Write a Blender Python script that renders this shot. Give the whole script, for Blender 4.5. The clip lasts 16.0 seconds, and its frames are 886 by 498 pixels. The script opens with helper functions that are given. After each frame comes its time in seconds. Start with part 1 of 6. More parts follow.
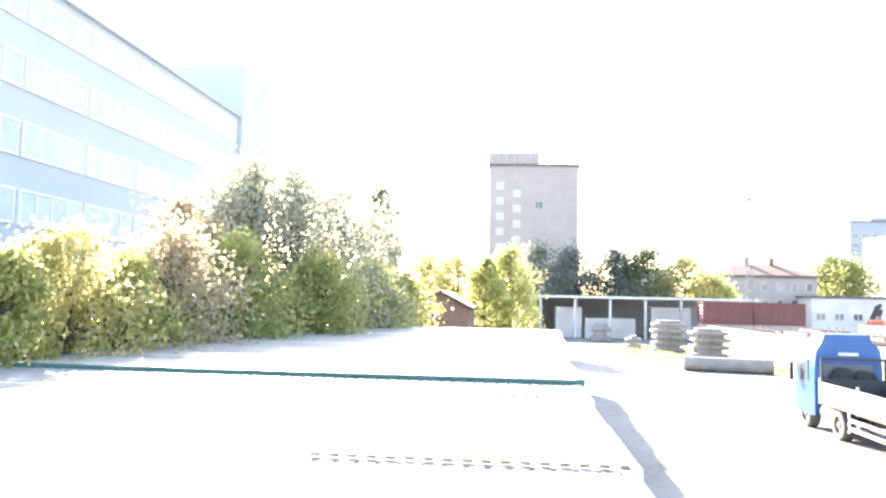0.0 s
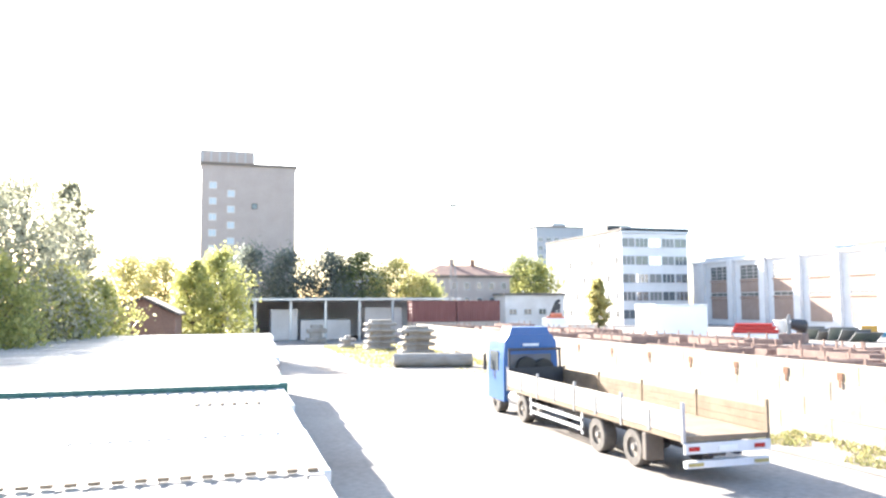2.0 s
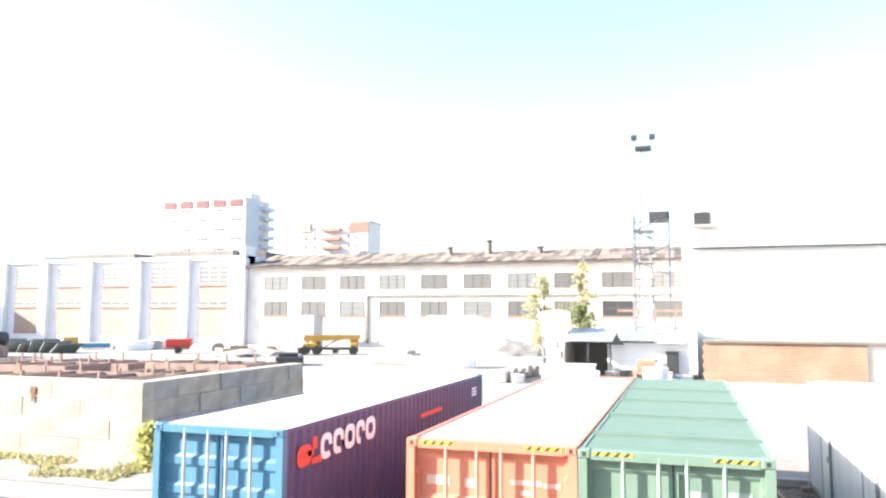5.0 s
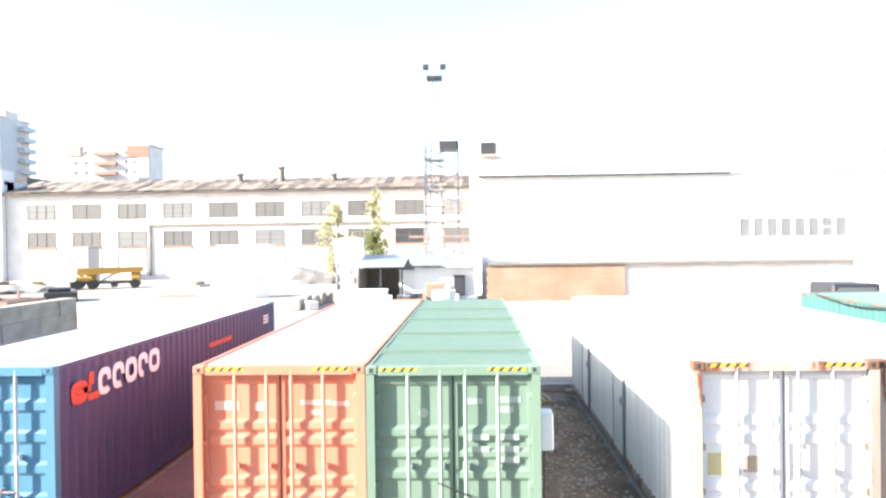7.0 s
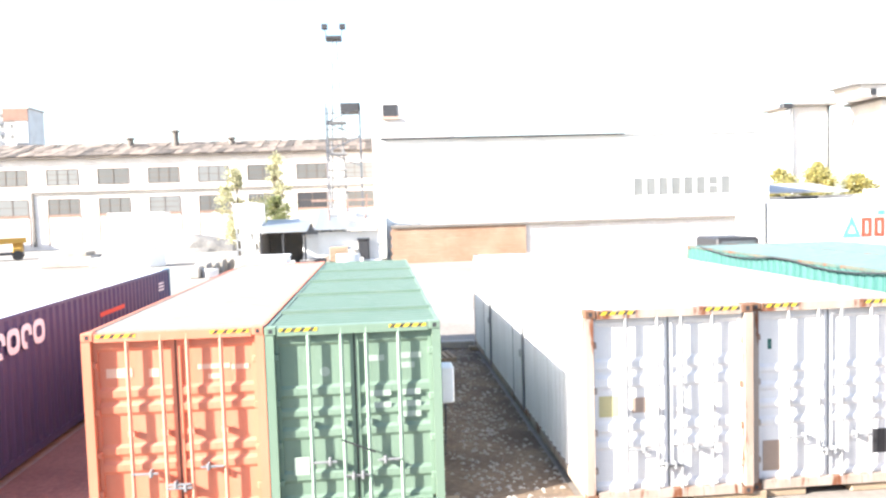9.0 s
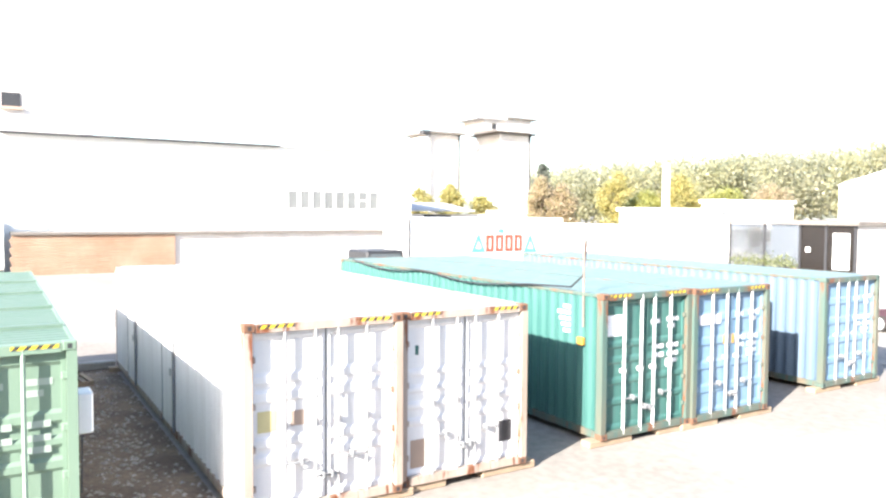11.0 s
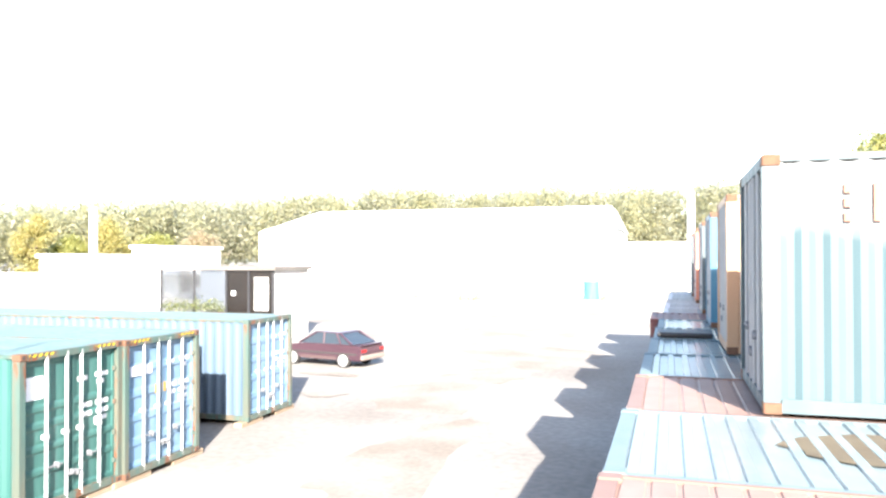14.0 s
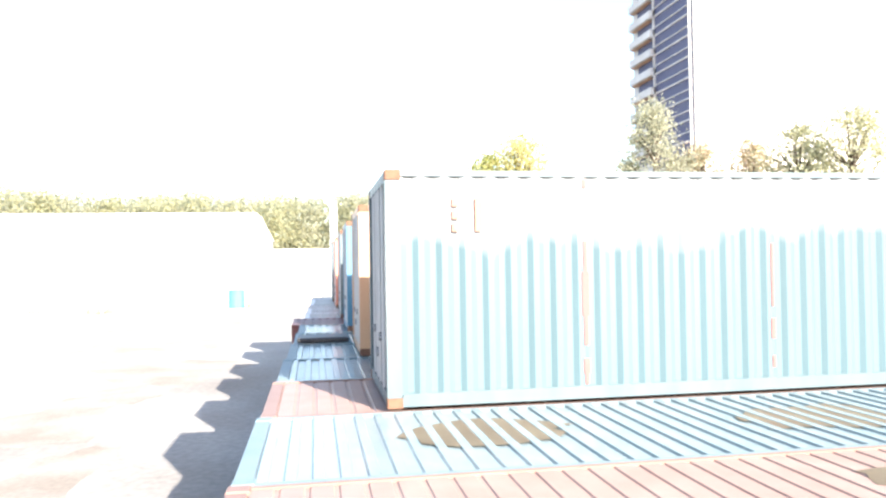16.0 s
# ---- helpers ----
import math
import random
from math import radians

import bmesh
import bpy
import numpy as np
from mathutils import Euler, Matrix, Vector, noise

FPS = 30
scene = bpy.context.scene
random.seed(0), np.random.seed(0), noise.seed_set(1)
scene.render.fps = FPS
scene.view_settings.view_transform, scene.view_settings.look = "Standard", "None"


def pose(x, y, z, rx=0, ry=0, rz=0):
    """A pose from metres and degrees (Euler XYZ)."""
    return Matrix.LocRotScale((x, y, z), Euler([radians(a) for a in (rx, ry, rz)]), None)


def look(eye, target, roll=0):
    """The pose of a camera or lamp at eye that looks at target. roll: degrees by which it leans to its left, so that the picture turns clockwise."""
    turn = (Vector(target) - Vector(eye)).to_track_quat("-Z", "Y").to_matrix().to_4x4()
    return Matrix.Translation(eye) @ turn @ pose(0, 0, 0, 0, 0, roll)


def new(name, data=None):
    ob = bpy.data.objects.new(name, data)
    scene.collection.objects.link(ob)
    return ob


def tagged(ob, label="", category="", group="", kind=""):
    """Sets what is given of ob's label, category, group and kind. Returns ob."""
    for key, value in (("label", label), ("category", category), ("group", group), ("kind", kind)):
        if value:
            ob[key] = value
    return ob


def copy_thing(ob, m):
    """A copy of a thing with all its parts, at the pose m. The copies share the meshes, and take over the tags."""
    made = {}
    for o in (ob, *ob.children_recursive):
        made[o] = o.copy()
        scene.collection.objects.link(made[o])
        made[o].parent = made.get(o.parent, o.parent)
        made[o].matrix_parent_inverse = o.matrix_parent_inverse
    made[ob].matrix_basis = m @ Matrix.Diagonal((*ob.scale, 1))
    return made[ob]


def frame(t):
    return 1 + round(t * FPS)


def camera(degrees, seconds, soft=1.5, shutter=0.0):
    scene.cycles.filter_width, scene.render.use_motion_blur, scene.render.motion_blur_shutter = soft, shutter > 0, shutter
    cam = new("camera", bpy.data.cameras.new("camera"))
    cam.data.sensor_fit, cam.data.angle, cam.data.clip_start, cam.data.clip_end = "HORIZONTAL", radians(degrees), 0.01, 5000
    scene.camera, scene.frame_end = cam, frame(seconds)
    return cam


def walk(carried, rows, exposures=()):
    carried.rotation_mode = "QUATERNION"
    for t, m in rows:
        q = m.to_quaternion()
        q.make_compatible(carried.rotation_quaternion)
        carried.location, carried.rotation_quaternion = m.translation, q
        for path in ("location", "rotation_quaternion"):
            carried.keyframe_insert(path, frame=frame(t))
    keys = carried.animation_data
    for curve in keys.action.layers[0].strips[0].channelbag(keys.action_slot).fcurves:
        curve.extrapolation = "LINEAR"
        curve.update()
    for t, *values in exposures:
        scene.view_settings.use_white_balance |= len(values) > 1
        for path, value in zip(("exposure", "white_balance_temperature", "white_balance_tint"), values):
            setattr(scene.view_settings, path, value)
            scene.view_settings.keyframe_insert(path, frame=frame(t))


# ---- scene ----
# camera and its walk: a slow turn on the spot, standing on a row of containers
cam = camera(61.6, 16.0, soft=2.4)
PATH = [
    (0.0, pose(-0.211, 0.125, 4.502, 93.94, -1.24, 5.47)),
    (0.5, pose(-0.149, 0.148, 4.513, 93.61, -0.83, 0.50)),
    (1.0, pose(-0.055, 0.214, 4.502, 93.86, -0.76, -6.41)),
    (1.5, pose(0.032, 0.283, 4.495, 94.02, -0.17, -11.65)),
    (2.0, pose(0.090, 0.279, 4.491, 94.30, 0.30, -15.96)),
    (2.5, pose(0.145, 0.210, 4.480, 94.65, 0.19, -23.45)),
    (3.0, pose(0.163, 0.083, 4.473, 94.60, 0.01, -35.15)),
    (3.5, pose(0.183, 0.016, 4.505, 94.36, -0.12, -48.31)),
    (4.0, pose(0.181, 0.024, 4.518, 94.69, 0.13, -56.93)),
    (4.5, pose(0.166, 0.039, 4.534, 94.81, 0.28, -62.37)),
    (5.0, pose(0.073, 0.015, 4.557, 95.11, -0.21, -72.02)),
    (5.2, pose(0.026, -0.009, 4.569, 95.20, -0.44, -75.02)),
    (7.3, pose(-0.028, -0.094, 4.465, 89.05, 0.95, -88.19)),
    (7.5, pose(-0.022, -0.085, 4.438, 88.77, 1.27, -88.15)),
    (8.0, pose(-0.030, -0.074, 4.403, 86.39, 1.88, -88.32)),
    (8.5, pose(-0.051, -0.092, 4.398, 85.52, 1.62, -91.90)),
    (9.0, pose(-0.062, -0.191, 4.405, 86.57, 1.70, -95.02)),
    (9.5, pose(-0.044, -0.301, 4.408, 86.00, 1.99, -103.14)),
    (9.7, pose(-0.109, -0.306, 4.401, 86.16, 1.46, -106.44)),
    (11.8, pose(0.194, -0.050, 4.417, 87.88, 0.08, -126.60)),
    (12.0, pose(0.181, -0.066, 4.442, 88.18, 0.29, -127.77)),
    (12.5, pose(0.128, -0.115, 4.468, 89.24, -0.21, -133.74)),
    (13.0, pose(-0.016, -0.047, 4.480, 90.25, 0.12, -147.23)),
    (13.5, pose(-0.070, 0.002, 4.488, 90.36, 0.19, -156.42)),
    (14.0, pose(-0.084, 0.020, 4.497, 90.77, 0.10, -163.08)),
    (14.5, pose(-0.087, 0.016, 4.497, 90.78, 0.24, -168.81)),
    (15.0, pose(-0.148, 0.016, 4.510, 90.89, 0.41, -175.65)),
    (15.5, pose(-0.165, -0.036, 4.510, 90.98, 0.83, -182.95)),
    (16.0, pose(-0.219, -0.007, 4.511, 91.09, 0.91, -189.82)),
]
EXPOSURE = 2.3
walk(cam, PATH, [(0.0, EXPOSURE + 0.75), (0.5, EXPOSURE + 0.7), (1.0, EXPOSURE + 0.55), (1.5, EXPOSURE + 0.4), (2.5, EXPOSURE + 0.15), (3.5, EXPOSURE), (16.0, EXPOSURE)])

# ---- light ----
SUN = Vector((-0.80, 1.95, 1.0)).normalized()
world = bpy.data.worlds.new("world")
scene.world = world
world.use_nodes = True
wn = world.node_tree
sky = wn.nodes.new("ShaderNodeTexSky")
sky.sky_type = "NISHITA"
sky.sun_disc = False
sky.sun_elevation = math.asin(SUN.z)
sky.sun_rotation = math.atan2(SUN.x, SUN.y)
sky.dust_density = 1.6
wn.links.new(sky.outputs[0], wn.nodes["Background"].inputs[0])
wn.nodes["Background"].inputs[1].default_value = 0.116
sun_data = bpy.data.lights.new("sun", "SUN")
sun_data.energy, sun_data.angle, sun_data.color = 4.9, radians(0.6), (1.0, 0.95, 0.88)
sun = new("sun", sun_data)
sun.matrix_world = look(SUN * 100, (0, 0, 0))


# ---- materials ----
def material(name, colour, rough=0.7, metal=0.0, second=None, scale=3.0, amount=0.5, fine=40.0, grain=0.15,
             bump=0.15, rust=None, rust_at=0.62, streak=False, spec=0.5):
    """Paint or stone: a base colour, large stains of a second one, fine grain, optional rust, relief."""
    m = bpy.data.materials.new(name)
    m.use_nodes = True
    nt = m.node_tree
    bsdf = nt.nodes["Principled BSDF"]
    tc = nt.nodes.new("ShaderNodeTexCoord")
    big = nt.nodes.new("ShaderNodeTexNoise")
    big.inputs["Scale"].default_value, big.inputs["Detail"].default_value = scale, 6
    src = tc.outputs["Object"]
    if streak:
        mp = nt.nodes.new("ShaderNodeMapping")
        mp.inputs["Scale"].default_value = (1.6, 1.6, 0.25)
        nt.links.new(src, mp.inputs[0])
        src = mp.outputs[0]
    nt.links.new(src, big.inputs["Vector"])
    small = nt.nodes.new("ShaderNodeTexNoise")
    small.inputs["Scale"].default_value, small.inputs["Detail"].default_value = fine, 4
    nt.links.new(tc.outputs["Object"], small.inputs["Vector"])
    ramp = nt.nodes.new("ShaderNodeMapRange")
    ramp.inputs[1].default_value, ramp.inputs[2].default_value = 0.35, 0.7
    ramp.inputs[4].default_value = amount
    nt.links.new(big.outputs[0], ramp.inputs[0])
    mix = nt.nodes.new("ShaderNodeMix")
    mix.data_type = "RGBA"
    mix.inputs[6].default_value = (*colour, 1)
    mix.inputs[7].default_value = (*(second or [c * 0.7 for c in colour]), 1)
    nt.links.new(ramp.outputs[0], mix.inputs[0])
    out = mix.outputs[2]
    gr = nt.nodes.new("ShaderNodeMapRange")
    gr.inputs[3].default_value, gr.inputs[4].default_value = 1 - grain, 1 + grain
    nt.links.new(small.outputs[0], gr.inputs[0])
    mul = nt.nodes.new("ShaderNodeMix")
    mul.data_type, mul.blend_type = "RGBA", "MULTIPLY"
    mul.inputs[0].default_value = 1
    nt.links.new(out, mul.inputs[6])
    nt.links.new(gr.outputs[0], mul.inputs[7])
    out = mul.outputs[2]
    if rust:
        rn = nt.nodes.new("ShaderNodeTexNoise")
        rn.inputs["Scale"].default_value, rn.inputs["Detail"].default_value = 2.2, 9
        rn.inputs["Roughness"].default_value = 0.7
        nt.links.new(src, rn.inputs["Vector"])
        rr = nt.nodes.new("ShaderNodeMapRange")
        rr.inputs[1].default_value, rr.inputs[2].default_value = rust_at, rust_at + 0.06
        nt.links.new(rn.outputs[0], rr.inputs[0])
        rm = nt.nodes.new("ShaderNodeMix")
        rm.data_type = "RGBA"
        rm.inputs[7].default_value = (*rust, 1)
        nt.links.new(rr.outputs[0], rm.inputs[0])
        nt.links.new(out, rm.inputs[6])
        out = rm.outputs[2]
    nt.links.new(out, bsdf.inputs["Base Color"])
    bsdf.inputs["Roughness"].default_value, bsdf.inputs["Metallic"].default_value = rough, metal
    bsdf.inputs["Specular IOR Level"].default_value = spec
    if bump:
        bp = nt.nodes.new("ShaderNodeBump")
        bp.inputs["Strength"].default_value, bp.inputs["Distance"].default_value = bump, 0.02
        nt.links.new(small.outputs[0], bp.inputs["Height"])
        nt.links.new(bp.outputs[0], bsdf.inputs["Normal"])
    return m


def plain(name, colour, rough=0.6, metal=0.0):
    return material(name, colour, rough, metal, amount=0.25, grain=0.08, bump=0.05)


RUST = (0.16, 0.06, 0.03)


def paint(name, colour, second=None, rust_at=0.66):
    return material(name, colour, 0.5, 0.0, second, 1.6, 0.6, 60, 0.08, 0.06, RUST, rust_at, True, 0.35)


def gloss_paint(name, colour, second=None, rust_at=0.66):
    """Thin paint under a film of rainwater."""
    m = paint(name, colour, second, rust_at)
    m.node_tree.nodes["Principled BSDF"].inputs["Roughness"].default_value = 0.24
    return m


def hazard(name):
    m = bpy.data.materials.new(name)
    m.use_nodes = True
    nt = m.node_tree
    tc = nt.nodes.new("ShaderNodeTexCoord")
    wave = nt.nodes.new("ShaderNodeTexWave")
    wave.bands_direction = "DIAGONAL"
    wave.inputs["Scale"].default_value, wave.inputs["Distortion"].default_value = 5.0, 0.2
    ramp = nt.nodes.new("ShaderNodeValToRGB")
    ramp.color_ramp.interpolation = "CONSTANT"
    ramp.color_ramp.elements[0].color = (0.62, 0.42, 0.03, 1)
    ramp.color_ramp.elements[1].color = (0.03, 0.03, 0.03, 1)
    ramp.color_ramp.elements[1].position = 0.55
    nt.links.new(tc.outputs["Object"], wave.inputs["Vector"])
    nt.links.new(wave.outputs[0], ramp.inputs[0])
    nt.links.new(ramp.outputs[0], nt.nodes["Principled BSDF"].inputs["Base Color"])
    return m


def leafy(name, colours):
    m = bpy.data.materials.new(name)
    m.use_nodes = True
    nt = m.node_tree
    bsdf = nt.nodes["Principled BSDF"]
    geo = nt.nodes.new("ShaderNodeNewGeometry")
    ramp = nt.nodes.new("ShaderNodeValToRGB")
    el = ramp.color_ramp.elements
    while len(el) < len(colours):
        el.new(0.5)
    for i, c in enumerate(colours):
        el[i].position = i / max(1, len(colours) - 1)
        el[i].color = (*c, 1)
    nt.links.new(geo.outputs["Random Per Island"], ramp.inputs[0])
    nt.links.new(ramp.outputs[0], bsdf.inputs["Base Color"])
    bsdf.inputs["Roughness"].default_value = 0.38
    bsdf.inputs["Specular IOR Level"].default_value = 0.6
    tr = nt.nodes.new("ShaderNodeBsdfTranslucent")
    nt.links.new(ramp.outputs[0], tr.inputs[0])
    ms = nt.nodes.new("ShaderNodeMixShader")
    ms.inputs[0].default_value = 0.68
    nt.links.new(bsdf.outputs[0], ms.inputs[1])
    nt.links.new(tr.outputs[0], ms.inputs[2])
    nt.links.new(ms.outputs[0], nt.nodes["Material Output"].inputs[0])
    return m


M = {
    "ground": material("dusty_asphalt", (0.30, 0.283, 0.262), 0.9, 0, (0.165, 0.135, 0.112), 0.13, 0.8, 5, 0.35, 0.5),
    "dirt": material("dry_dirt", (0.30, 0.22, 0.15), 0.95, 0, (0.18, 0.13, 0.09), 0.8, 0.7, 14, 0.3, 0.6),
    # brown asphalt with the alley's shade put into the colour
    "alley": material("shade_darkened_asphalt", (0.095, 0.066, 0.046), 0.9, 0, (0.20, 0.14, 0.095), 0.9, 0.9, 11, 0.6, 0.8),
    "gravel": material("tan_dirt", (0.20, 0.165, 0.135), 0.95, 0, (0.29, 0.26, 0.23), 0.45, 0.95, 7, 0.3, 0.6),
    "white_rust": paint("rusting_white_paint", (0.36, 0.31, 0.27), (0.20, 0.125, 0.085), 0.54),
    "teal_rust": paint("rusting_teal_paint", (0.05, 0.19, 0.16), (0.26, 0.17, 0.11), 0.56),
    "indigo": material("indigo_panel", (0.09, 0.09, 0.16), 0.7, 0, (0.12, 0.12, 0.19), 0.3, 0.5),
    "wet": material("wet_roof_patch", (0.095, 0.055, 0.024), 0.35, 0, (0.15, 0.105, 0.055), 2.5, 0.8, 20, 0.2, 0.1),
    "green_roof": paint("faded_green_roof", (0.09, 0.145, 0.108), (0.125, 0.17, 0.138), 0.78),
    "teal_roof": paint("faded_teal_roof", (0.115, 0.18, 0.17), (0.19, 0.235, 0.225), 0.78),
    "brown_frame": plain("brown_window_frame", (0.13, 0.095, 0.075), 0.8),
    "pale_blue": paint("pale_blue_door_paint", (0.12, 0.22, 0.33), (0.22, 0.30, 0.38), 0.72),
    "cream_roof": paint("chalky_cream_roof", (0.235, 0.215, 0.19), (0.19, 0.16, 0.135), 0.76),
    "brick_pink": material("salmon_brick", (0.26, 0.16, 0.12), 0.9, 0, (0.33, 0.23, 0.18), 0.4, 0.6, 4, 0.2, 0.2),
    "rod": plain("pale_grey_paint", (0.42, 0.42, 0.42), 0.5),
    # darker copy of the door's pale blue, toned down for the sunlit side
    "side_blue": paint("blue_toned_for_sunlit_side", (0.086, 0.130, 0.185), (0.108, 0.150, 0.200), 0.76),
    # shade and red bounce from the orange wall, painted into the asphalt
    "gap": material("bounce_tinted_asphalt", (0.24, 0.145, 0.13), 0.9, 0, (0.17, 0.10, 0.092), 0.9, 0.9, 11, 0.4, 0.6),
    # white render; its slight blue is the tint of walls in shade
    "hall_wall": material("shade_tinted_white_render", (0.64, 0.64, 0.655), 0.9, 0, (0.52, 0.52, 0.535), 0.35, 0.55, 5, 0.12, 0.2),
    "dark_glass": material("dark_smoked_glass", (0.010, 0.008, 0.007), 0.2, 0, (0.018, 0.014, 0.012), 1.2, 0.6, 8, 0.2, 0.0),
    # reflected sky painted as a flat pale blue pane colour
    "sky_pane": material("sky_reflection_glazing", (0.42, 0.50, 0.55), 0.35, 0, (0.34, 0.42, 0.48), 0.8, 0.6, 3, 0.1, 0.0),
    "bed_wood": material("worn_bed_boards", (0.235, 0.178, 0.122), 0.85, 0, (0.15, 0.108, 0.07), 2.2, 0.7, 30, 0.3, 0.3),
    "white_roof": paint("dusty_white_roof", (0.34, 0.325, 0.305), (0.20, 0.165, 0.135), 0.70),
    "dust_white": paint("dusty_white_sides", (0.40, 0.385, 0.37), (0.24, 0.215, 0.19), 0.72),
    "faded_yellow": plain("sun_faded_yellow", (0.50, 0.45, 0.24), 0.7),
    "faded_brown": plain("sun_faded_brown", (0.34, 0.26, 0.21), 0.7),
    "top_red": plain("weathered_dark_red_panel", (0.12, 0.035, 0.04), 0.7),
    "post_steel": plain("blue_grey_steel", (0.075, 0.085, 0.105), 0.6),
    "rod_grey": plain("grey_worn_rod", (0.25, 0.25, 0.26), 0.5),
    "deep_maroon": paint("deep_maroon_paint", (0.06, 0.022, 0.026), (0.10, 0.04, 0.04), 0.78),
    # green and orange rods: door colours lightened for the sun on them
    "rod_green": plain("sunlit_green_rod", (0.25, 0.34, 0.27), 0.5),
    "rod_orange": plain("sunlit_orange_rod", (0.60, 0.27, 0.18), 0.5),
    "rust_frame": paint("rust_brown_frame", (0.055, 0.115, 0.105), (0.19, 0.105, 0.06), 0.56),
    "dull_glass": plain("dusty_dark_glazing", (0.04, 0.043, 0.05), 0.75),
    "tower_blue": material("grey_blue_render", (0.27, 0.30, 0.335), 0.8, 0, (0.23, 0.255, 0.285), 0.3, 0.5, 10, 0.08, 0.1),
    "hall_brick": material("faded_salmon_brick", (0.26, 0.19, 0.16), 0.85, 0, (0.32, 0.245, 0.21), 0.8, 0.6, 14, 0.2, 0.2),
    # maroon lightened for dust and for the sun it reflects
    "car_dust": plain("dusty_sunlit_maroon", (0.08, 0.048, 0.048), 0.7),
    "ribbon_glass": material("pale_ribbon_glazing", (0.165, 0.172, 0.172), 0.5, 0, (0.13, 0.136, 0.136), 0.25, 0.8, 2, 0.2, 0.0),
    # beige that carries the sun on the car's bumper
    "sunlit_bumper": plain("sunlit_beige", (0.22, 0.175, 0.15), 0.8),
    "mid_steel": plain("weathered_grey_steel", (0.20, 0.205, 0.215), 0.6),
    "roof_blue": gloss_paint("faded_blue_roof", (0.185, 0.235, 0.250), (0.24, 0.27, 0.275), 0.72),
    "roof_pink": paint("faded_red_roof", (0.27, 0.172, 0.142), (0.33, 0.235, 0.20), 0.76),
    "streak": plain("faded_red_streak", (0.30, 0.085, 0.075), 0.7),
    "bar_orange": plain("faded_orange_bar", (0.34, 0.15, 0.095), 0.7),
    "pale_yellow": plain("faded_yellow_label", (0.42, 0.34, 0.13), 0.7),
    "faded_green": plain("faded_mark_on_green", (0.30, 0.36, 0.31), 0.8),
    "faded_orange": plain("faded_mark_on_orange", (0.66, 0.42, 0.32), 0.8),
    "tyre": material("dusty_tyre", (0.15, 0.135, 0.12), 0.9, 0, (0.08, 0.072, 0.065), 4, 0.7),
    "dusty_flap": material("dusty_rubber_flap", (0.17, 0.145, 0.125), 0.9, 0, (0.11, 0.095, 0.085), 3, 0.6),
    # pale base colour stands in for sky brightness on the ribbon windows
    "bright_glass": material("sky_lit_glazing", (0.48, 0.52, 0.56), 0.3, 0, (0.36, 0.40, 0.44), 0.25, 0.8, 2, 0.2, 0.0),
    "casting": material("rusty_casting", (0.17, 0.085, 0.05), 0.9, 0, (0.10, 0.05, 0.03), 6, 0.7, 40, 0.3, 0.3),
    "chalk_frame": paint("blue_frame_paint", (0.082, 0.118, 0.132), (0.12, 0.13, 0.13), 0.70),
    "block": material("yellowed_concrete", (0.36, 0.325, 0.28), 0.92, 0, (0.21, 0.18, 0.145), 1.4, 0.7, 26, 0.4, 0.5),
    "tarp": material("grey_tarpaulin", (0.15, 0.145, 0.14), 0.8, 0, (0.24, 0.23, 0.22), 1.2, 0.7, 8, 0.5, 0.5),
    "brick_pale": material("pale_salmon_brick", (0.36, 0.245, 0.19), 0.9, 0, (0.44, 0.34, 0.28), 0.4, 0.6, 4, 0.2, 0.2),
    "concrete": material("weathered_concrete", (0.33, 0.305, 0.275), 0.9, 0, (0.20, 0.17, 0.135), 1.1, 0.6, 22, 0.25, 0.4),
    "white_wall": material("white_render", (0.66, 0.63, 0.61), 0.9, 0, (0.48, 0.43, 0.39), 0.35, 0.55, 5, 0.12, 0.2),
    "white_metal": material("white_sheet", (0.78, 0.78, 0.77), 0.45, 0, (0.66, 0.65, 0.62), 0.3, 0.4, 20, 0.05, 0.05),
    "pale_brick": material("pale_brick", (0.38, 0.33, 0.305), 0.9, 0, (0.31, 0.26, 0.235), 0.4, 0.5, 5, 0.2, 0.3),
    "red_brick": material("red_brick", (0.24, 0.145, 0.11), 0.9, 0, (0.17, 0.10, 0.08), 0.8, 0.5, 8, 0.25, 0.3),
    "panel_blue": material("blue_grey_panel", (0.45, 0.475, 0.505), 0.7, 0, (0.39, 0.415, 0.445), 0.3, 0.5, 10, 0.08, 0.1),
    "grey_wall": material("grey_panel", (0.40, 0.40, 0.41), 0.85, 0, (0.30, 0.30, 0.31), 0.3, 0.5, 8, 0.1, 0.2),
    "roof_dark": material("bitumen_roof", (0.12, 0.11, 0.10), 0.9, 0, (0.20, 0.17, 0.15), 0.4, 0.6, 10, 0.2, 0.3),
    "roof_slate": material("grey_roofing", (0.085, 0.07, 0.06), 0.9, 0, (0.15, 0.128, 0.11), 0.6, 0.8, 4, 0.4, 0.4),
    "steel": material("galvanised_steel", (0.45, 0.46, 0.47), 0.4, 0.7, None, 5, 0.4),
    "dark_steel": material("dark_steel", (0.05, 0.05, 0.055), 0.5, 0.4, None, 5, 0.4),
    "rusty": material("rusty_steel", (0.265, 0.185, 0.155), 0.9, 0.0, (0.165, 0.112, 0.094), 1.5, 0.8, 12, 0.4, 0.4),
    "rubber": plain("black_rubber", (0.04, 0.038, 0.036), 0.85),
    "wood": material("grey_wood", (0.33, 0.25, 0.17), 0.8, 0, (0.22, 0.16, 0.11), 3, 0.6, 40, 0.25, 0.3),
    "timber": material("raw_timber", (0.25, 0.15, 0.098), 0.85, 0, (0.33, 0.23, 0.165), 0.5, 0.9, 5, 0.3, 0.3),
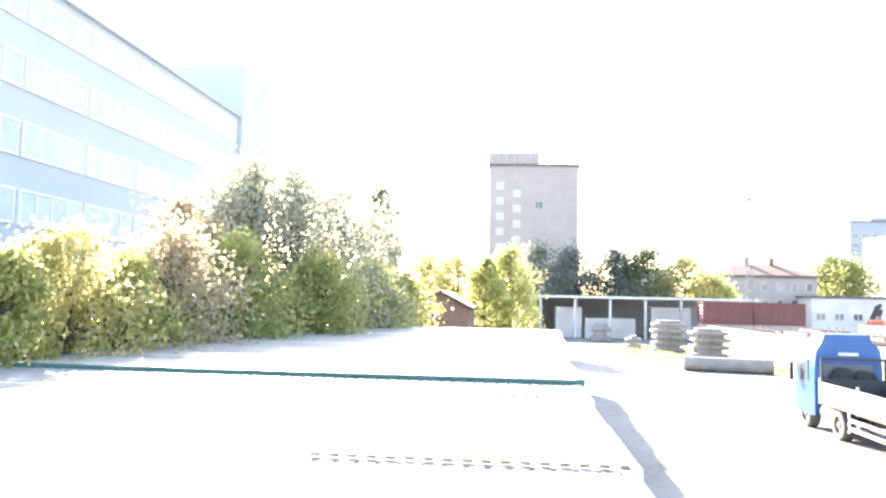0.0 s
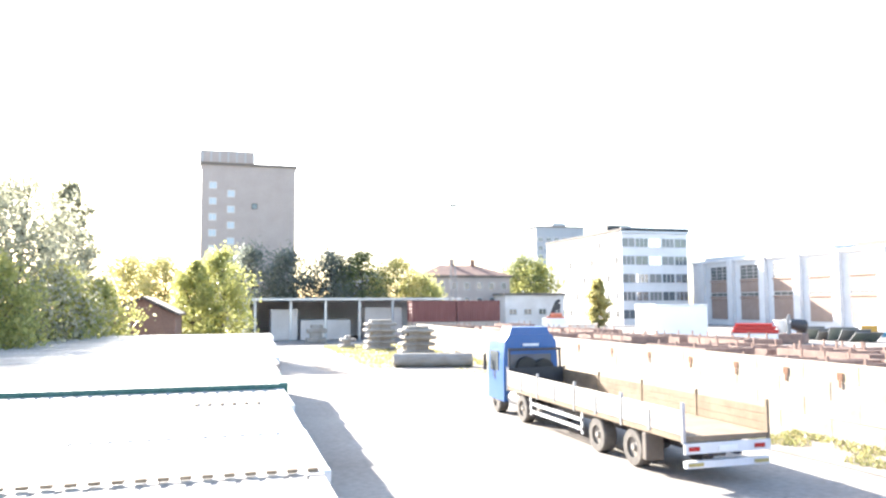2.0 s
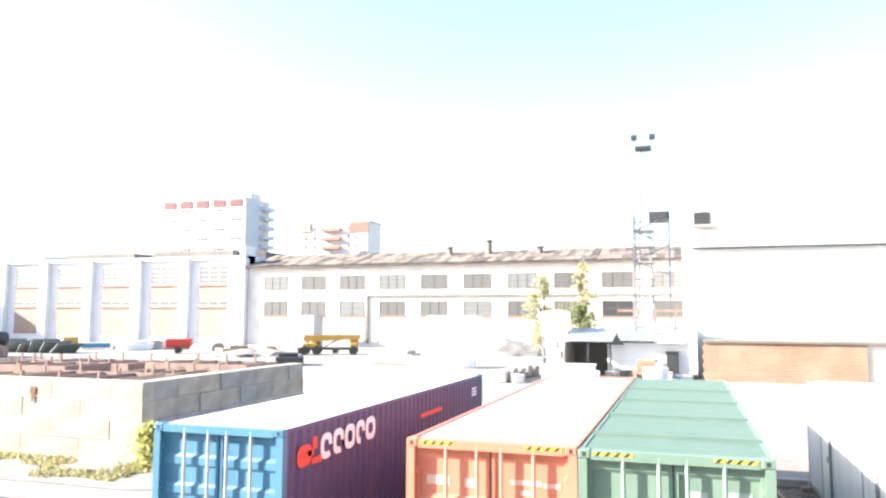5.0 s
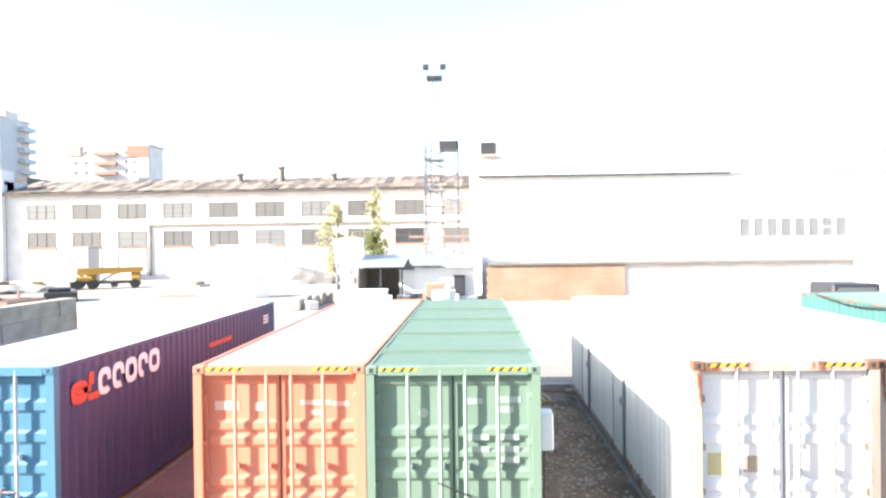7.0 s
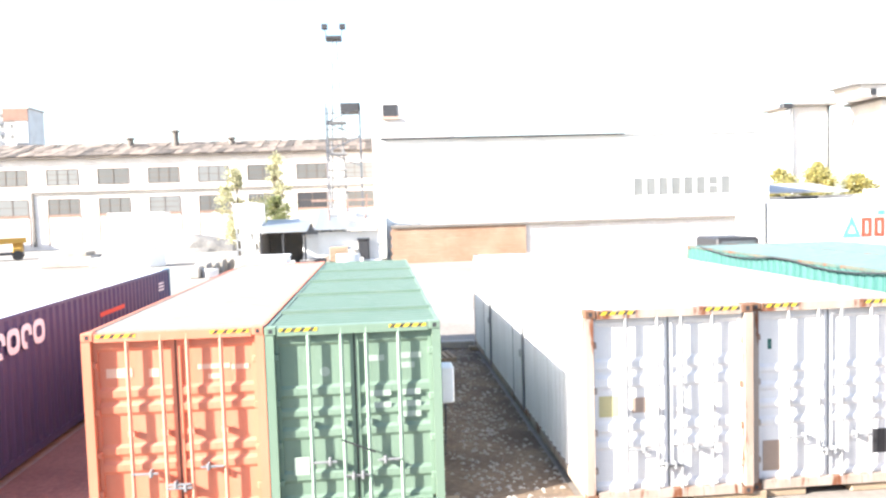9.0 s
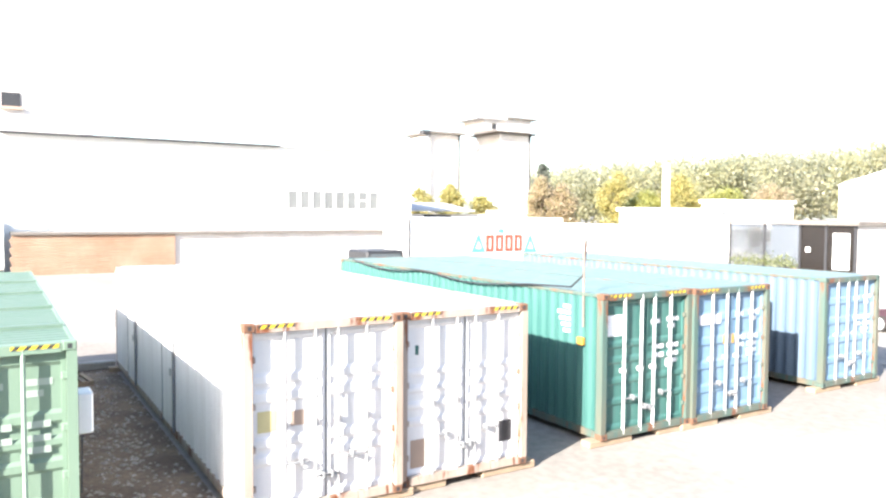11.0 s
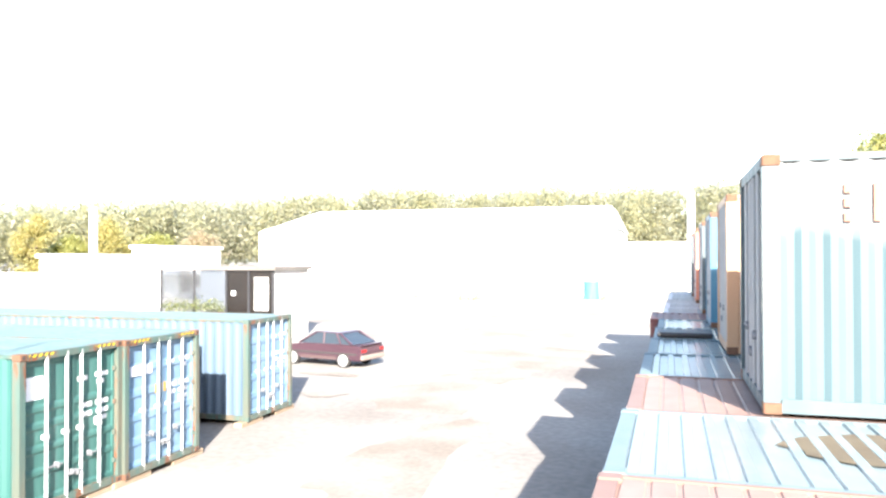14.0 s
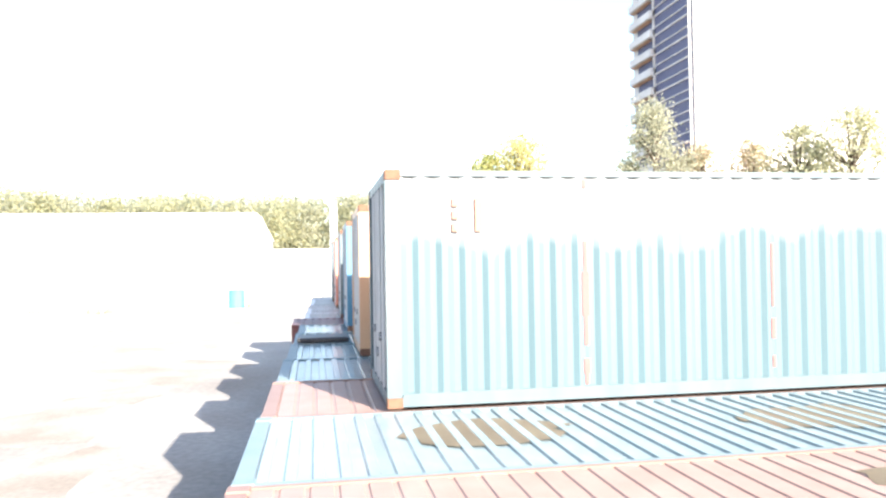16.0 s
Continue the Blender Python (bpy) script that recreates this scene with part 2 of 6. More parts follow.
    "bark": material("bark", (0.10, 0.075, 0.055), 0.95, 0, (0.05, 0.04, 0.03), 4, 0.7, 30, 0.3, 0.6),
    "grass": leafy("dry_grass", [(0.17, 0.19, 0.07), (0.30, 0.26, 0.13), (0.20, 0.22, 0.08)]),
    "orange": paint("orange_container_paint", (0.57, 0.178, 0.105), (0.54, 0.235, 0.155), 0.74),
    "green": paint("green_container_paint", (0.137, 0.202, 0.15), (0.178, 0.248, 0.192), 0.72),
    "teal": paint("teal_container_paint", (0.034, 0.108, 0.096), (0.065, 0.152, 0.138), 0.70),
    "blue": paint("blue_container_paint", (0.055, 0.165, 0.255), (0.09, 0.21, 0.31), 0.74),
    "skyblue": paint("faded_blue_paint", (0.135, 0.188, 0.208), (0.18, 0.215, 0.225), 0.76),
    "white": paint("white_container_paint", (0.70, 0.70, 0.705), (0.56, 0.55, 0.54), 0.73),
    "plum": paint("dark_plum_paint", (0.048, 0.053, 0.135), (0.072, 0.062, 0.125), 0.80),
    "maroon": paint("maroon_paint", (0.13, 0.045, 0.045), (0.17, 0.075, 0.07), 0.74),
    "pink": paint("faded_red_paint", (0.20, 0.122, 0.098), (0.25, 0.165, 0.135), 0.76),
    "tan": paint("tan_paint", (0.48, 0.30, 0.18), (0.40, 0.22, 0.13)),
    "grey_roof": paint("chalky_roof_paint", (0.37, 0.34, 0.31), (0.27, 0.23, 0.20)),
    "hazard": hazard("hazard_stripes"),
    "cab_blue": plain("blue_cab_paint", (0.02, 0.10, 0.30), 0.35),
    "red": plain("red_paint", (0.45, 0.04, 0.03), 0.5),
    "logo_red": plain("red_lettering", (0.60, 0.07, 0.04), 0.6),
    "logo_white": plain("white_lettering", (0.8, 0.8, 0.8), 0.6),
    "logo_blue": plain("blue_lettering", (0.10, 0.30, 0.60), 0.6),
    "yellow": plain("yellow_paint", (0.42, 0.24, 0.04), 0.5),
    "burgundy": plain("burgundy_car_paint", (0.058, 0.030, 0.040), 0.3),
    "tail": plain("red_lens", (0.40, 0.02, 0.02), 0.2),
}
glass = bpy.data.materials.new("window_glass")
glass.use_nodes = True
gb = glass.node_tree.nodes["Principled BSDF"]
gb.inputs["Base Color"].default_value = (0.10, 0.115, 0.125, 1)
gb.inputs["Roughness"].default_value = 0.12
gb.inputs["Specular IOR Level"].default_value = 0.8
M["glass"] = glass
pale = glass.copy()
pale.name = "dusty_glass"
pale.node_tree.nodes["Principled BSDF"].inputs["Base Color"].default_value = (0.15, 0.155, 0.155, 1)
pale.node_tree.nodes["Principled BSDF"].inputs["Roughness"].default_value = 0.35
M["pale_glass"] = pale
for key, c in (("hall_glass", 0.075), ("work_glass", 0.085)):
    g_ = pale.copy()
    g_.name = "milky_" + key
    g_.node_tree.nodes["Principled BSDF"].inputs["Base Color"].default_value = (c, c * 1.02, c * 1.0, 1)
    g_.node_tree.nodes["Principled BSDF"].inputs["Roughness"].default_value = 0.5
    M[key] = g_

cg = glass.copy()
cg.name = "tinted_car_glass"
cg.node_tree.nodes["Principled BSDF"].inputs["Base Color"].default_value = (0.035, 0.045, 0.055, 1)
cg.node_tree.nodes["Principled BSDF"].inputs["Specular IOR Level"].default_value = 0.5
M["car_glass"] = cg
gp = pale.copy()
gp.name = "greenish_glass"
gp.node_tree.nodes["Principled BSDF"].inputs["Base Color"].default_value = (0.16, 0.19, 0.17, 1)
M["green_pane"] = gp
mg = pale.copy()
mg.name = "reflective_glass"
mg.node_tree.nodes["Principled BSDF"].inputs["Base Color"].default_value = (0.5, 0.52, 0.54, 1)
mg.node_tree.nodes["Principled BSDF"].inputs["Metallic"].default_value = 0.9
mg.node_tree.nodes["Principled BSDF"].inputs["Roughness"].default_value = 0.06
M["mirror_glass"] = mg


def per_piece(mat, lo, hi):
    """Tint each object that wears mat by its own random value."""
    nt = mat.node_tree
    link = [l for l in nt.links if l.to_socket.name == "Base Color"][0]
    src, dst = link.from_socket, link.to_socket
    info = nt.nodes.new("ShaderNodeObjectInfo")
    ramp = nt.nodes.new("ShaderNodeValToRGB")
    ramp.color_ramp.elements[0].color = (*lo, 1)
    ramp.color_ramp.elements[1].color = (*hi, 1)
    mix = nt.nodes.new("ShaderNodeMixRGB")
    mix.blend_type = "MULTIPLY"
    mix.inputs[0].default_value = 1
    nt.links.new(info.outputs["Random"], ramp.inputs[0])
    nt.links.new(src, mix.inputs[1])
    nt.links.new(ramp.outputs[0], mix.inputs[2])
    nt.links.new(mix.outputs[0], dst)


M["sheet_slate"] = M["roof_slate"].copy()
per_piece(M["sheet_slate"], (0.55, 0.55, 0.56), (2.2, 2.1, 2.0))
per_piece(M["block"], (0.95, 0.96, 1.0), (1.38, 1.27, 1.08))


# ---- mesh helpers ----
def box(bm, x0, x1, y0, y1, z0, z1, bevel=0.0):
    vs = [bm.verts.new((x, y, z)) for z in (z0, z1) for y in (y0, y1) for x in (x0, x1)]
    fs = [bm.faces.new([vs[i] for i in f]) for f in
          ((0, 2, 3, 1), (4, 5, 7, 6), (0, 1, 5, 4), (2, 6, 7, 3), (0, 4, 6, 2), (1, 3, 7, 5))]
    if bevel:
        es = list({e for f in fs for e in f.edges})
        bmesh.ops.bevel(bm, geom=es, offset=bevel, segments=1, affect="EDGES")
    return bm


def cyl(bm, p, q, r0, r1=None, n=12, caps=True):
    """A tapered cylinder from p to q."""
    p, q = Vector(p), Vector(q)
    r1 = r0 if r1 is None else r1
    d = (q - p).normalized()
    a = d.orthogonal().normalized()
    b = d.cross(a)
    rings = []
    for c, r in ((p, r0), (q, r1)):
        rings.append([bm.verts.new(c + (a * math.cos(k * 2 * math.pi / n) + b * math.sin(k * 2 * math.pi / n)) * r) for k in range(n)])
    for k in range(n):
        bm.faces.new((rings[0][k], rings[0][(k + 1) % n], rings[1][(k + 1) % n], rings[1][k]))
    if caps:
        bm.faces.new(rings[0][::-1])
        bm.faces.new(rings[1])
    return bm


def prism(bm, outline, y0, y1):
    """An outline of (x, z) drawn out along y."""
    a = [bm.verts.new((x, y0, z)) for x, z in outline]
    b = [bm.verts.new((x, y1, z)) for x, z in outline]
    n = len(a)
    for k in range(n):
        bm.faces.new((a[k], a[(k + 1) % n], b[(k + 1) % n], b[k]))
    bm.faces.new(a[::-1])
    bm.faces.new(b)
    return bm


def mesh_of(name, bm, mat):
    bmesh.ops.recalc_face_normals(bm, faces=bm.faces)
    me = bpy.data.meshes.new(name)
    bm.to_mesh(me)
    bm.free()
    me.materials.append(mat)
    return me


def part(name, bm, mat, parent, label=""):
    ob = new(name, bm if isinstance(bm, bpy.types.Mesh) else mesh_of(name, bm, mat))
    ob.parent = parent
    if label:
        ob["label"] = label
    return ob


def thing(name, label, category, m=None, group="", kind=""):
    ob = new(name)
    ob.empty_display_size = 0.3
    if m is not None:
        ob.matrix_world = m
    return tagged(ob, label, category, group, kind)


def boxes(*rows):
    bm = bmesh.new()
    for r in rows:
        box(bm, *r)
    return bm


def structure(name, bm, mat, label, category):
    return tagged(new(name, mesh_of(name, bm, mat)), label, category, kind="structure")


def polar(az, d):
    return d * math.cos(radians(az)), d * math.sin(radians(az))


# ---- containers ----
W2 = 1.219
RECESS = {}


def corrugated(L, z0, z1, y, out, pitch=0.28, depth=0.036, x_start=0.1):
    """A trapezoid-wave sheet in the x-z plane at y; out is +1 or -1."""
    bm = bmesh.new()
    prof = []
    x, n = x_start, int((L - 2 * x_start) / pitch)
    step = (L - 2 * x_start) / n
    for k in range(n):
        for fx, fd in ((0.0, 1), (0.26, 1), (0.5, 0), (0.76, 0)):
            prof.append((x_start + (k + fx) * step, fd))
    prof.append((L - x_start, 1))
    lo = [bm.verts.new((px, y - out * depth * (1 - fd), z0)) for px, fd in prof]
    hi = [bm.verts.new((px, y - out * depth * (1 - fd), z1)) for px, fd in prof]
    for k in range(len(prof) - 1):
        bm.faces.new((lo[k], lo[k + 1], hi[k + 1], hi[k]))
    return bm


def container(name, label, m, L, H, side, roof, door, frame_mat=None, stripes=False, group="", rods=True, door_ends=True, seed=0, rib=0.012, bands=5, ridge=0.9, rod_mat=None, pitch=0.28, bows=(), cast_mat=None, rail_mat=None):
    """Local x runs from the door end (x = 0) to the far end; it stands on z = 0, centred on y = 0."""
    rnd = random.Random(seed)
    frame_mat = frame_mat or side
    c = thing(name, label, "shipping container", m, group)
    w = W2
    for x0, x1 in ((0.0, 0.16), (L - 0.10, L)):
        for y0, y1 in ((-w, -w + 0.12), (w - 0.12, w)):
            part("corner_post", boxes((x0, x1, y0, y1, 0.12, H - 0.12)), frame_mat, c)
    for y0, y1 in ((-w, -w + 0.06), (w - 0.06, w)):
        part("side_rail", boxes((0.17, L - 0.17, y0 + 0.003, y1 - 0.003, H - 0.075, H - 0.012)), rail_mat or frame_mat, c)
        part("side_rail", boxes((0.17, L - 0.17, y0 + 0.003, y1 - 0.003, 0.02, 0.16)), rail_mat or frame_mat, c)
    for x0, x1 in ((0.004, 0.15), (L - 0.10, L - 0.004)):
        part("end_rail", boxes((x0, x1, -w + 0.17, w - 0.17, H - 0.13, H - 0.012)), frame_mat, c)
        part("end_rail", boxes((x0, x1, -w + 0.17, w - 0.17, 0.02, 0.15)), frame_mat, c)
    part("floor", boxes((0.1, L - 0.1, -w + 0.06, w - 0.06, 0.13, 0.17)), M["wood"], c)
    cast = mesh_of("corner_casting", boxes((0, 0.178, 0, 0.162, 0, 0.118, 0.012)), cast_mat or (M["casting"] if stripes and side not in (M["green"], M["orange"]) else frame_mat))
    hole = mesh_of("casting_hole", boxes((-0.002, 0.03, 0.055, 0.107, 0.03, 0.088)), M["dark_steel"])
    for x in (0, L - 0.178):
        for y in (-w, w - 0.162):
            for z in (0, H - 0.118):
                ob = part("corner_casting", cast, None, c)
                ob.location = (x - (0.003 if x == 0 else -0.003), y, z)
                if x == 0:
                    part("casting_hole", hole, None, ob)
    part("side_panel", corrugated(L, 0.15, H - 0.07, w - 0.012, 1, pitch), side, c)
    part("side_panel", corrugated(L, 0.15, H - 0.07, -w + 0.012, -1, pitch), side, c)
    # roof: shallow ribs across, standing slightly proud
    bm = bmesh.new()
    n = int((L - 0.3) / 0.21)
    step = (L - 0.3) / n
    xs, zs = [0.1], [H - 0.035]
    for k in range(n):
        a = 0.15 + k * step
        for dx, dz in ((0.01, 0), (0.02, rib), (0.02 + ridge * 0.165, rib), (0.03 + ridge * 0.165, 0)):
            xs.append(a + dx)
            zs.append(H - 0.035 + dz + (0.045 if k in bows and dz else 0.0))
    xs.append(L - 0.1)
    zs.append(H - 0.035)
    ra = [bm.verts.new((x, -w + 0.05, z)) for x, z in zip(xs, zs)]
    rb = [bm.verts.new((x, w - 0.05, z)) for x, z in zip(xs, zs)]
    for k in range(len(xs) - 1):
        bm.faces.new((ra[k], ra[k + 1], rb[k + 1], rb[k]))
    part("roof_panel", bm, roof, c)
    # far end
    bm = corrugated(2 * w, 0.15, H - 0.12, 0, 1, 0.25, 0.04, 0.11)
    bmesh.ops.rotate(bm, verts=bm.verts, matrix=Matrix.Rotation(radians(90), 3, "Z"))
    bmesh.ops.translate(bm, verts=bm.verts, vec=(L - 0.03, -w, 0))
    part("end_panel", bm, side, c)
    if door_ends:
        zb, zt = 0.15, H - 0.13
        for s in (-1, 1):
            y0, y1 = (0.012, w - 0.125) if s > 0 else (-w + 0.125, -0.012)
            bm = bmesh.new()
            x_in, x_out = 0.125, 0.095
            # recessed bands across the leaf: even, or at the heights given
            band = (zt - zb) / (bands if isinstance(bands, int) else 1)
            recess = [(zb + k * band + 0.085, zb + (k + 1) * band - 0.085) for k in range(bands)] if isinstance(bands, int) else bands
            RECESS[c.name] = recess
            prof = [(x_out, zb)]
            for za, zc in recess:
                prof += [(x_out, za - 0.025), (x_in, za + 0.025), (x_in, zc - 0.025), (x_out, zc + 0.025)]
            prof.append((x_out, zt))
            a = [bm.verts.new((x, y0 + 0.05, z)) for x, z in prof]
            b = [bm.verts.new((x, y1 - 0.05, z)) for x, z in prof]
            for k in range(len(prof) - 1):
                bm.faces.new((a[k], b[k], b[k + 1], a[k + 1]))
            box(bm, 0.088, 0.14, y0, y0 + 0.05, zb, zt)
            box(bm, 0.088, 0.14, y1 - 0.05, y1, zb, zt)
            leaf = part("door", bm, door, c)
            part("gasket", boxes((0.105, 0.125, y0 - 0.011, y0 + 0.0, zb, zt), (0.105, 0.125, y1, y1 + 0.011, zb, zt)), M["rubber"], leaf)
            if rods:
                for fc, zh in ((0.57, 0.73), (0.15, 0.50)):
                    y = s * (0.012 + 1.082 * fc)
                    bm = cyl(bmesh.new(), (0.028, y, 0.06), (0.028, y, H - 0.05), 0.027, n=8)
                    for z in (0.09, 1.28, H - 0.09):
                        box(bm, 0.012, 0.10, y - 0.045, y + 0.045, z - 0.035, z + 0.035)
                    part("lock_rod", bm, rod_mat or M["rod"], leaf, "painted locking rod" if rod_mat else "pale grey locking rod")
                    zh += rnd.uniform(-0.03, 0.03)
                    hb = boxes((-0.012, 0.006, y - s * 0.02 if s < 0 else y - 0.34, y + 0.34 if s < 0 else y + 0.02, zh, zh + 0.032, 0.006))
                    part("door_handle", hb, M["mid_steel"], leaf, "worn steel lever handle")
                    yk = y + 0.24 if s < 0 else y - 0.24
                    part("latch", boxes((-0.02, 0.09, yk - 0.02, yk + 0.02, zh - 0.04, zh + 0.06, 0.008)), M["mid_steel"], leaf)
                for z in (0.4, 0.95, 1.55, 2.2):
                    yh = y1 if s > 0 else y0
                    part("hinge", boxes((0.04, 0.10, yh - 0.05, yh + 0.05, z, z + 0.09, 0.008)), frame_mat, leaf)
    else:
        bm = corrugated(2 * w, 0.15, H - 0.12, 0, 1, 0.25, 0.04, 0.11)
        bmesh.ops.rotate(bm, verts=bm.verts, matrix=Matrix.Rotation(radians(90), 3, "Z"))
        bmesh.ops.translate(bm, verts=bm.verts, vec=(0.045, -w, 0))
        part("end_panel", bm, side, c)
    if stripes:
        for y0, y1 in ((-w + 0.2, -w + 0.72), (w - 0.72, w - 0.2)):
            part("hazard_strip", boxes((-0.001, 0.003, y0, y1, H - 0.072, H - 0.026)), M["hazard"], c, "yellow and black hazard strip")
    return c


def sleepers(m, y, n=2):
    """Timber blocks under a container's door end."""
    for k in range(n):
        b = boxes((0.05, 0.30, -0.55, 0.55, 0, 0.13, 0.015))
        ob = tagged(new("timber_block", mesh_of("timber_block", b, M["wood"])), "grey weathered timber block under a container", "timber block")
        ob.matrix_world = m @ pose(0.0, (-0.9, 0.9)[k], 0)


L40 = 12.192
# the opposite row, doors towards the yard
sea = container("shipping_container", "dark plum shipping container with blue doors and lettering", pose(10.66, 7.32, 0.12), L40, 2.62, M["plum"], M["white"], M["blue"], M["blue"], group="containers across the yard", rail_mat=M["plum"])
orange = container("shipping_container", "orange high container with closed doors and rust", pose(10.30, 2.66, 0.10), L40, 2.70, M["orange"], M["cream_roof"], M["orange"], stripes=True, group="containers across the yard", seed=2, bands=((0.24, 0.72), (0.86, 0.96), (1.10, 1.54), (1.68, 1.76), (1.90, 2.44)), rod_mat=M["rod_orange"])
green = container("shipping_container", "green high container with closed doors and lock rods", pose(10.30, 0.21, 0.10), L40, 2.68, M["green"], M["green_roof"], M["green"], stripes=True, group="containers across the yard", seed=3, bands=((0.22, 0.44), (0.58, 1.06), (1.20, 1.36), (1.48, 1.66), (1.80, 2.40)), rod_mat=M["rod_green"], bows=(6, 17, 29, 41))
white_a = container("shipping_container", "white high container with rusty corners and faded stickers", pose(9.98, -4.22, 0.12), L40, 2.75, M["white"], M["white"], M["white"], M["white_rust"], stripes=True, group="containers across the yard", seed=4, rod_mat=M["rod_grey"], bands=((0.24, 0.74), (0.88, 0.98), (1.12, 1.62), (1.78, 1.88), (2.02, 2.52)))
white_b = container("shipping_container", "white high container with a dark square mark", pose(10.06, -6.66, 0.12), L40, 2.75, M["white"], M["white"], M["white"], M["white_rust"], stripes=True, group="containers across the yard", seed=5, rod_mat=M["rod_grey"], bands=((0.22, 0.94), (1.04, 1.20), (1.30, 1.46), (1.56, 1.72), (1.82, 2.50)))
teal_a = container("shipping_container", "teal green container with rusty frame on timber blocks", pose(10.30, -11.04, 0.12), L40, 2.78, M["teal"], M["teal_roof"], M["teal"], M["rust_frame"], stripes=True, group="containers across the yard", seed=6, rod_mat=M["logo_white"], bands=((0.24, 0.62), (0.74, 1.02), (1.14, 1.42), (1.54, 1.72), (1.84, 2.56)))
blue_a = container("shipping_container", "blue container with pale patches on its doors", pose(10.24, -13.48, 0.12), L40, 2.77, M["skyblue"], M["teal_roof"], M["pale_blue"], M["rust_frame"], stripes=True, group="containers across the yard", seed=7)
maroon_a = container("shipping_container", "dark maroon container set back between blue ones", pose(12.1, -16.12, 0.02), L40, 2.25, M["deep_maroon"], M["grey_roof"], M["deep_maroon"], group="containers across the yard", seed=8)
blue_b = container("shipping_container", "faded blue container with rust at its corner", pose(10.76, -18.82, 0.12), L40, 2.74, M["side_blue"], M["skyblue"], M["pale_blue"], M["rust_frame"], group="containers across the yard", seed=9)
for ob in (sea, orange, green, white_a, white_b, teal_a, blue_a, blue_b):
    sleepers(Matrix.Translation((ob.matrix_world.translation.x, ob.matrix_world.translation.y, 0)), 0)
    sleepers(Matrix.Translation((ob.matrix_world.translation.x + 11.8, ob.matrix_world.translation.y, 0)), 0)

# the row underfoot: ends towards the yard
HC = 2.896
row_kinds = {}
for key, lab in (("white", "white container with a chalky roof in the long row"), ("grey_roof", "pale dusty container in the long row"), ("pink", "faded red container in the long row"),
                 ("skyblue", "faded blue container with a wet patched roof"), ("teal", "green container in the long row"), ("maroon", "maroon container in the long row"), ("blue", "blue container in the long row")):
    row_kinds[key] = (M[key], lab)


def row_container(key, x_end, y_mid, z, seed, roof=None):
    mat, lab = row_kinds[key]
    return container("shipping_container", lab, pose(x_end, y_mid, z, 0, 0, 180), L40, HC, mat, roof or {"pink": M["roof_pink"], "skyblue": M["roof_blue"], "white": M["white_roof"]}.get(key, mat), mat, group="long container row", seed=seed, rods=seed > 100, rib=0.02 if key in ("skyblue", "blue", "maroon", "white") else 0.012, ridge={"skyblue": 0.5, "blue": 0.5, "maroon": 0.8, "pink": 0.97}.get(key, 0.9))


front = ["white", "grey_roof", "white", "white", "white", "teal", "grey_roof", "grey_roof", "white", "white", "grey_roof", "white", "grey_roof", "white", "white", "grey_roof"]
first = {}
for k, key in enumerate(front):
    y = 2.65 + 1.22 + 2.44 * k
    z = 0.03 if k < 5 else 0.13
    m = pose(0.97 + 0.03 * (k % 3) + 0.018 * (y - 8.0) + 0.027 * max(0.0, y - 17.0), y, z, 0, 0, 180)
    roof = M["grey_roof"] if key == "teal" else None
    first[key] = copy_thing(first[key], m) if key in first else row_container(key, 1.02, y, z, k, roof)
    first[key].matrix_world = m
rear = ["white", "pink", "pink", "skyblue", "pink", "skyblue", "skyblue", "skyblue", "skyblue", "maroon", "white", "white", "grey_roof", "white", "white", "grey_roof"]
for k, key in enumerate(rear):
    y = 0.50 - 2.44 * k
    m = pose(0.42 + 0.018 * min(0.0, y + 6.0), y, 0.03, 0, 0, 180)
    ob = copy_thing(first[key], m) if key in first else row_container(key, 0.40, y, 0.03, 40 + k)
    first.setdefault(key, ob)
def chalked(name, low_colour, high_colour, z_edge):
    """Blue paint that has chalked to white above a ragged edge."""
    m = paint(name, low_colour, [v * 1.15 for v in low_colour], 0.78)
    nt = m.node_tree
    bsdf = nt.nodes["Principled BSDF"]
    src = bsdf.inputs["Base Color"].links[0].from_socket
    tc = nt.nodes.new("ShaderNodeTexCoord")
    sep = nt.nodes.new("ShaderNodeSeparateXYZ")
    nt.links.new(tc.outputs["Object"], sep.inputs[0])
    nz = nt.nodes.new("ShaderNodeTexNoise")
    nz.inputs["Scale"].default_value = 1.3
    nt.links.new(tc.outputs["Object"], nz.inputs["Vector"])
    add = nt.nodes.new("ShaderNodeMath")
    add.operation = "MULTIPLY_ADD"
    add.inputs[1].default_value = 0.9
    nt.links.new(nz.outputs[0], add.inputs[0])
    nt.links.new(sep.outputs[2], add.inputs[2])
    mr = nt.nodes.new("ShaderNodeMapRange")
    mr.inputs[1].default_value, mr.inputs[2].default_value = z_edge + 0.45, z_edge + 0.62
    nt.links.new(add.outputs[0], mr.inputs[0])
    mx = nt.nodes.new("ShaderNodeMix")
    mx.data_type = "RGBA"
    mx.inputs[7].default_value = (*high_colour, 1)
    nt.links.new(mr.outputs[0], mx.inputs[0])
    nt.links.new(src, mx.inputs[6])
    nt.links.new(mx.outputs[2], bsdf.inputs["Base Color"])
    return m


M["chalked"] = chalked("chalked_blue_paint", (0.080, 0.124, 0.137), (0.22, 0.23, 0.235), 1.75)
# the second storey on the row
stack = [("skyblue", -9.26), ("tan", -14.1), ("blue", -19.0), ("skyblue", -23.4), ("orange", -28.6), ("skyblue", -33.4)]
for k, (key, y) in enumerate(stack):
    container("shipping_container", "faded %s container stacked on the long row" % {"skyblue": "pale blue", "tan": "tan", "blue": "blue", "orange": "orange"}[key],
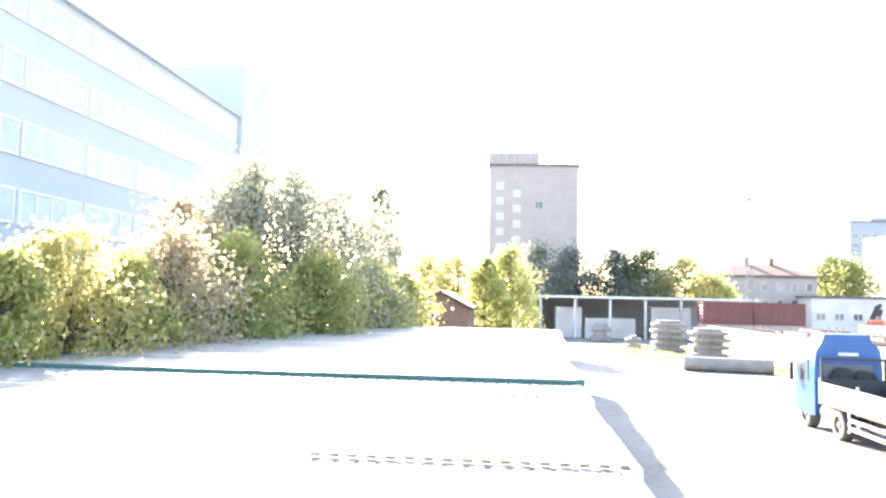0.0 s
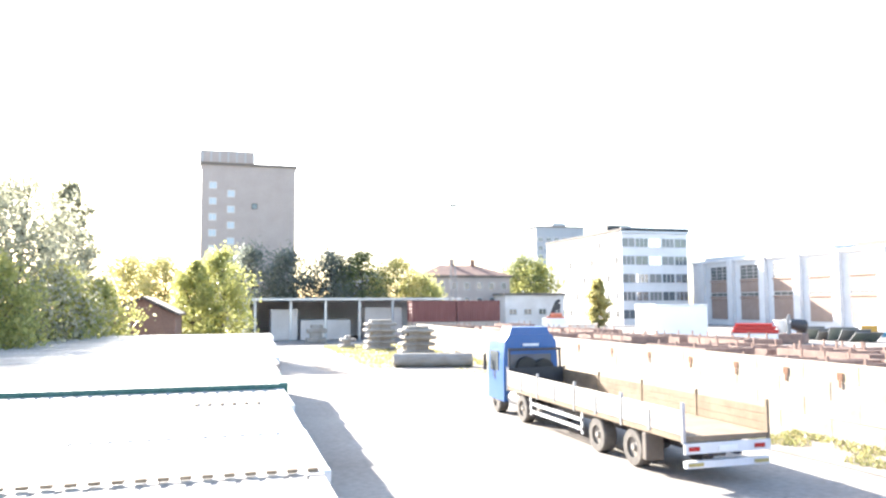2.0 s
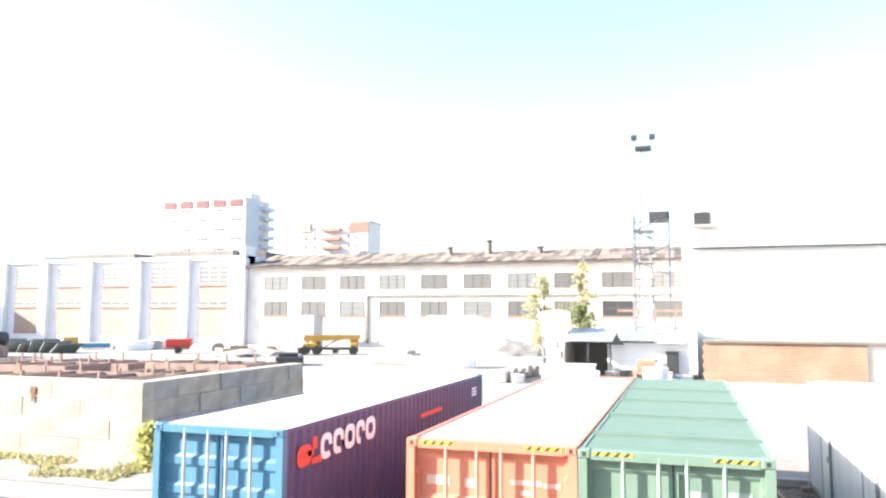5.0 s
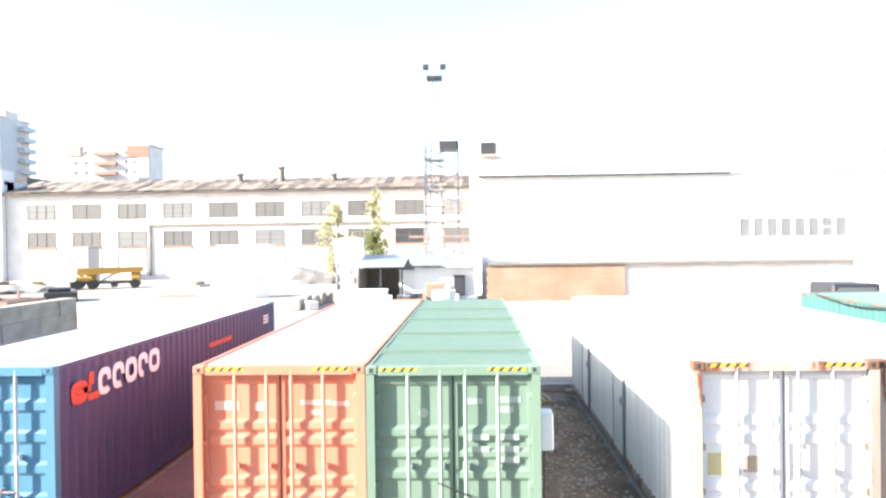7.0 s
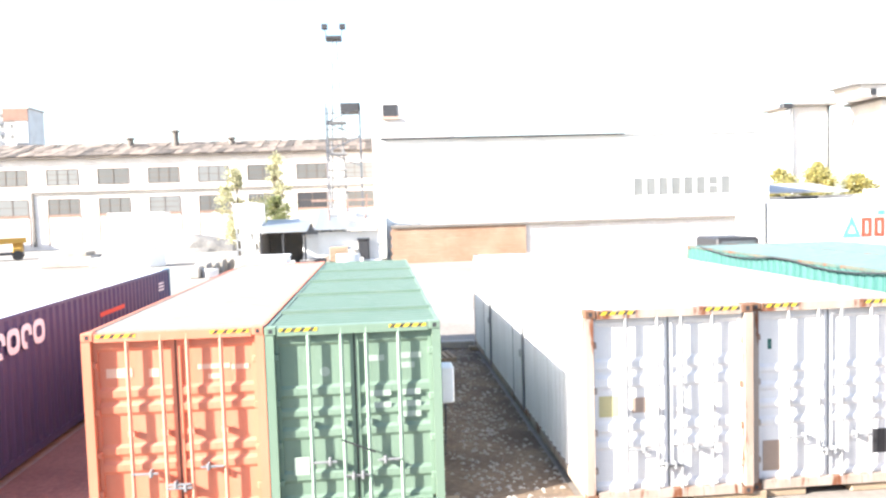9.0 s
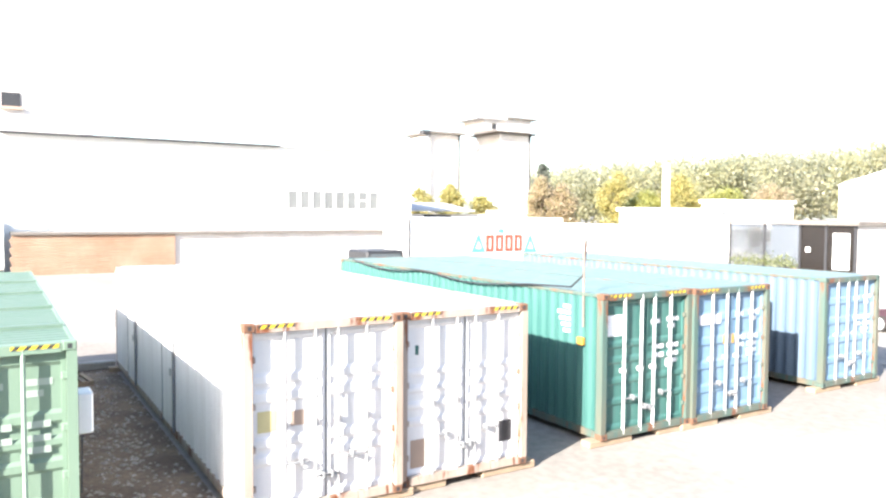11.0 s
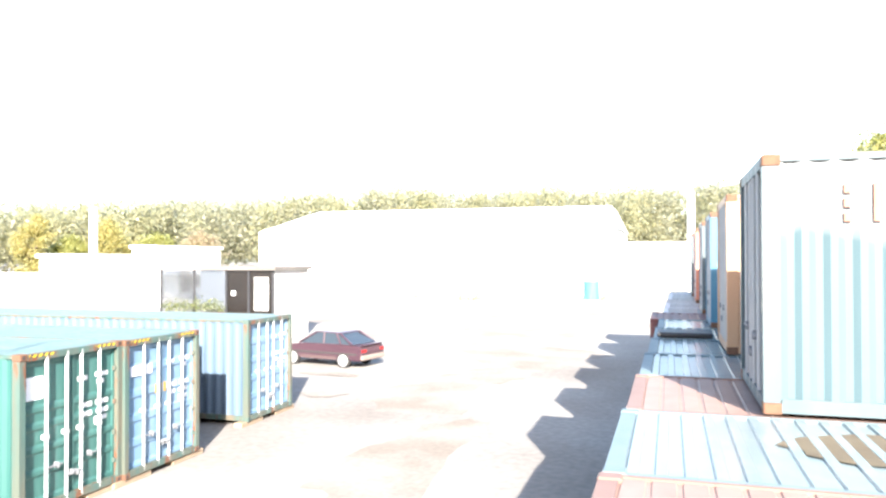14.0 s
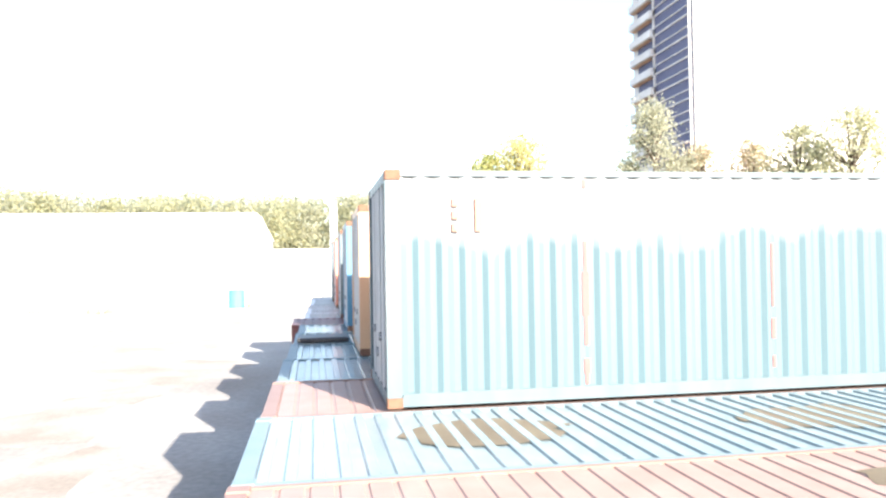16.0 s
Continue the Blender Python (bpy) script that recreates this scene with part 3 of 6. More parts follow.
              pose(-0.98, y, 2.937, 0, 0, 180), L40, 2.605, M[key] if k else M["chalked"], M[key], M[key], M["chalk_frame"] if key == "skyblue" else None, group="stacked containers", seed=200 + k, pitch=0.2575, cast_mat=M["casting"])

# ---- ground ----
bm = bmesh.new()
v = [bm.verts.new(p) for p in ((-900, -900, 0), (900, -900, 0), (900, 900, 0), (-900, 900, 0))]
bm.faces.new(v)
structure("ground", bm, M["ground"], "pale dusty asphalt yard with dirt patches", "ground")


# ---- buildings ----
def window(parent, x, y, z, w, h, axis, cols=3, rows=2, mat=None, pane=None, split=False):
    """A window in a wall that faces -x ('x') or -y ('y'); x, y, z: the middle of its sill."""
    fr = bmesh.new()
    t = 0.09
    d = 0.10

    def put(bm, u0, u1, z0, z1, p0, p1):
        if axis == "x":
            box(bm, x + p0, x + p1, y + u0, y + u1, z0, z1)
        else:
            box(bm, x + u0, x + u1, y + p0, y + p1, z0, z1)
    put(fr, -w / 2, w / 2, z, z + t, -0.08, d)
    put(fr, -w / 2, w / 2, z + h - t, z + h, -0.06, d)
    put(fr, -w / 2, -w / 2 + t, z + t, z + h - t, -0.06, d)
    put(fr, w / 2 - t, w / 2, z + t, z + h - t, -0.06, d)
    win = part("window", fr, mat or M["white_wall"], parent)
    bars = [(-w / 2 + k * (w - t) / cols, z + t, z + h - t) for k in range(1, cols)]
    if split:
        for u, z0, z1 in bars:
            bm = bmesh.new()
            put(bm, u, u + t * 0.7, z0, z1, -0.05, d)
            part("mullion", bm, mat or M["white_wall"], win)
        for k in range(1, rows):
            bm = bmesh.new()
            put(bm, -w / 2 + t, w / 2 - t, z + k * h / rows - t * 0.3, z + k * h / rows + t * 0.3, -0.03, d)
            part("glazing_bar", bm, mat or M["white_wall"], win)
    else:
        bm = bmesh.new()
        for u, z0, z1 in bars:
            put(bm, u, u + t, z0, z1, -0.06, d)
        for k in range(1, rows):
            put(bm, -w / 2 + t, w / 2 - t, z + k * h / rows - t / 2, z + k * h / rows + t / 2, -0.05, d)
        if bars or rows > 1:
            tagged(part("glazing_grid", bm, mat or M["white_wall"], win), kind="stuff")
    gl = bmesh.new()
    put(gl, -w / 2 + 0.02, w / 2 - 0.02, z + 0.02, z + h - 0.02, -0.01, 0.03)
    part("pane", gl, pane or M["glass"], win)
    return win


def block_building(name, label, x0, x1, y0, y1, z1, wall, faces, storeys, floor_h, base=0.0, roof=None, first_sill=1.0, win=(1.6, 1.5), category="building", cols=2, rows=1):
    """A slab building; faces: list of ('x' or 'y', number of windows across)."""
    b = thing(name, label, category, pose(0, 0, 0))
    part("wall", boxes((x0, x1, y0, y1, 0, z1)), wall, b)
    part("roof", boxes((x0 - 0.3, x1 + 0.3, y0 - 0.3, y1 + 0.3, z1, z1 + 0.45)), roof or M["roof_dark"], b)
    for axis, n in faces:
        for s in range(storeys):
            z = base + first_sill + s * floor_h
            for k in range(n):
                f = (k + 0.5) / n
                if axis == "y":
                    window(b, x0 + (x1 - x0) * f, y0, z, win[0], win[1], "y", cols, rows)
                else:
                    window(b, x0, y0 + (y1 - y0) * f, z, win[0], win[1], "x", cols, rows)
    return b


# tall office slab beyond the trees: long bands of glass, facing +x
slab = thing("office_building", "long blue-grey office block with ribbon windows", "building", pose(0, 0, 0))
part("wall", boxes((-44, -26, 12, 66, 0, 21.0)), M["panel_blue"], slab)
part("stair_tower", boxes((-40, -25.6, 66, 73, 0, 26)), M["panel_blue"], slab)
part("roof", boxes((-44.3, -25.7, 11.7, 65.98, 21.0, 21.25)), M["panel_blue"], slab)
for s in range(6):
    z = 0.85 + 3.55 * s
    for k in range(9):
        y0 = 12.6 + k * 5.9
        fr = bmesh.new()
        box(fr, -26.0, -25.88, y0, y0 + 5.6, z, z + 0.12)
        box(fr, -26.0, -25.88, y0, y0 + 5.6, z + 1.75, z + 1.87)
        for q in range(5):
            box(fr, -26.0, -25.9, y0 + q * 1.37, y0 + q * 1.37 + 0.1, z + 0.12, z + 1.75)
        wdw = part("window", fr, M["white_metal"], slab)
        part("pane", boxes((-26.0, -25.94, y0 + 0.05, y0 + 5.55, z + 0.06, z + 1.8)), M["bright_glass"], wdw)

# brick tower
tower = block_building("apartment_tower", "pale brick tower block with small windows", -5.4, 11.9, 145, 160, 31.0, M["pale_brick"], [], 0, 3)
part("penthouse", boxes((-5.7, 4.2, 144.6, 155, 31.46, 33.7)), M["pale_brick"], tower)
for k in range(7):
    part("buttress", boxes((-5.4 + k * 1.55, -5.1 + k * 1.55, 144.45, 144.62, 31.5, 33.5)), M["grey_wall"], tower)
for s in range(8):
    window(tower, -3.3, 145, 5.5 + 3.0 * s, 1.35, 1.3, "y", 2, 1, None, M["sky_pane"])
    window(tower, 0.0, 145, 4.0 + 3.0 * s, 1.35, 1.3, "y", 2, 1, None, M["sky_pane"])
window(tower, 4.3, 145, 22.8, 1.1, 1.1, "y", 1, 1, M["dark_steel"])

# long low shed with an open front
shed = thing("warehouse", "long low open shed with a flat grey roof", "shed", pose(0, 0, 0))
part("roof", boxes((0.6, 30, 96, 112, 5.15, 5.45)), M["steel"], shed)
part("wall", boxes((0.6, 30, 111, 111.4, 0, 5.15)), M["grey_wall"], shed)
part("wall", boxes((0.6, 2.4, 97, 111, 0, 5.15)), M["white_wall"], shed)
for k in range(7):
    part("post", boxes((3 + k * 4.4, 3.3 + k * 4.4, 96.6, 96.9, 0, 5.15)), M["steel"], shed)
for x, w, h in ((5.2, 3.4, 4.0), (9.0, 6.5, 2.6), (17.5, 5.0, 4.2)):
    bm = boxes((0, w, 0, 3, 0, h, 0.05))
    ob = tagged(new("storage_cabin", mesh_of("storage_cabin", bm, M["white_wall"])), "white storage cabin under the open shed roof", "cabin")
    ob.location = (x, 99, 0)

# brick garage with gable
gar = thing("brick_garage", "small red brick garage with a pitched roof", "garage", pose(0, 0, 0))
bm = prism(bmesh.new(), [(-7.9, 0), (-3.6, 0), (-3.6, 3.9), (-5.75, 5.0), (-7.9, 3.9)], 56, 64)
part("wall", bm, M["red_brick"], gar)
bm = prism(bmesh.new(), [(-8.2, 3.82), (-8.2, 3.98), (-5.75, 5.22), (-3.3, 3.98), (-3.3, 3.82), (-5.75, 5.04)], 55.7, 64.3)
part("roof", bm, M["roof_slate"], gar)

# white office and its neighbours
wb = block_building("office_building", "white five-storey office building with window bands", 80.4, 96.5, 142, 181, 20.2, M["hall_wall"], [], 0, 3.84)
for s_ in range(5):
    for k in range(5):
        window(wb, 82.0 + 3.2 * k, 142, 1.25 + 3.84 * s_, 3.1, 2.05, "y", 2 + (k + s_) % 2, 1, M["hall_wall"], (M["glass"], M["pale_glass"], M["mirror_glass"])[(k * 2 + s_ * 3 + (s_ > 2)) % 3])
    part("sill", boxes((80.6, 96.3, 141.82, 142, 1.05 + 3.84 * s_, 1.22 + 3.84 * s_)), M["hall_wall"], wb)
    for k in range(10):
        window(wb, 80.4, 144.2 + 3.8 * k, 1.5 + 3.84 * s_, 1.1 if (k + s_) % 3 else 2.0, 1.7, "x", 1, 1, M["hall_wall"], M["dull_glass"])
part("parapet", boxes((80.2, 96.7, 141.7, 142.0, 19.6, 20.9)), M["panel_blue"], wb)
part("roof_house", boxes((82, 88, 151, 160, 20.66, 22.3)), M["dark_steel"], wb)
part("roof_house", boxes((88.6, 90.4, 151, 156, 20.66, 22.0)), M["dark_steel"], wb)
gb2 = block_building("apartment_tower", "distant grey-blue apartment block", 101, 119, 236, 252, 31, M["tower_blue"], [("y", 6)], 8, 3.0, 4, win=(1.8, 1.5))
part("roof_house", boxes((109, 114, 240, 246, 31.46, 33)), M["grey_wall"], gb2)
hs = block_building("house", "old brown three-storey house with a hipped roof", 36, 54, 140, 152, 9.8, M["pale_brick"], [("y", 7), ("x", 4)], 3, 3.0, 0.4, win=(1.2, 1.5), cols=1)
bm = bmesh.new()
a = [bm.verts.new(p) for p in ((35.5, 139.5, 10.26), (54.5, 139.5, 10.26), (54.5, 152.5, 10.26), (35.5, 152.5, 10.26), (41, 146, 12.6), (49, 146, 12.6))]
for f in ((0, 1, 5, 4), (1, 2, 5), (2, 3, 4, 5), (3, 0, 4)):
    bm.faces.new([a[i] for i in f])
part("hipped_roof", bm, M["red_brick"], hs)
for x in (43, 47.5):
    part("chimney", boxes((x, x + 0.9, 145.2, 146, 12.3, 13.8)), M["red_brick"], hs)
block_building("annex", "low white annex beside the old house", 50, 62, 132, 138, 6.2, M["white_wall"], [("y", 4)], 1, 3, 1.5, win=(1.6, 1.2))
far_a = block_building("apartment_tower", "distant pale apartment block", 40, 62, 300, 315, 18, M["grey_wall"], [("y", 8)], 4, 3.0, 4, win=(1.8, 1.5))

# the production hall with pilasters
hall = thing("production_hall", "white industrial hall with pilasters and brick infill", "hall", pose(0, 0, 0))
part("wall", boxes((100.4, 124, 64.2, 146, 0, 13.2)), M["hall_wall"], hall)
part("roof", boxes((99.8, 124, 64.2, 146, 13.2, 13.7)), M["hall_wall"], hall)
part("monitor", boxes((108, 118, 66, 110, 13.7, 15.0)), M["dark_steel"], hall)
PIERS = (66.6, 75.7, 84.9, 94.7, 104.1, 113.3, 122.5, 132.1, 141.8)
for y in PIERS:
    part("pilaster", boxes((99.55, 100.4, y - 0.8, y + 0.8, 0, 13.6)), M["hall_wall"], hall)
for k, (ya, yb) in enumerate(zip(PIERS, PIERS[1:])):
    y, wd = (ya + yb) / 2 - 0.7, abs(yb - ya) - 3.6
    part("brick_panel", boxes((100.28, 100.4, y - wd / 2, y + wd / 2, 6.75, 8.95)), M["hall_brick"], hall, "pale salmon brick infill")
    part("brick_panel", boxes((100.28, 100.4, y - wd / 2, y + wd / 2, 1.2, 5.5)), M["hall_brick"], hall, "pale salmon brick infill")
    for z in (9.1, 5.65):
        part("sill", boxes((100.12, 100.4, y - wd / 2 - 0.3, y + wd / 2 + 0.1, z - 0.06, z + 0.24)), M["brick_pink"], hall, "salmon brick sill")
    window(hall, 100.35, y, 9.36, wd, 2.9, "x", 3, 4, None, M["hall_glass"])
    window(hall, 100.35, y, 5.9, wd, 0.8, "x", 3, 1, None, M["hall_glass"])
part("end_pier", boxes((99.0, 102, 64.2, 65.0, 0, 15.2)), M["hall_wall"], hall)

for y0_, y1_, top_, key in ((123.5, 143, 14.5, "panel_blue"), (106, 119, 14.6, "panel_blue"), (87, 101, 14.7, "roof_dark"), (68, 83, 14.8, "roof_dark")):
    part("roof_light", boxes((101.5, 106, y0_, y1_, 13.7, top_)), M[key], hall, "dark roof light strip")
# the two-storey workshop
ws = thing("workshop_building", "long white two-storey workshop with a ragged slate roof", "building", pose(0, 0, 0))
part("wall", boxes((100, 116, -0.9, 64.1, 0, 11.7)), M["white_wall"], ws)
bm = prism(bmesh.new(), [(99.2, 11.9), (108, 14.2), (116.6, 11.9), (116.6, 11.7), (99.2, 11.7)], -1.0, 64.15)
part("roof", bm, M["roof_slate"], ws)
sheet = mesh_of("roof_sheet", boxes((-1.45, 1.45, -0.54, 0.54, 0, 0.03)), M["sheet_slate"])
rnd = random.Random(31)
for row in range(3):
    for k in range(60):
        f_ = (row + 0.5) / 3
        sh_ = part("roof_sheet", sheet, None, ws)
        sh_.matrix_basis = pose(99.1 + 8.6 * f_ + rnd.uniform(-0.08, 0.08), -0.4 + 1.08 * k + rnd.uniform(-0.06, 0.06), 11.96 + 2.26 * f_ + 0.03 * (k % 2) + rnd.uniform(0, 0.05), rnd.uniform(-2.0, 2.0), -14.6 + rnd.uniform(-1.5, 1.5), rnd.uniform(-1.5, 1.5))
part("cornice", boxes((99.7, 100, -0.9, 44, 7.22, 7.5)), M["roof_dark"], ws)
part("downpipe", boxes((99.75, 100, 43.8, 44.1, 0.5, 7.21)), M["roof_dark"], ws)
for k in range(10):
    y = 59.2 - k * 6.35
    for z in (8.3, 4.5):
        window(ws, 100, y, z, 4.0, 2.1, "x", 3 if (k + int(z)) % 3 else 2, 3 if (k + int(z)) % 2 else 2, M["brown_frame"], M["dark_steel"] if k == 8 and z < 5 else (M["work_glass"], M["hall_glass"], M["pale_glass"])[(k * 2 + int(z)) % 3], True)
        if z < 5:
            part("sill", boxes((99.85, 100, y - 2.1, y + 2.1, z - 0.2, z - 0.02)), M["brick_pink"], ws, "salmon brick sill")
            for u in (-2.1, 1.98):
                part("jamb", boxes((99.94, 100, y + u, y + u + 0.12, 0.6, z - 0.21)), M["brick_pink"], ws, "salmon brick edge")
for y, h in ((33, 1.1), (27, 2.0), (19.5, 0.9)):
    bm = cyl(bmesh.new(), (105, y, 12.8), (105, y, 13.4 + h), 0.45, 0.4)
    cyl(bm, (105, y, 13.4 + h), (105, y, 13.7 + h), 0.8, 0.3)
    part("roof_vent", bm, M["roof_dark"], ws)

# big white hangar and what stands before it
hg = thing("hangar", "large white sheet-metal hangar with a ribbon window", "hangar", pose(0, 0, 0))
part("wall", boxes((60, 84, -33, -0.8, 0, 9.7)), M["white_metal"], hg)
part("roof", boxes((59.8, 84.2, -33.2, -0.6, 9.7, 9.84)), M["grey_wall"], hg)
# thin dark line along part of the eaves
part("gutter", boxes((59.55, 59.79, -20.5, -0.6, 9.66, 9.8)), M["dark_steel"], hg, "dark strip along the eaves")
part("annex", boxes((56.5, 60, -29, -5.5, 0, 2.7)), M["white_wall"], hg)
part("canopy", boxes((56.15, 60, -29.4, -1.2, 2.71, 2.86)), M["roof_dark"], hg)
for k in range(8):
    window(hg, 60, -21.75 - k * 1.07, 4.55, 0.98, 1.65, "x", 1, 2 if k == 6 else 1, M["white_metal"], M["ribbon_glass"])
for k in range(13):
    part("plank", boxes((56.3 + 0.02 * (k % 2), 56.5, -11.5, -1.2 + 0.06 * (k % 3), 0.01 + 0.206 * k, 0.2 + 0.206 * k)), M["timber"], hg, "weathered orange timber board")
pent = thing("stair_tower", "white tower with a dark opening near its top", "tower", pose(0, 0, 0))
part("wall", boxes((92, 100, -10, 0.2, 0, 17.8)), M["white_wall"], pent)
part("opening", boxes((91.9, 92, -3.0, -1.2, 15.3, 16.8)), M["dark_steel"], pent)
part("sill", boxes((91.6, 92, -3.2, -1.0, 15.0, 15.3)), M["brick_pale"], pent)


def lattice_mast(x, y, h, w, label, thin=1.0):
    mst = thing("lighting_mast", label, "mast", pose(x, y, 0))
    for sx in (-1, 1):
        for sy in (-1, 1):
            part("leg", cyl(bmesh.new(), (sx * w, sy * w, 0), (sx * w * 0.25, sy * w * 0.25, h), 0.09 * thin, 0.06 * thin, 6), M["mid_steel"], mst)
    bm = bmesh.new()
    n = 9
    for k in range(n):
        f0, f1 = k / n, (k + 1) / n
        w0, w1 = w * (1 - 0.75 * f0), w * (1 - 0.75 * f1)
        for s in (-1, 1):
            cyl(bm, (-w0, s * w0, h * f0), (w1, s * w1, h * f1), 0.045 * thin, n=5)
            cyl(bm, (s * w0, -w0, h * f0), (s * w1, w1, h * f1), 0.045 * thin, n=5)
            cyl(bm, (-w0, s * w0, h * f0), (w0, s * w0, h * f0), 0.04 * thin, n=5)
            cyl(bm, (s * w0, -w0, h * f0), (s * w0, w0, h * f0), 0.04 * thin, n=5)
    part("bracing", bm, M["mid_steel"], mst)
    part("platform", boxes((-0.9 * thin, 0.9 * thin, -0.9 * thin, 0.9 * thin, h, h + 0.35 * thin, 0.03)), M["dark_steel"], mst)
    for sy in (-thin, thin):
        part("floodlight", boxes((-0.3 * thin, 0.2 * thin, sy - 0.35 * thin, sy + 0.35 * thin, h + 1.2 * thin, h + 1.8 * thin, 0.05)), M["dark_steel"], mst)
        part("bracket", cyl(bmesh.new(), (0, sy * 0.8, h + 0.35 * thin), (0, sy, h + 1.3 * thin), 0.05 * thin, n=6), M["dark_steel"], mst)
    return mst


lattice_mast(86, 4.1, 23.3, 1.0, "tall steel lattice lighting mast with floodlights")
fr = thing("steel_tower", "open steel stair tower with a dark top", "tower", pose(85, 3.3, 0))
for sx in (-1.7, 1.6):
    for sy in (-1.9, 1.8):
        part("post", boxes((sx, sx + 0.16, sy, sy + 0.16, 0, 15.9)), M["post_steel"], fr)
part("top_frame", boxes((-1.7, 1.76, -1.9, 0.2, 15.0, 15.9)), M["dark_steel"], fr)
for k in range(4):
    part("brace", cyl(bmesh.new(), (-1.62, -1.8 + 3.7 * (k % 2), 9.0 + 1.6 * k), (-1.62, 1.9 - 3.7 * (k % 2), 10.6 + 1.6 * k), 0.07, n=6), M["post_steel"], fr)
for k in range(8):
    part("landing", boxes((-1.6, 1.6, -0.3, 1.8, 1.6 + 1.75 * k, 1.72 + 1.75 * k)), M["mid_steel"], fr)
    part("rail", boxes((-1.68, -1.6, -0.3, 1.8, 2.5 + 1.75 * k, 2.58 + 1.75 * k)), M["dark_steel"], fr)
lattice_mast(26.5, 88, 16.7, 0.45, "distant thin steel lighting mast with lamps", 0.5)

# apartment towers over the roofs
blk = block_building("apartment_tower", "white high-rise with a red top band", 195, 209, 126.8, 156.8, 40, M["white_wall"], [], 0, 3.0, roof=M["white_wall"])
for s_ in range(12):
    for k in range(5):
        window(blk, 195, 129.8 + 6.0 * k, 3.2 + 3.0 * s_, 4.2 if (k + s_) % 3 else 3.0, 0.9, "x", 3, 1, M["white_wall"], (M["dull_glass"], M["work_glass"])[(k * 3 + s_) % 2])
for k in range(5):
    part("top_panel", boxes((194.8, 195, 127.8 + k * 6.0, 132.2 + k * 6.0, 37.6, 39.6)), M["top_red"], blk, "dark red top panel")
part("side_wall", boxes((196, 203, 126.66, 126.8, 0, 39.6)), M["panel_blue"], blk)
for s_ in range(13):
    part("balcony", boxes((203.2, 208.6, 124.6, 126.8, 1.2 + 3.0 * s_, 2.5 + 3.0 * s_)), M["panel_blue"], blk, "blue-grey corner balcony")
part("roof_house", boxes((198, 204, 126.9, 140, 40.46, 42.2)), M["white_wall"], blk)
part("low_wing", boxes((195, 207, 157.1, 170, 0, 29.6)), M["white_wall"], blk)
for k in range(3):
    part("roof_vent", boxes((197, 199, 158.6 + 2.6 * k, 160.2 + 2.6 * k, 29.6, 32.0 - 0.9 * (k == 2))), M["grey_wall"], blk)
rd = block_building("apartment_tower", "distant pink and white apartment tower", 222, 232, 97.6, 122.8, 35, M["white_wall"], [], 0, 3.0, roof=M["pale_brick"])
for s_ in range(11):
    part("balcony", boxes((220.6, 222, 107.4, 114.2, 2.2 + 3.0 * s_, 3.3 + 3.0 * s_)), M["brick_pink"], rd, "salmon brick balcony")
    for y_ in (117.2, 120.4):
        window(rd, 222, y_, 2.4 + 3.0 * s_, 1.3, 1.4, "x", 1, 1, M["brick_pale"], M["pale_glass"])
    for y_ in (99.4, 102.2, 104.8):
        window(rd, 222, y_, 2.4 + 3.0 * s_, 1.2, 1.4, "x", 1, 1, M["white_wall"], M["work_glass"])
part("corner_bay", boxes((221.3, 222, 97.6, 100.9, 0, 31.4)), M["grey_wall"], rd)
part("top_band", boxes((221.6, 222, 97.6, 104.4, 31.6, 35)), M["red_brick"], rd)
part("top_band", boxes((221.6, 222, 118.8, 122.8, 32.2, 35)), M["brick_pale"], rd)

# low white sheds before the woods
for ya_, yb_, top_ in ((-88.0, -72.0, 5.2), (-104.0, -88.3, 6.5)):
    block_building("low_shed", "long low white shed before the woods", 69, 73, ya_, yb_, top_ - 0.45, M["white_metal"], [], 0, 3.0, roof=M["white_metal"])

# silo buildings
for az0, az1, d, top, peak in ((-29.9, -32.9, 120, 16.9, 0), (-35.0, -38.5, 122, 17.0, 3.0)):
    y0, y1 = d * math.sin(radians(az1)), d * math.sin(radians(az0))
    x0 = d * math.cos(radians((az0 + az1) / 2))
    sl = thing("silo_building", "white silo tower with an overhanging roof", "silo", pose(0, 0, 0))
    part("wall", boxes((x0, x0 + 7, y0, y1, 0, top)), M["white_wall"], sl)
    part("roof", boxes((x0 - 0.8, x0 + 7.8, y0 - 0.8, y1 + 0.8, top, top + 0.35)), M["roof_dark"], sl)
    part("drain_pipe", cyl(bmesh.new(), (x0 - 0.15, y0 + 0.1, 3), (x0 - 0.15, y0 + 0.1, top), 0.18), M["dark_steel"], sl)
    if peak:
        bm = bmesh.new()
        c = [bm.verts.new(p) for p in ((x0 + 0.5, y0 + 0.5, top + 0.36), (x0 + 6, y0 + 0.5, top + 0.36), (x0 + 6, y1 + 2, top + 0.36), (x0 + 0.5, y1 + 2, top + 0.36), (x0 + 3, (y0 + y1) / 2 + 1, top + peak))]
        for f in ((0, 1, 4), (1, 2, 4), (2, 3, 4), (3, 0, 4)):
            bm.faces.new([c[i] for i in f])
        part("peaked_roof", bm, M["white_metal"], sl)

head = thing("silo_house", "white house with a dark stepped roof on the silo", "silo", pose(0, 0, 0))
part("wall", boxes((96.5, 102.5, -75.2, -66.0, 17.36, 19.3)), M["white_wall"], head)
part("roof", boxes((95.9, 103.2, -76.2, -70.1, 19.3, 19.6)), M["roof_dark"], head)
part("roof", boxes((95.9, 103.2, -70.0, -64.4, 19.0, 19.3)), M["grey_wall"], head)
part("hatch", boxes((96.4, 96.5, -68.2, -67.4, 17.5, 18.4)), M["dark_steel"], head)
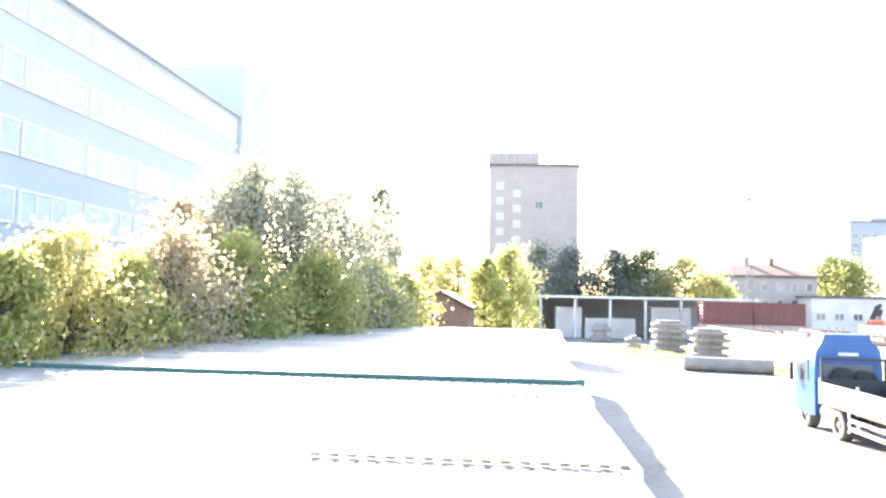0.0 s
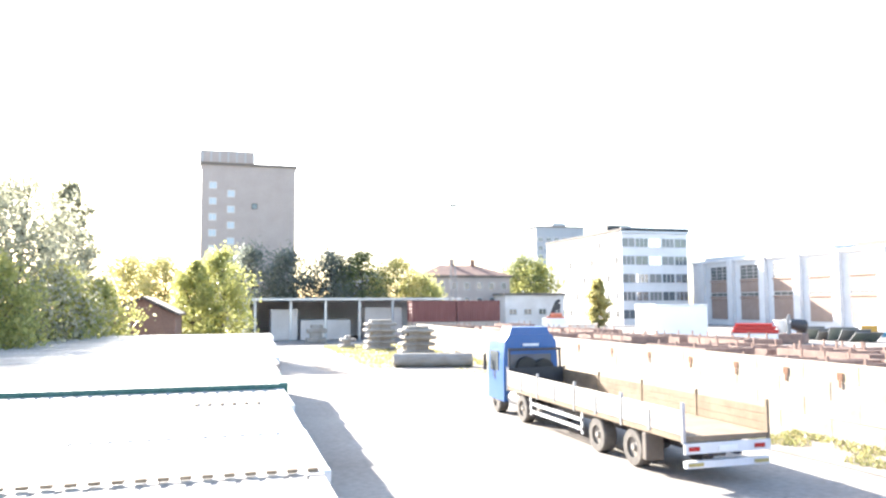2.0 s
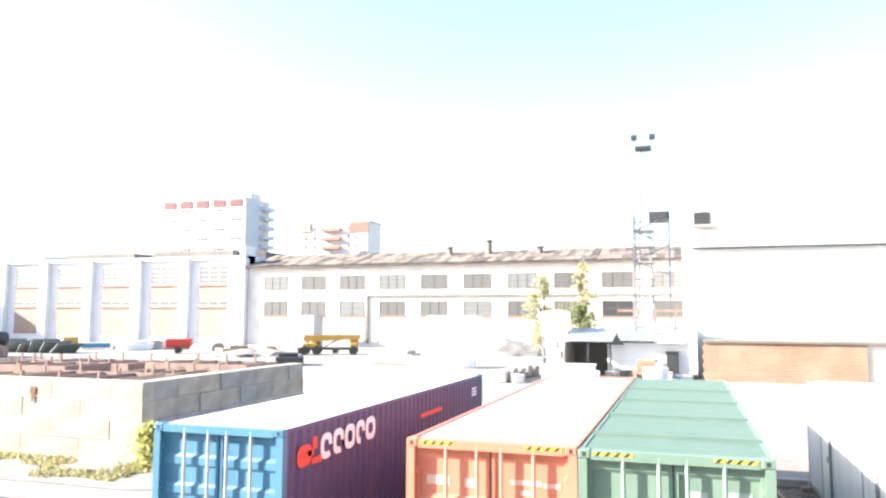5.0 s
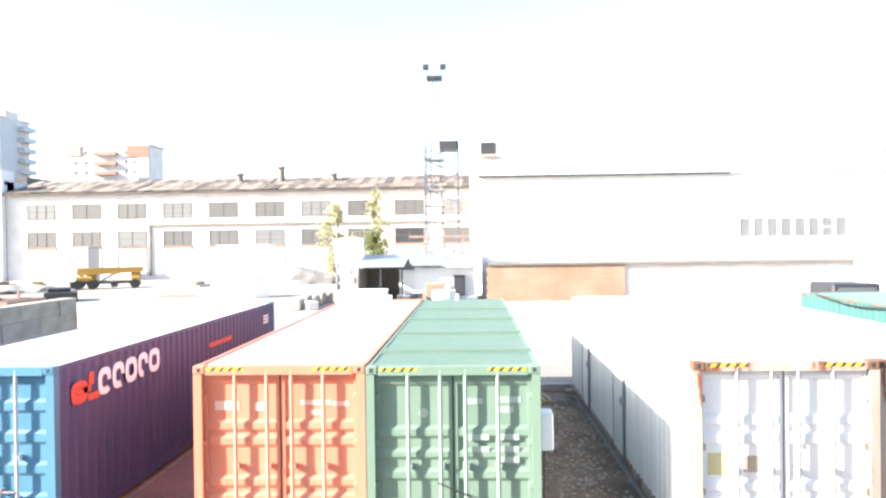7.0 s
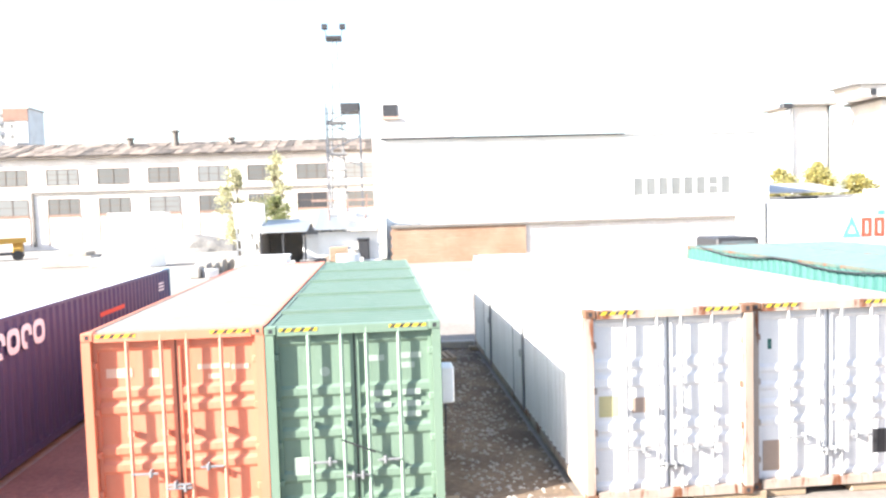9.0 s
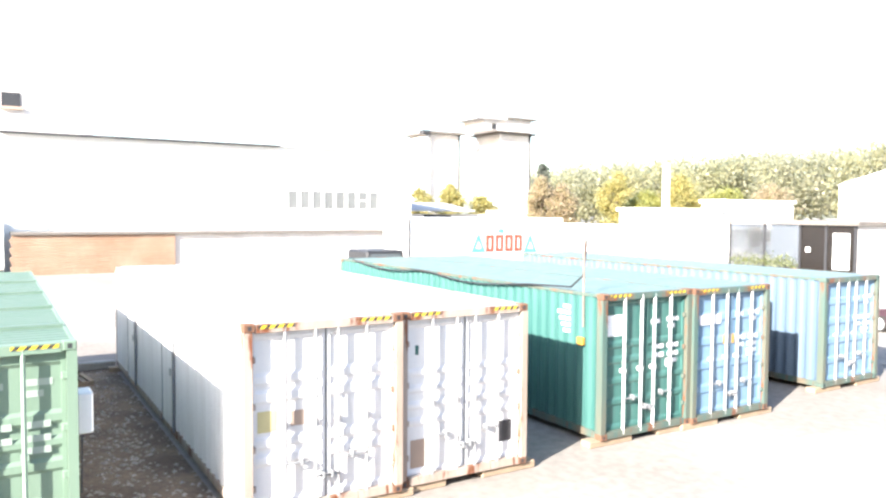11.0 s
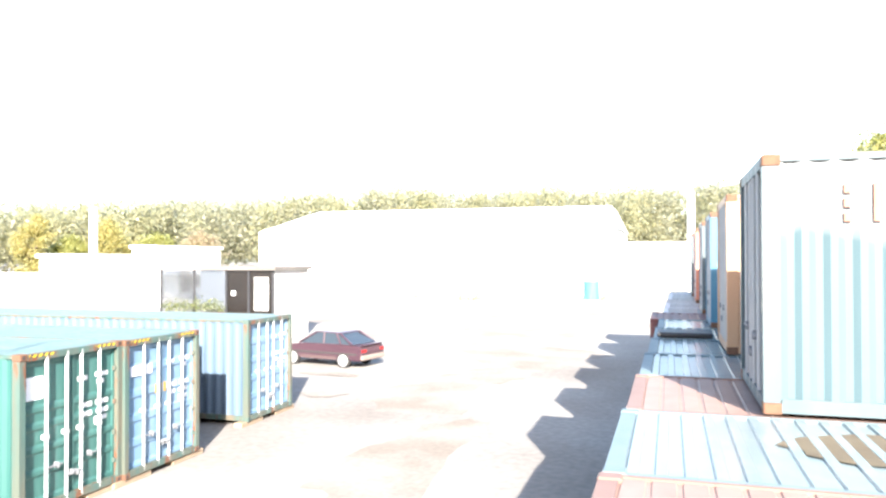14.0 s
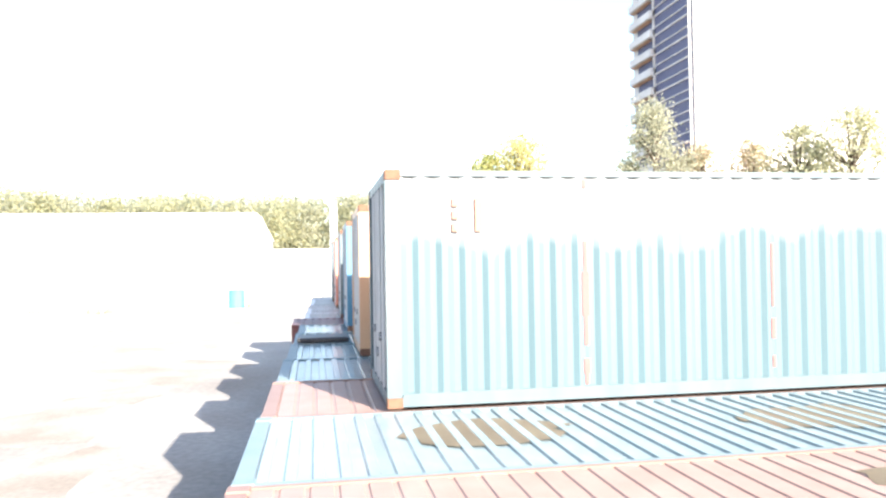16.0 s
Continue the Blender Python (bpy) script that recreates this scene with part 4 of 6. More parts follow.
pipe_ = thing("elevator_pipe", "weathered grain pipe with a bent head beside the silo", "pipe", pose(102, -59, 0))
part("pipe", cyl(bmesh.new(), (0, 0, 0), (0, 0, 16.6), 0.28, n=10), M["mid_steel"], pipe_)
part("head", boxes((-0.5, 0.5, -0.3, 1.2, 16.6, 17.3, 0.1)), M["dark_steel"], pipe_)
low = thing("shed", "low pale shed with a dark open front beyond the hangar", "shed", pose(0, 0, 0))
part("wall", boxes((70.5, 76, -50.9, -38.5, 0, 4.2)), M["white_wall"], low)
part("roof", prism(bmesh.new(), [(69.6, 4.5), (76.4, 5.4), (76.4, 5.55), (69.6, 4.65)], -46.5, -38.0), M["grey_wall"], low)
part("opening", boxes((70.38, 70.5, -43.8, -40.4, 2.0, 4.15)), M["dark_steel"], low)
part("panel", boxes((70.3, 70.5, -50.5, -48.6, 3.0, 4.7)), M["panel_blue"], low, "pale blue sheet panel")

# second hangar with hipped roof
h2 = thing("hangar", "long white hangar with a rounded hipped roof", "hangar", pose(0, 0, 0))
part("wall", boxes((5.8, 53.6, -112, -90, 0, 8.1)), M["white_metal"], h2)
bm = bmesh.new()
a = [bm.verts.new(p) for p in ((5.6, -89.8, 8.1), (53.8, -89.8, 8.1), (53.8, -112.2, 8.1), (5.6, -112.2, 8.1), (6.9, -96, 11.2), (47.5, -96, 11.2), (47.5, -106, 11.2), (6.9, -106, 11.2))]
for f in ((0, 1, 5, 4), (1, 2, 6, 5), (2, 3, 7, 6), (3, 0, 4, 7), (4, 5, 6, 7)):
    bm.faces.new([a[i] for i in f])
part("roof", bm, M["white_metal"], h2)
# dark strip added for the shadow line along a wall top
structure("wall_canopy", boxes((59.5, 70.2, -78.6, -78.0, 1.85, 2.05)), M["dark_steel"], "dark narrow strip drawn as a wall-top shadow before the woods", "canopy")
# low walls between
for x0, x1, y0, z1 in ((33, 60, -78, 3.4), (40, 75, -60, 3.2)):
    structure("wall_low", boxes((x0, x1, y0, y0 + 0.5, 0, z1)), M["white_wall"], "long low white wall", "wall")

for az_, d, top, r in ((-47.9, 110, 11.5, 0.55), (-91.6, 100, 13.0, 0.5)):
    x, y = polar(az_, d)
    tagged(new("chimney_pole", mesh_of("chimney_pole", cyl(bmesh.new(), (x, y, 0), (x, y, top), r, r * 0.9, 16), M["white_metal"])), "tall white metal chimney pipe", "chimney")

# balcony tower
t2 = thing("apartment_tower", "tall white tower block with stacked balconies", "building", pose(-1.1, 0, 0))
part("wall", boxes((-90, -52, -116, -96, 0, 52)), M["white_wall"], t2)
part("balcony_wall", boxes((-52, -51.8, -113.8, -96.6, 2, 50)), M["indigo"], t2)
for y_ in (-107.9, -96.9):
    part("trim", boxes((-51.8, -51.5, y_, y_ + 0.3, 2, 50)), M["white_wall"], t2)
for k in range(16):
    z = 3.2 + 3.0 * k
    part("balcony", boxes((-51.8, -50.9, -115.4, -107.6, z, z + 1.15, 0.03)), M["white_wall"], t2)
    part("ledge", boxes((-51.8, -51.55, -107.5, -96.6, z, z + 0.18)), M["white_wall"], t2)
    part("ledge", boxes((-51.8, -51.6, -107.5, -96.6, z + 1.35, z + 1.47)), M["white_wall"], t2)
    part("soffit", boxes((-51.79, -51.0, -115.0, -108.6, z + 2.7, z + 2.8)), M["tan"], t2, "tan balcony soffit")
    for q in range(3):
        w_ = boxes((-60 - q * 8.5 - 1.2, -60 - q * 8.5, -96, -95.92, z + 0.9, z + 2.3))
        part("window", w_, M["glass"], t2)

# ---- block wall with rusty formwork inside ----
def yard_wall():
    wall = thing("block_wall", "wall of large weathered concrete blocks", "wall", pose(0, 0, 0), kind="structure")
    rnd = random.Random(5)
    full = mesh_of("concrete_block", boxes((0.004, 2.396, 0, 0.58, 0.002, 0.608, 0.010)), M["block"])
    half = mesh_of("concrete_block", boxes((0.004, 1.196, 0, 0.58, 0.002, 0.608, 0.010)), M["block"])

    def course(place, n, c):
        s = 0.0
        if c % 2:
            place(half, 0.0, c)
            s = 1.2
        for k in range(n - c % 2):
            place(full, s + 2.4 * k, c)
        if c % 2:
            place(half, s + 2.4 * (n - 1), c)

    def along_y(me, s, c):
        ob = part("concrete_block", me, None, wall)
        ob.matrix_basis = pose(20.08 + rnd.uniform(-0.012, 0.012), 16.15 + s, c * 0.61, 0, 0, 90 + rnd.uniform(-0.2, 0.2))

    def along_x(me, s, c):
        ob = part("concrete_block", me, None, wall)
        ob.matrix_basis = pose(20.1 + s, 16.15 + rnd.uniform(-0.05, 0.05), c * 0.61, 0, 0, rnd.uniform(-0.7, 0.7))
    for c in range(4):
        course(along_y, 26, c)
        course(along_x, 4, c)
    hole = mesh_of("lifting_hole", boxes((0, 0.02, -0.13, 0.13, -0.02, 0.24, 0.008), (-0.004, 0.0, -0.06, 0.05, -0.26, -0.02)), M["casting"])
    for k in range(9):
        ob = part("lifting_hole", hole, None, wall)
        ob.location = (19.47, 20.5 + 2.35 * k * (1 + 0.06 * k), 1.95)
    return wall


yard_wall()
structure("fill", boxes((20.1, 31, 16.8, 78, 0, 1.75)), M["dirt"], "brown earth fill behind the block wall", "ground")
rnd = random.Random(11)


def formwork(w, l, h, m):
    """A rusty casting form: tray and cross ribs."""
    f = thing("steel_formwork", "rusty steel casting form lying in the pen", "formwork", m, "casting forms")
    part("tray", boxes((0, w, 0, 0.12, 0, h), (0, w, l - 0.12, l, 0, h), (0, 0.12, 0.12, l - 0.12, 0, h), (w - 0.12, w, 0.12, l - 0.12, 0, h), (0.12, w - 0.12, 0.12, l - 0.12, 0, h * 0.5)), M["rusty"], f)
    for k in range(1, 8):
        part("rib", boxes((0.12, w - 0.12, k * l / 8 - 0.05, k * l / 8 + 0.05, h * 0.5, h * (0.75 + 0.25 * (k % 2)))), M["rusty"], f)
    for k in range(3):
        part("peg", boxes((w - 0.2, w - 0.12, l * (0.2 + 0.3 * k), l * (0.2 + 0.3 * k) + 0.08, h, h + 0.32)), M["rusty"], f)
        part("peg", boxes((0.12, 0.2, l * (0.2 + 0.3 * k), l * (0.2 + 0.3 * k) + 0.08, h, h + 0.22)), M["rusty"], f)
    return f


for i in range(3):
    for k in range(10):
        if rnd.random() < 0.1:
            continue
        w_, l_, h_ = ((3.0, 5.6, 0.62), (3.2, 4.2, 0.5), (2.6, 5.0, 0.72))[(i + k) % 3]
        formwork(w_, l_, h_, pose(20.5 + i * 3.4 + rnd.uniform(-0.1, 0.1), 17.6 + k * 5.9 + rnd.uniform(-0.2, 0.2), 1.75, 0, 0, rnd.uniform(-1.5, 1.5)))


# ---- truck ----
def wheel(parent, x, y, r, w, side):
    bm = bmesh.new()
    prof = [(0.55 * r, -w / 2), (0.93 * r, -w / 2), (r, -w / 2 + 0.05), (r, w / 2 - 0.05), (0.93 * r, w / 2), (0.55 * r, w / 2)]
    n = 24
    rings = [[bm.verts.new((px, pr * math.cos(2 * math.pi * k / n), pr * math.sin(2 * math.pi * k / n))) for pr, px in prof] for k in range(n)]
    for k in range(n):
        a, b = rings[k], rings[(k + 1) % n]
        for j in range(len(prof)):
            bm.faces.new((a[j], a[(j + 1) % 6], b[(j + 1) % 6], b[j]))
    wh = part("tyre", bm, M["tyre"], parent)
    wh.location = (x, y, r)
    rim = cyl(bmesh.new(), (-w * 0.3, 0, 0), (w * 0.3, 0, 0), r * 0.56, n=20)
    cyl(rim, (side * w * 0.3, 0, 0), (side * (w * 0.3 + 0.08), 0, 0), r * 0.22, r * 0.16, 12)
    part("rim", rim, M["concrete"], wh)
    return wh


truck = thing("flatbed_truck", "blue-cab semi truck with an empty drop-side flatbed trailer", "truck", pose(10.85, 18.1, 0))
# local: x 0..2.5, y 0 (tail) .. 13.2 (nose)
bm = bmesh.new()
prism(bm, [(0.05, 0.55), (2.45, 0.55), (2.45, 2.3), (2.38, 3.0), (2.2, 3.25), (0.3, 3.25), (0.12, 3.0), (0.05, 2.3)], 11.0, 12.9)
cab = part("cab", bm, M["cab_blue"], truck)
part("rear_window", boxes((0.35, 2.15, 10.97, 11.0, 1.55, 2.45)), M["glass"], cab)
part("side_window", boxes((0.03, 0.05, 11.6, 12.6, 1.75, 2.55)), M["glass"], cab)
part("wind_deflector", prism(bmesh.new(), [(0.35, 3.25), (2.15, 3.25), (2.05, 3.55), (0.45, 3.55)], 11.1, 12.2), M["cab_blue"], cab)
part("mirror", boxes((-0.25, -0.12, 12.6, 12.75, 1.7, 2.4, 0.02)), M["dark_steel"], cab)
part("lettering", boxes((0.9, 1.6, 10.98, 10.997, 2.78, 2.88)), M["logo_white"], cab, "white lettering shown as a plain bar")
part("headboard", boxes((0.1, 2.4, 10.55, 10.62, 1.25, 1.35), (0.1, 0.18, 10.55, 10.62, 1.25, 2.7), (2.32, 2.4, 10.55, 10.62, 1.25, 2.7), (0.1, 2.4, 10.54, 10.63, 2.62, 2.72)), M["dark_steel"], truck)
wh = bmesh.new()
part("spare_wheel", cyl(wh, (1.0, 10.75, 1.9), (1.0, 10.95, 1.9), 0.45, n=20), M["rubber"], truck)
part("spare_wheel", cyl(bmesh.new(), (1.75, 10.75, 1.8), (1.75, 10.95, 1.8), 0.45, n=20), M["rubber"], truck)
part("chassis", boxes((0.75, 0.9, -1.5, 12.4, 0.7, 1.079), (1.6, 1.75, -1.5, 12.4, 0.7, 1.079), (0.7, 1.8, 2.0, 2.2, 0.6, 0.95), (0.7, 1.8, 8, 8.2, 0.6, 0.95)), M["dark_steel"], truck)
part("bed", boxes((0, 2.5, -1.6, 10.5, 1.08, 1.22)), M["bed_wood"], truck, "worn plywood trailer floor")
for x0, x1 in ((0.0, 0.04), (2.46, 2.5)):
    for k in range(4):
        side = part("drop_side", boxes((x0 + 0.012, x1 - 0.012, -1.54 + k * 3.01, 1.44 + k * 3.01, 1.23, 1.85)), M["bed_wood"], truck, "hinged wooden drop side")
        for q in range(3):
            part("plank", boxes((x0, x1, -1.54 + k * 3.01, 1.44 + k * 3.01, 1.235 + 0.208 * q, 1.43 + 0.208 * q, 0.006)), M["bed_wood"] if x0 > 1 else M["dust_white"], side)
        part("hinge", boxes((x0 - 0.018 if x0 < 1 else x1, x0 if x0 < 1 else x1 + 0.018, -0.1 + k * 3.01, 0.0 + k * 3.01, 1.15, 1.7)), M["mid_steel"], side)
for k in range(5):
    for x in (-0.02, 2.44):
        part("post", boxes((x, x + 0.08, -1.62 + k * 3.01, -1.55 + k * 3.01, 1.05, 1.98 if k else 2.05)), M["bed_wood"] if x > 1 else M["steel"], truck)
part("headboard_panel", boxes((0.05, 2.45, 10.46, 10.5, 1.23, 1.95)), M["dark_steel"], truck)
part("bumper", boxes((0.05, 2.45, -1.65, -1.5, 0.45, 0.62), (0.0, 2.5, -1.66, -1.601, 0.8, 1.06)), M["white"], truck)
for x in (0.1, 2.0):
    part("tail_light", boxes((x, x + 0.32, -1.685, -1.661, 0.87, 0.98, 0.01)), M["tail"], truck)
    part("warning_board", boxes((x, x + 0.42, -1.675, -1.651, 0.5, 0.58)), M["pale_yellow"], truck)
part("number_plate", boxes((0.95, 1.5, -1.685, -1.661, 0.86, 0.98)), M["logo_white"], truck)
part("side_guard", boxes((0.02, 0.06, 3.9, 8.2, 0.5, 0.6), (0.02, 0.06, 3.9, 8.2, 0.78, 0.88), (0.02, 0.06, 3.9, 4.0, 0.4, 1.08), (0.02, 0.06, 8.1, 8.2, 0.4, 1.08)), M["white"], truck)
part("side_guard", boxes((2.44, 2.48, 3.9, 8.2, 0.5, 0.6), (2.44, 2.48, 3.9, 8.2, 0.78, 0.88)), M["white"], truck)
for x in (0.0, 1.95):
    part("mudguard", boxes((x, x + 0.55, 0.12, 0.34, 0.30, 1.05, 0.03)), M["dusty_flap"], truck, "dusty mud flap")
part("fuel_tank", cyl(bmesh.new(), (0.45, 9.7, 0.75), (0.45, 10.9, 0.75), 0.3, n=16), M["steel"], truck)
for y in (0.95, 3.05, 9.1, 12.0):
    wheel(truck, 0.27, y, 0.52, 0.42, -1)
    wheel(truck, 2.23, y, 0.52, 0.42, 1)


# ---- car ----
def saloon(m, mat, label):
    car = thing("saloon_car", label, "car", m)
    # local: nose at -x, length 4.4 along x, width 1.7 along y
    body = [(-2.2, 0.30), (2.15, 0.30), (2.22, 0.62), (2.15, 0.92), (1.35, 0.97), (-0.75, 0.95), (-2.05, 0.78), (-2.22, 0.55)]
    bm = prism(bmesh.new(), body, -0.84, 0.84)
    bmesh.ops.bevel(bm, geom=list(bm.edges), offset=0.05, segments=2, affect="EDGES")
    b = part("body", bm, mat, car)
    top = [(1.78, 0.97), (0.98, 1.38), (-0.15, 1.40), (-1.05, 0.94)]
    bm = prism(bmesh.new(), top, -0.68, 0.68)
    for v_ in bm.verts:
        if v_.co.z < 1:
            v_.co.y *= 1.2
    part("cabin_glass", bm, M["car_glass"], car)
    part("boot_lip", boxes((2.02, 2.2, -0.7, 0.7, 0.93, 0.99, 0.015)), mat, car)
    part("roof_panel", prism(bmesh.new(), [(1.02, 1.38), (0.90, 1.43), (-0.1, 1.45), (-0.24, 1.40)], -0.67, 0.67), mat, car)
    for s in (-1, 1):
        for (xa, za), (xb, zb) in (((1.72, 0.96), (1.0, 1.41)), ((1.15, 0.95), (0.82, 1.41)), ((0.25, 0.95), (0.2, 1.42)), ((-1.05, 0.95), (-0.2, 1.42))):
            part("pillar", cyl(bmesh.new(), (xa, s * 0.825, za), (xb, s * 0.685, zb), 0.045, n=6), mat, car)
        part("sill_panel", boxes((-1.0, 0.9, s * 0.84 - 0.012, s * 0.84 + 0.012, 0.31, 0.45)), M["car_dust"], car, "dusty maroon lower body, lightened for reflected sun")
        part("trim_strip", boxes((-1.9, 1.95, s * 0.845 - 0.012, s * 0.845 + 0.012, 0.55, 0.61)), M["rubber"], car)
        part("tail_light", boxes((2.16, 2.232, s * 0.66 - 0.13, s * 0.66 + 0.13, 0.68, 0.78)), M["tail"], car)
        part("headlight", boxes((-2.235, -2.15, s * 0.58 - 0.2, s * 0.58 + 0.2, 0.56, 0.68)), M["glass"], car)
        for x in (-1.38, 1.28):
            bm = cyl(bmesh.new(), (x, s * 0.70, 0.31), (x, s * 0.86, 0.31), 0.31, n=20)
            ty = part("tyre", bm, M["rubber"], car)
            part("rim", cyl(bmesh.new(), (x, s * 0.80, 0.31), (x, s * 0.875, 0.31), 0.235, n=16), M["rod"], ty)
    # bumpers coloured pale for the sun that hits the rear
    part("bumper", boxes((2.1, 2.26, -0.82, 0.82, 0.35, 0.55, 0.03)), M["sunlit_bumper"], car)
    part("bumper", boxes((-2.27, -2.1, -0.82, 0.82, 0.32, 0.5, 0.03)), M["sunlit_bumper"], car)
    return car


saloon(pose(13.9, -29.3, 0, 0, 0, 180 - 12), M["burgundy"], "dusty burgundy saloon car parked in the yard")
xx, yy = 134.1, -128.7
saloon(pose(xx, yy, 0.0, 0, 0, 210), M["plum"], "distant dark car on the access road")


# ---- trees ----
def leaf_cloud(name, centres, n_each, size, mat, seed, flat=0.8):
    """Many small leaf quads round the given clump centres (x, y, z, radius)."""
    rng = np.random.default_rng(seed)
    vs, fs = [], []
    for (cx, cy, cz, r) in centres:
        p = rng.normal(size=(n_each, 3)) * (r * 0.58)
        p[:, 2] *= flat
        p += (cx, cy, cz)
        u = rng.normal(size=(n_each, 3))
        u /= np.linalg.norm(u, axis=1)[:, None]
        w = np.cross(u, rng.normal(size=(n_each, 3)))
        w /= np.linalg.norm(w, axis=1)[:, None]
        s = size * rng.uniform(0.6, 1.3, n_each)[:, None]
        q = np.stack([p - u * s * 0.5, p + w * s * 0.35, p + u * s * 0.6, p - w * s * 0.35], 1)
        vs.append(q.reshape(-1, 3))
    vs = np.concatenate(vs)
    me = bpy.data.meshes.new(name)
    me.from_pydata(vs.tolist(), [], np.arange(len(vs)).reshape(-1, 4).tolist())
    me.materials.append(mat)
    return me


LEAF = {
    "yellow": leafy("yellow_leaves", [(0.50, 0.44, 0.18), (0.58, 0.51, 0.22), (0.38, 0.38, 0.16), (0.53, 0.45, 0.21)]),
    "red": leafy("reddish_leaves", [(0.50, 0.39, 0.27), (0.40, 0.36, 0.21), (0.54, 0.42, 0.31), (0.33, 0.32, 0.18)]),
    "green": leafy("green_leaves", [(0.13, 0.16, 0.07), (0.19, 0.22, 0.09), (0.24, 0.25, 0.11), (0.15, 0.17, 0.08)]),
    "grey": leafy("silvery_leaves", [(0.30, 0.31, 0.22), (0.42, 0.41, 0.29), (0.48, 0.46, 0.33), (0.25, 0.26, 0.19)]),
    "dark": leafy("dark_leaves", [(0.14, 0.16, 0.145), (0.18, 0.20, 0.165), (0.21, 0.225, 0.17)]),
    "lime": leafy("yellow_green_leaves", [(0.36, 0.37, 0.13), (0.48, 0.46, 0.17), (0.27, 0.30, 0.11)]),
    # leaf colours paled to carry the haze of distance
    "haze": leafy("hazed_leaves", [(0.40, 0.395, 0.25), (0.47, 0.44, 0.27), (0.31, 0.33, 0.215), (0.50, 0.46, 0.28)]),
}


def tree(x, y, h, r, kind, label, seed, low=0.25, leaf=0.22, clumps=26, each=130, narrow=1.0, base=0.0):
    rng = random.Random(seed)
    t = thing("tree", label, "tree", pose(x, y, base))
    bm = bmesh.new()
    rad = 0.022 * h
    pts = [Vector((0, 0, 0))]
    for k in range(1, 6):
        pts.append(Vector((rng.uniform(-0.12, 0.12) * k * 0.5, rng.uniform(-0.12, 0.12) * k * 0.5, h * 0.85 * k / 5)))
    for k in range(5):
        cyl(bm, pts[k], pts[k + 1], rad * (1 - k / 5.5), rad * (1 - (k + 1) / 5.5), 8, False)
    centres = []
    for k in range(clumps):
        f = low + (1 - low) * (k + 0.5) / clumps
        prof = math.sin(math.pi * min(1, 0.22 + 0.78 * (f - low) / (1 - low))) ** 0.6
        a = rng.uniform(0, 2 * math.pi)
        q = r * prof * narrow * rng.uniform(0.35, 0.95)
        c = Vector((q * math.cos(a), q * math.sin(a), h * f * 0.94))
        centres.append((c.x, c.y, c.z, r * rng.uniform(0.26, 0.46) * (0.6 + 0.4 * prof)))
        start = pts[max(1, min(4, int(f * 5)))]
        cyl(bm, start, c, rad * 0.3, rad * 0.08, 5, False)
    part("trunk", bm, M["bark"], t)
    part("crown", leaf_cloud("crown", centres, each, leaf, LEAF[kind], seed), None, t)
    return t


# behind the row, along the office block
for k, (az_, d, h, r, kind, lab) in enumerate((
        (126.5, 19, 5.6, 1.5, "lime", "small yellow-green tree beside the containers"),
        (122.5, 21, 6.3, 2.1, "yellow", "bright yellow autumn maple beside the containers"),
        (119.0, 23, 5.8, 2.0, "lime", "yellow-green shrubby tree beside the containers"),
        (116.0, 25, 6.8, 2.4, "red", "reddish autumn tree beside the containers"),
        (115.0, 31, 8.6, 2.6, "red", "tall thin reddish tree behind the row"),
        (111.5, 29, 7.0, 2.6, "lime", "yellow-green tree leaning over the containers"),
        (110.2, 36, 11.2, 4.2, "grey", "large silvery-leaved tree with dense crown"),
        (106.8, 38, 11.4, 4.6, "grey", "large silvery-leaved tree with dense crown"),
        (103.6, 42, 11.4, 4.4, "grey", "large silvery-leaved tree with dense crown"),
        (105.0, 33, 6.5, 2.4, "lime", "yellow-green shrubby tree at the row"),
        (101.2, 40, 6.6, 2.3, "lime", "yellow-green shrubby tree at the row"),
        (100.6, 50, 12.6, 1.8, "grey", "slender birch with a pointed crown"),
        (98.6, 47, 6.0, 2.0, "lime", "low yellow-green bush behind the row"),
        (97.0, 105, 11.5, 5.0, "yellow", "yellow tree in the far distance"),
        (94.4, 100, 11.0, 5.0, "yellow", "yellow tree in the far distance"),
        (92.3, 66, 8.6, 2.4, "lime", "yellow-green bushy tree by the yard"),
        (90.4, 68, 9.8, 2.7, "lime", "yellow-green bushy tree by the yard"),
        (88.4, 125, 14.5, 6.5, "dark", "dark green tree behind the shed"),
        (85.4, 124, 13.8, 6.8, "dark", "dark green tree behind the shed"),
        (82.6, 122, 13.6, 6.5, "dark", "dark green tree behind the shed"),
        (80.2, 122, 13.6, 6.0, "green", "green tree behind the shed"),
        (77.6, 126, 12.6, 6.5, "yellow", "yellow tree behind the shed"),
        (76.0, 128, 9.5, 4.0, "lime", "yellow-green tree behind the shed"),
        (68.0, 170, 15.5, 7.0, "green", "green tree beside the white office"),
        (66.9, 168, 14.0, 6.0, "lime", "green tree beside the white office"),
        (62.3, 136, 9.4, 1.9, "yellow", "thin pale yellow-green tree before the white office"),
        (-29.5, 95, 7.5, 2.2, "yellow", "yellow autumn tree near the silo"),
        (-31.8, 98, 8.4, 2.0, "yellow", "yellow autumn tree near the silo"),
        (-34.3, 100, 6.6, 2.2, "yellow", "yellow autumn tree near the silo"),
        (-38.8, 120, 10.5, 2.8, "red", "reddish autumn tree near the silo"),
        (-40.3, 118, 9.0, 2.6, "red", "reddish autumn tree near the silo"),
        (-38.9, 150, 14.8, 1.9, "dark", "dark conifer behind the silo"),
        (-44.3, 125, 11.5, 3.0, "yellow", "slender yellow tree before the woods"),
        (-49.0, 128, 11.0, 3.5, "yellow", "slender yellow tree before the woods"),
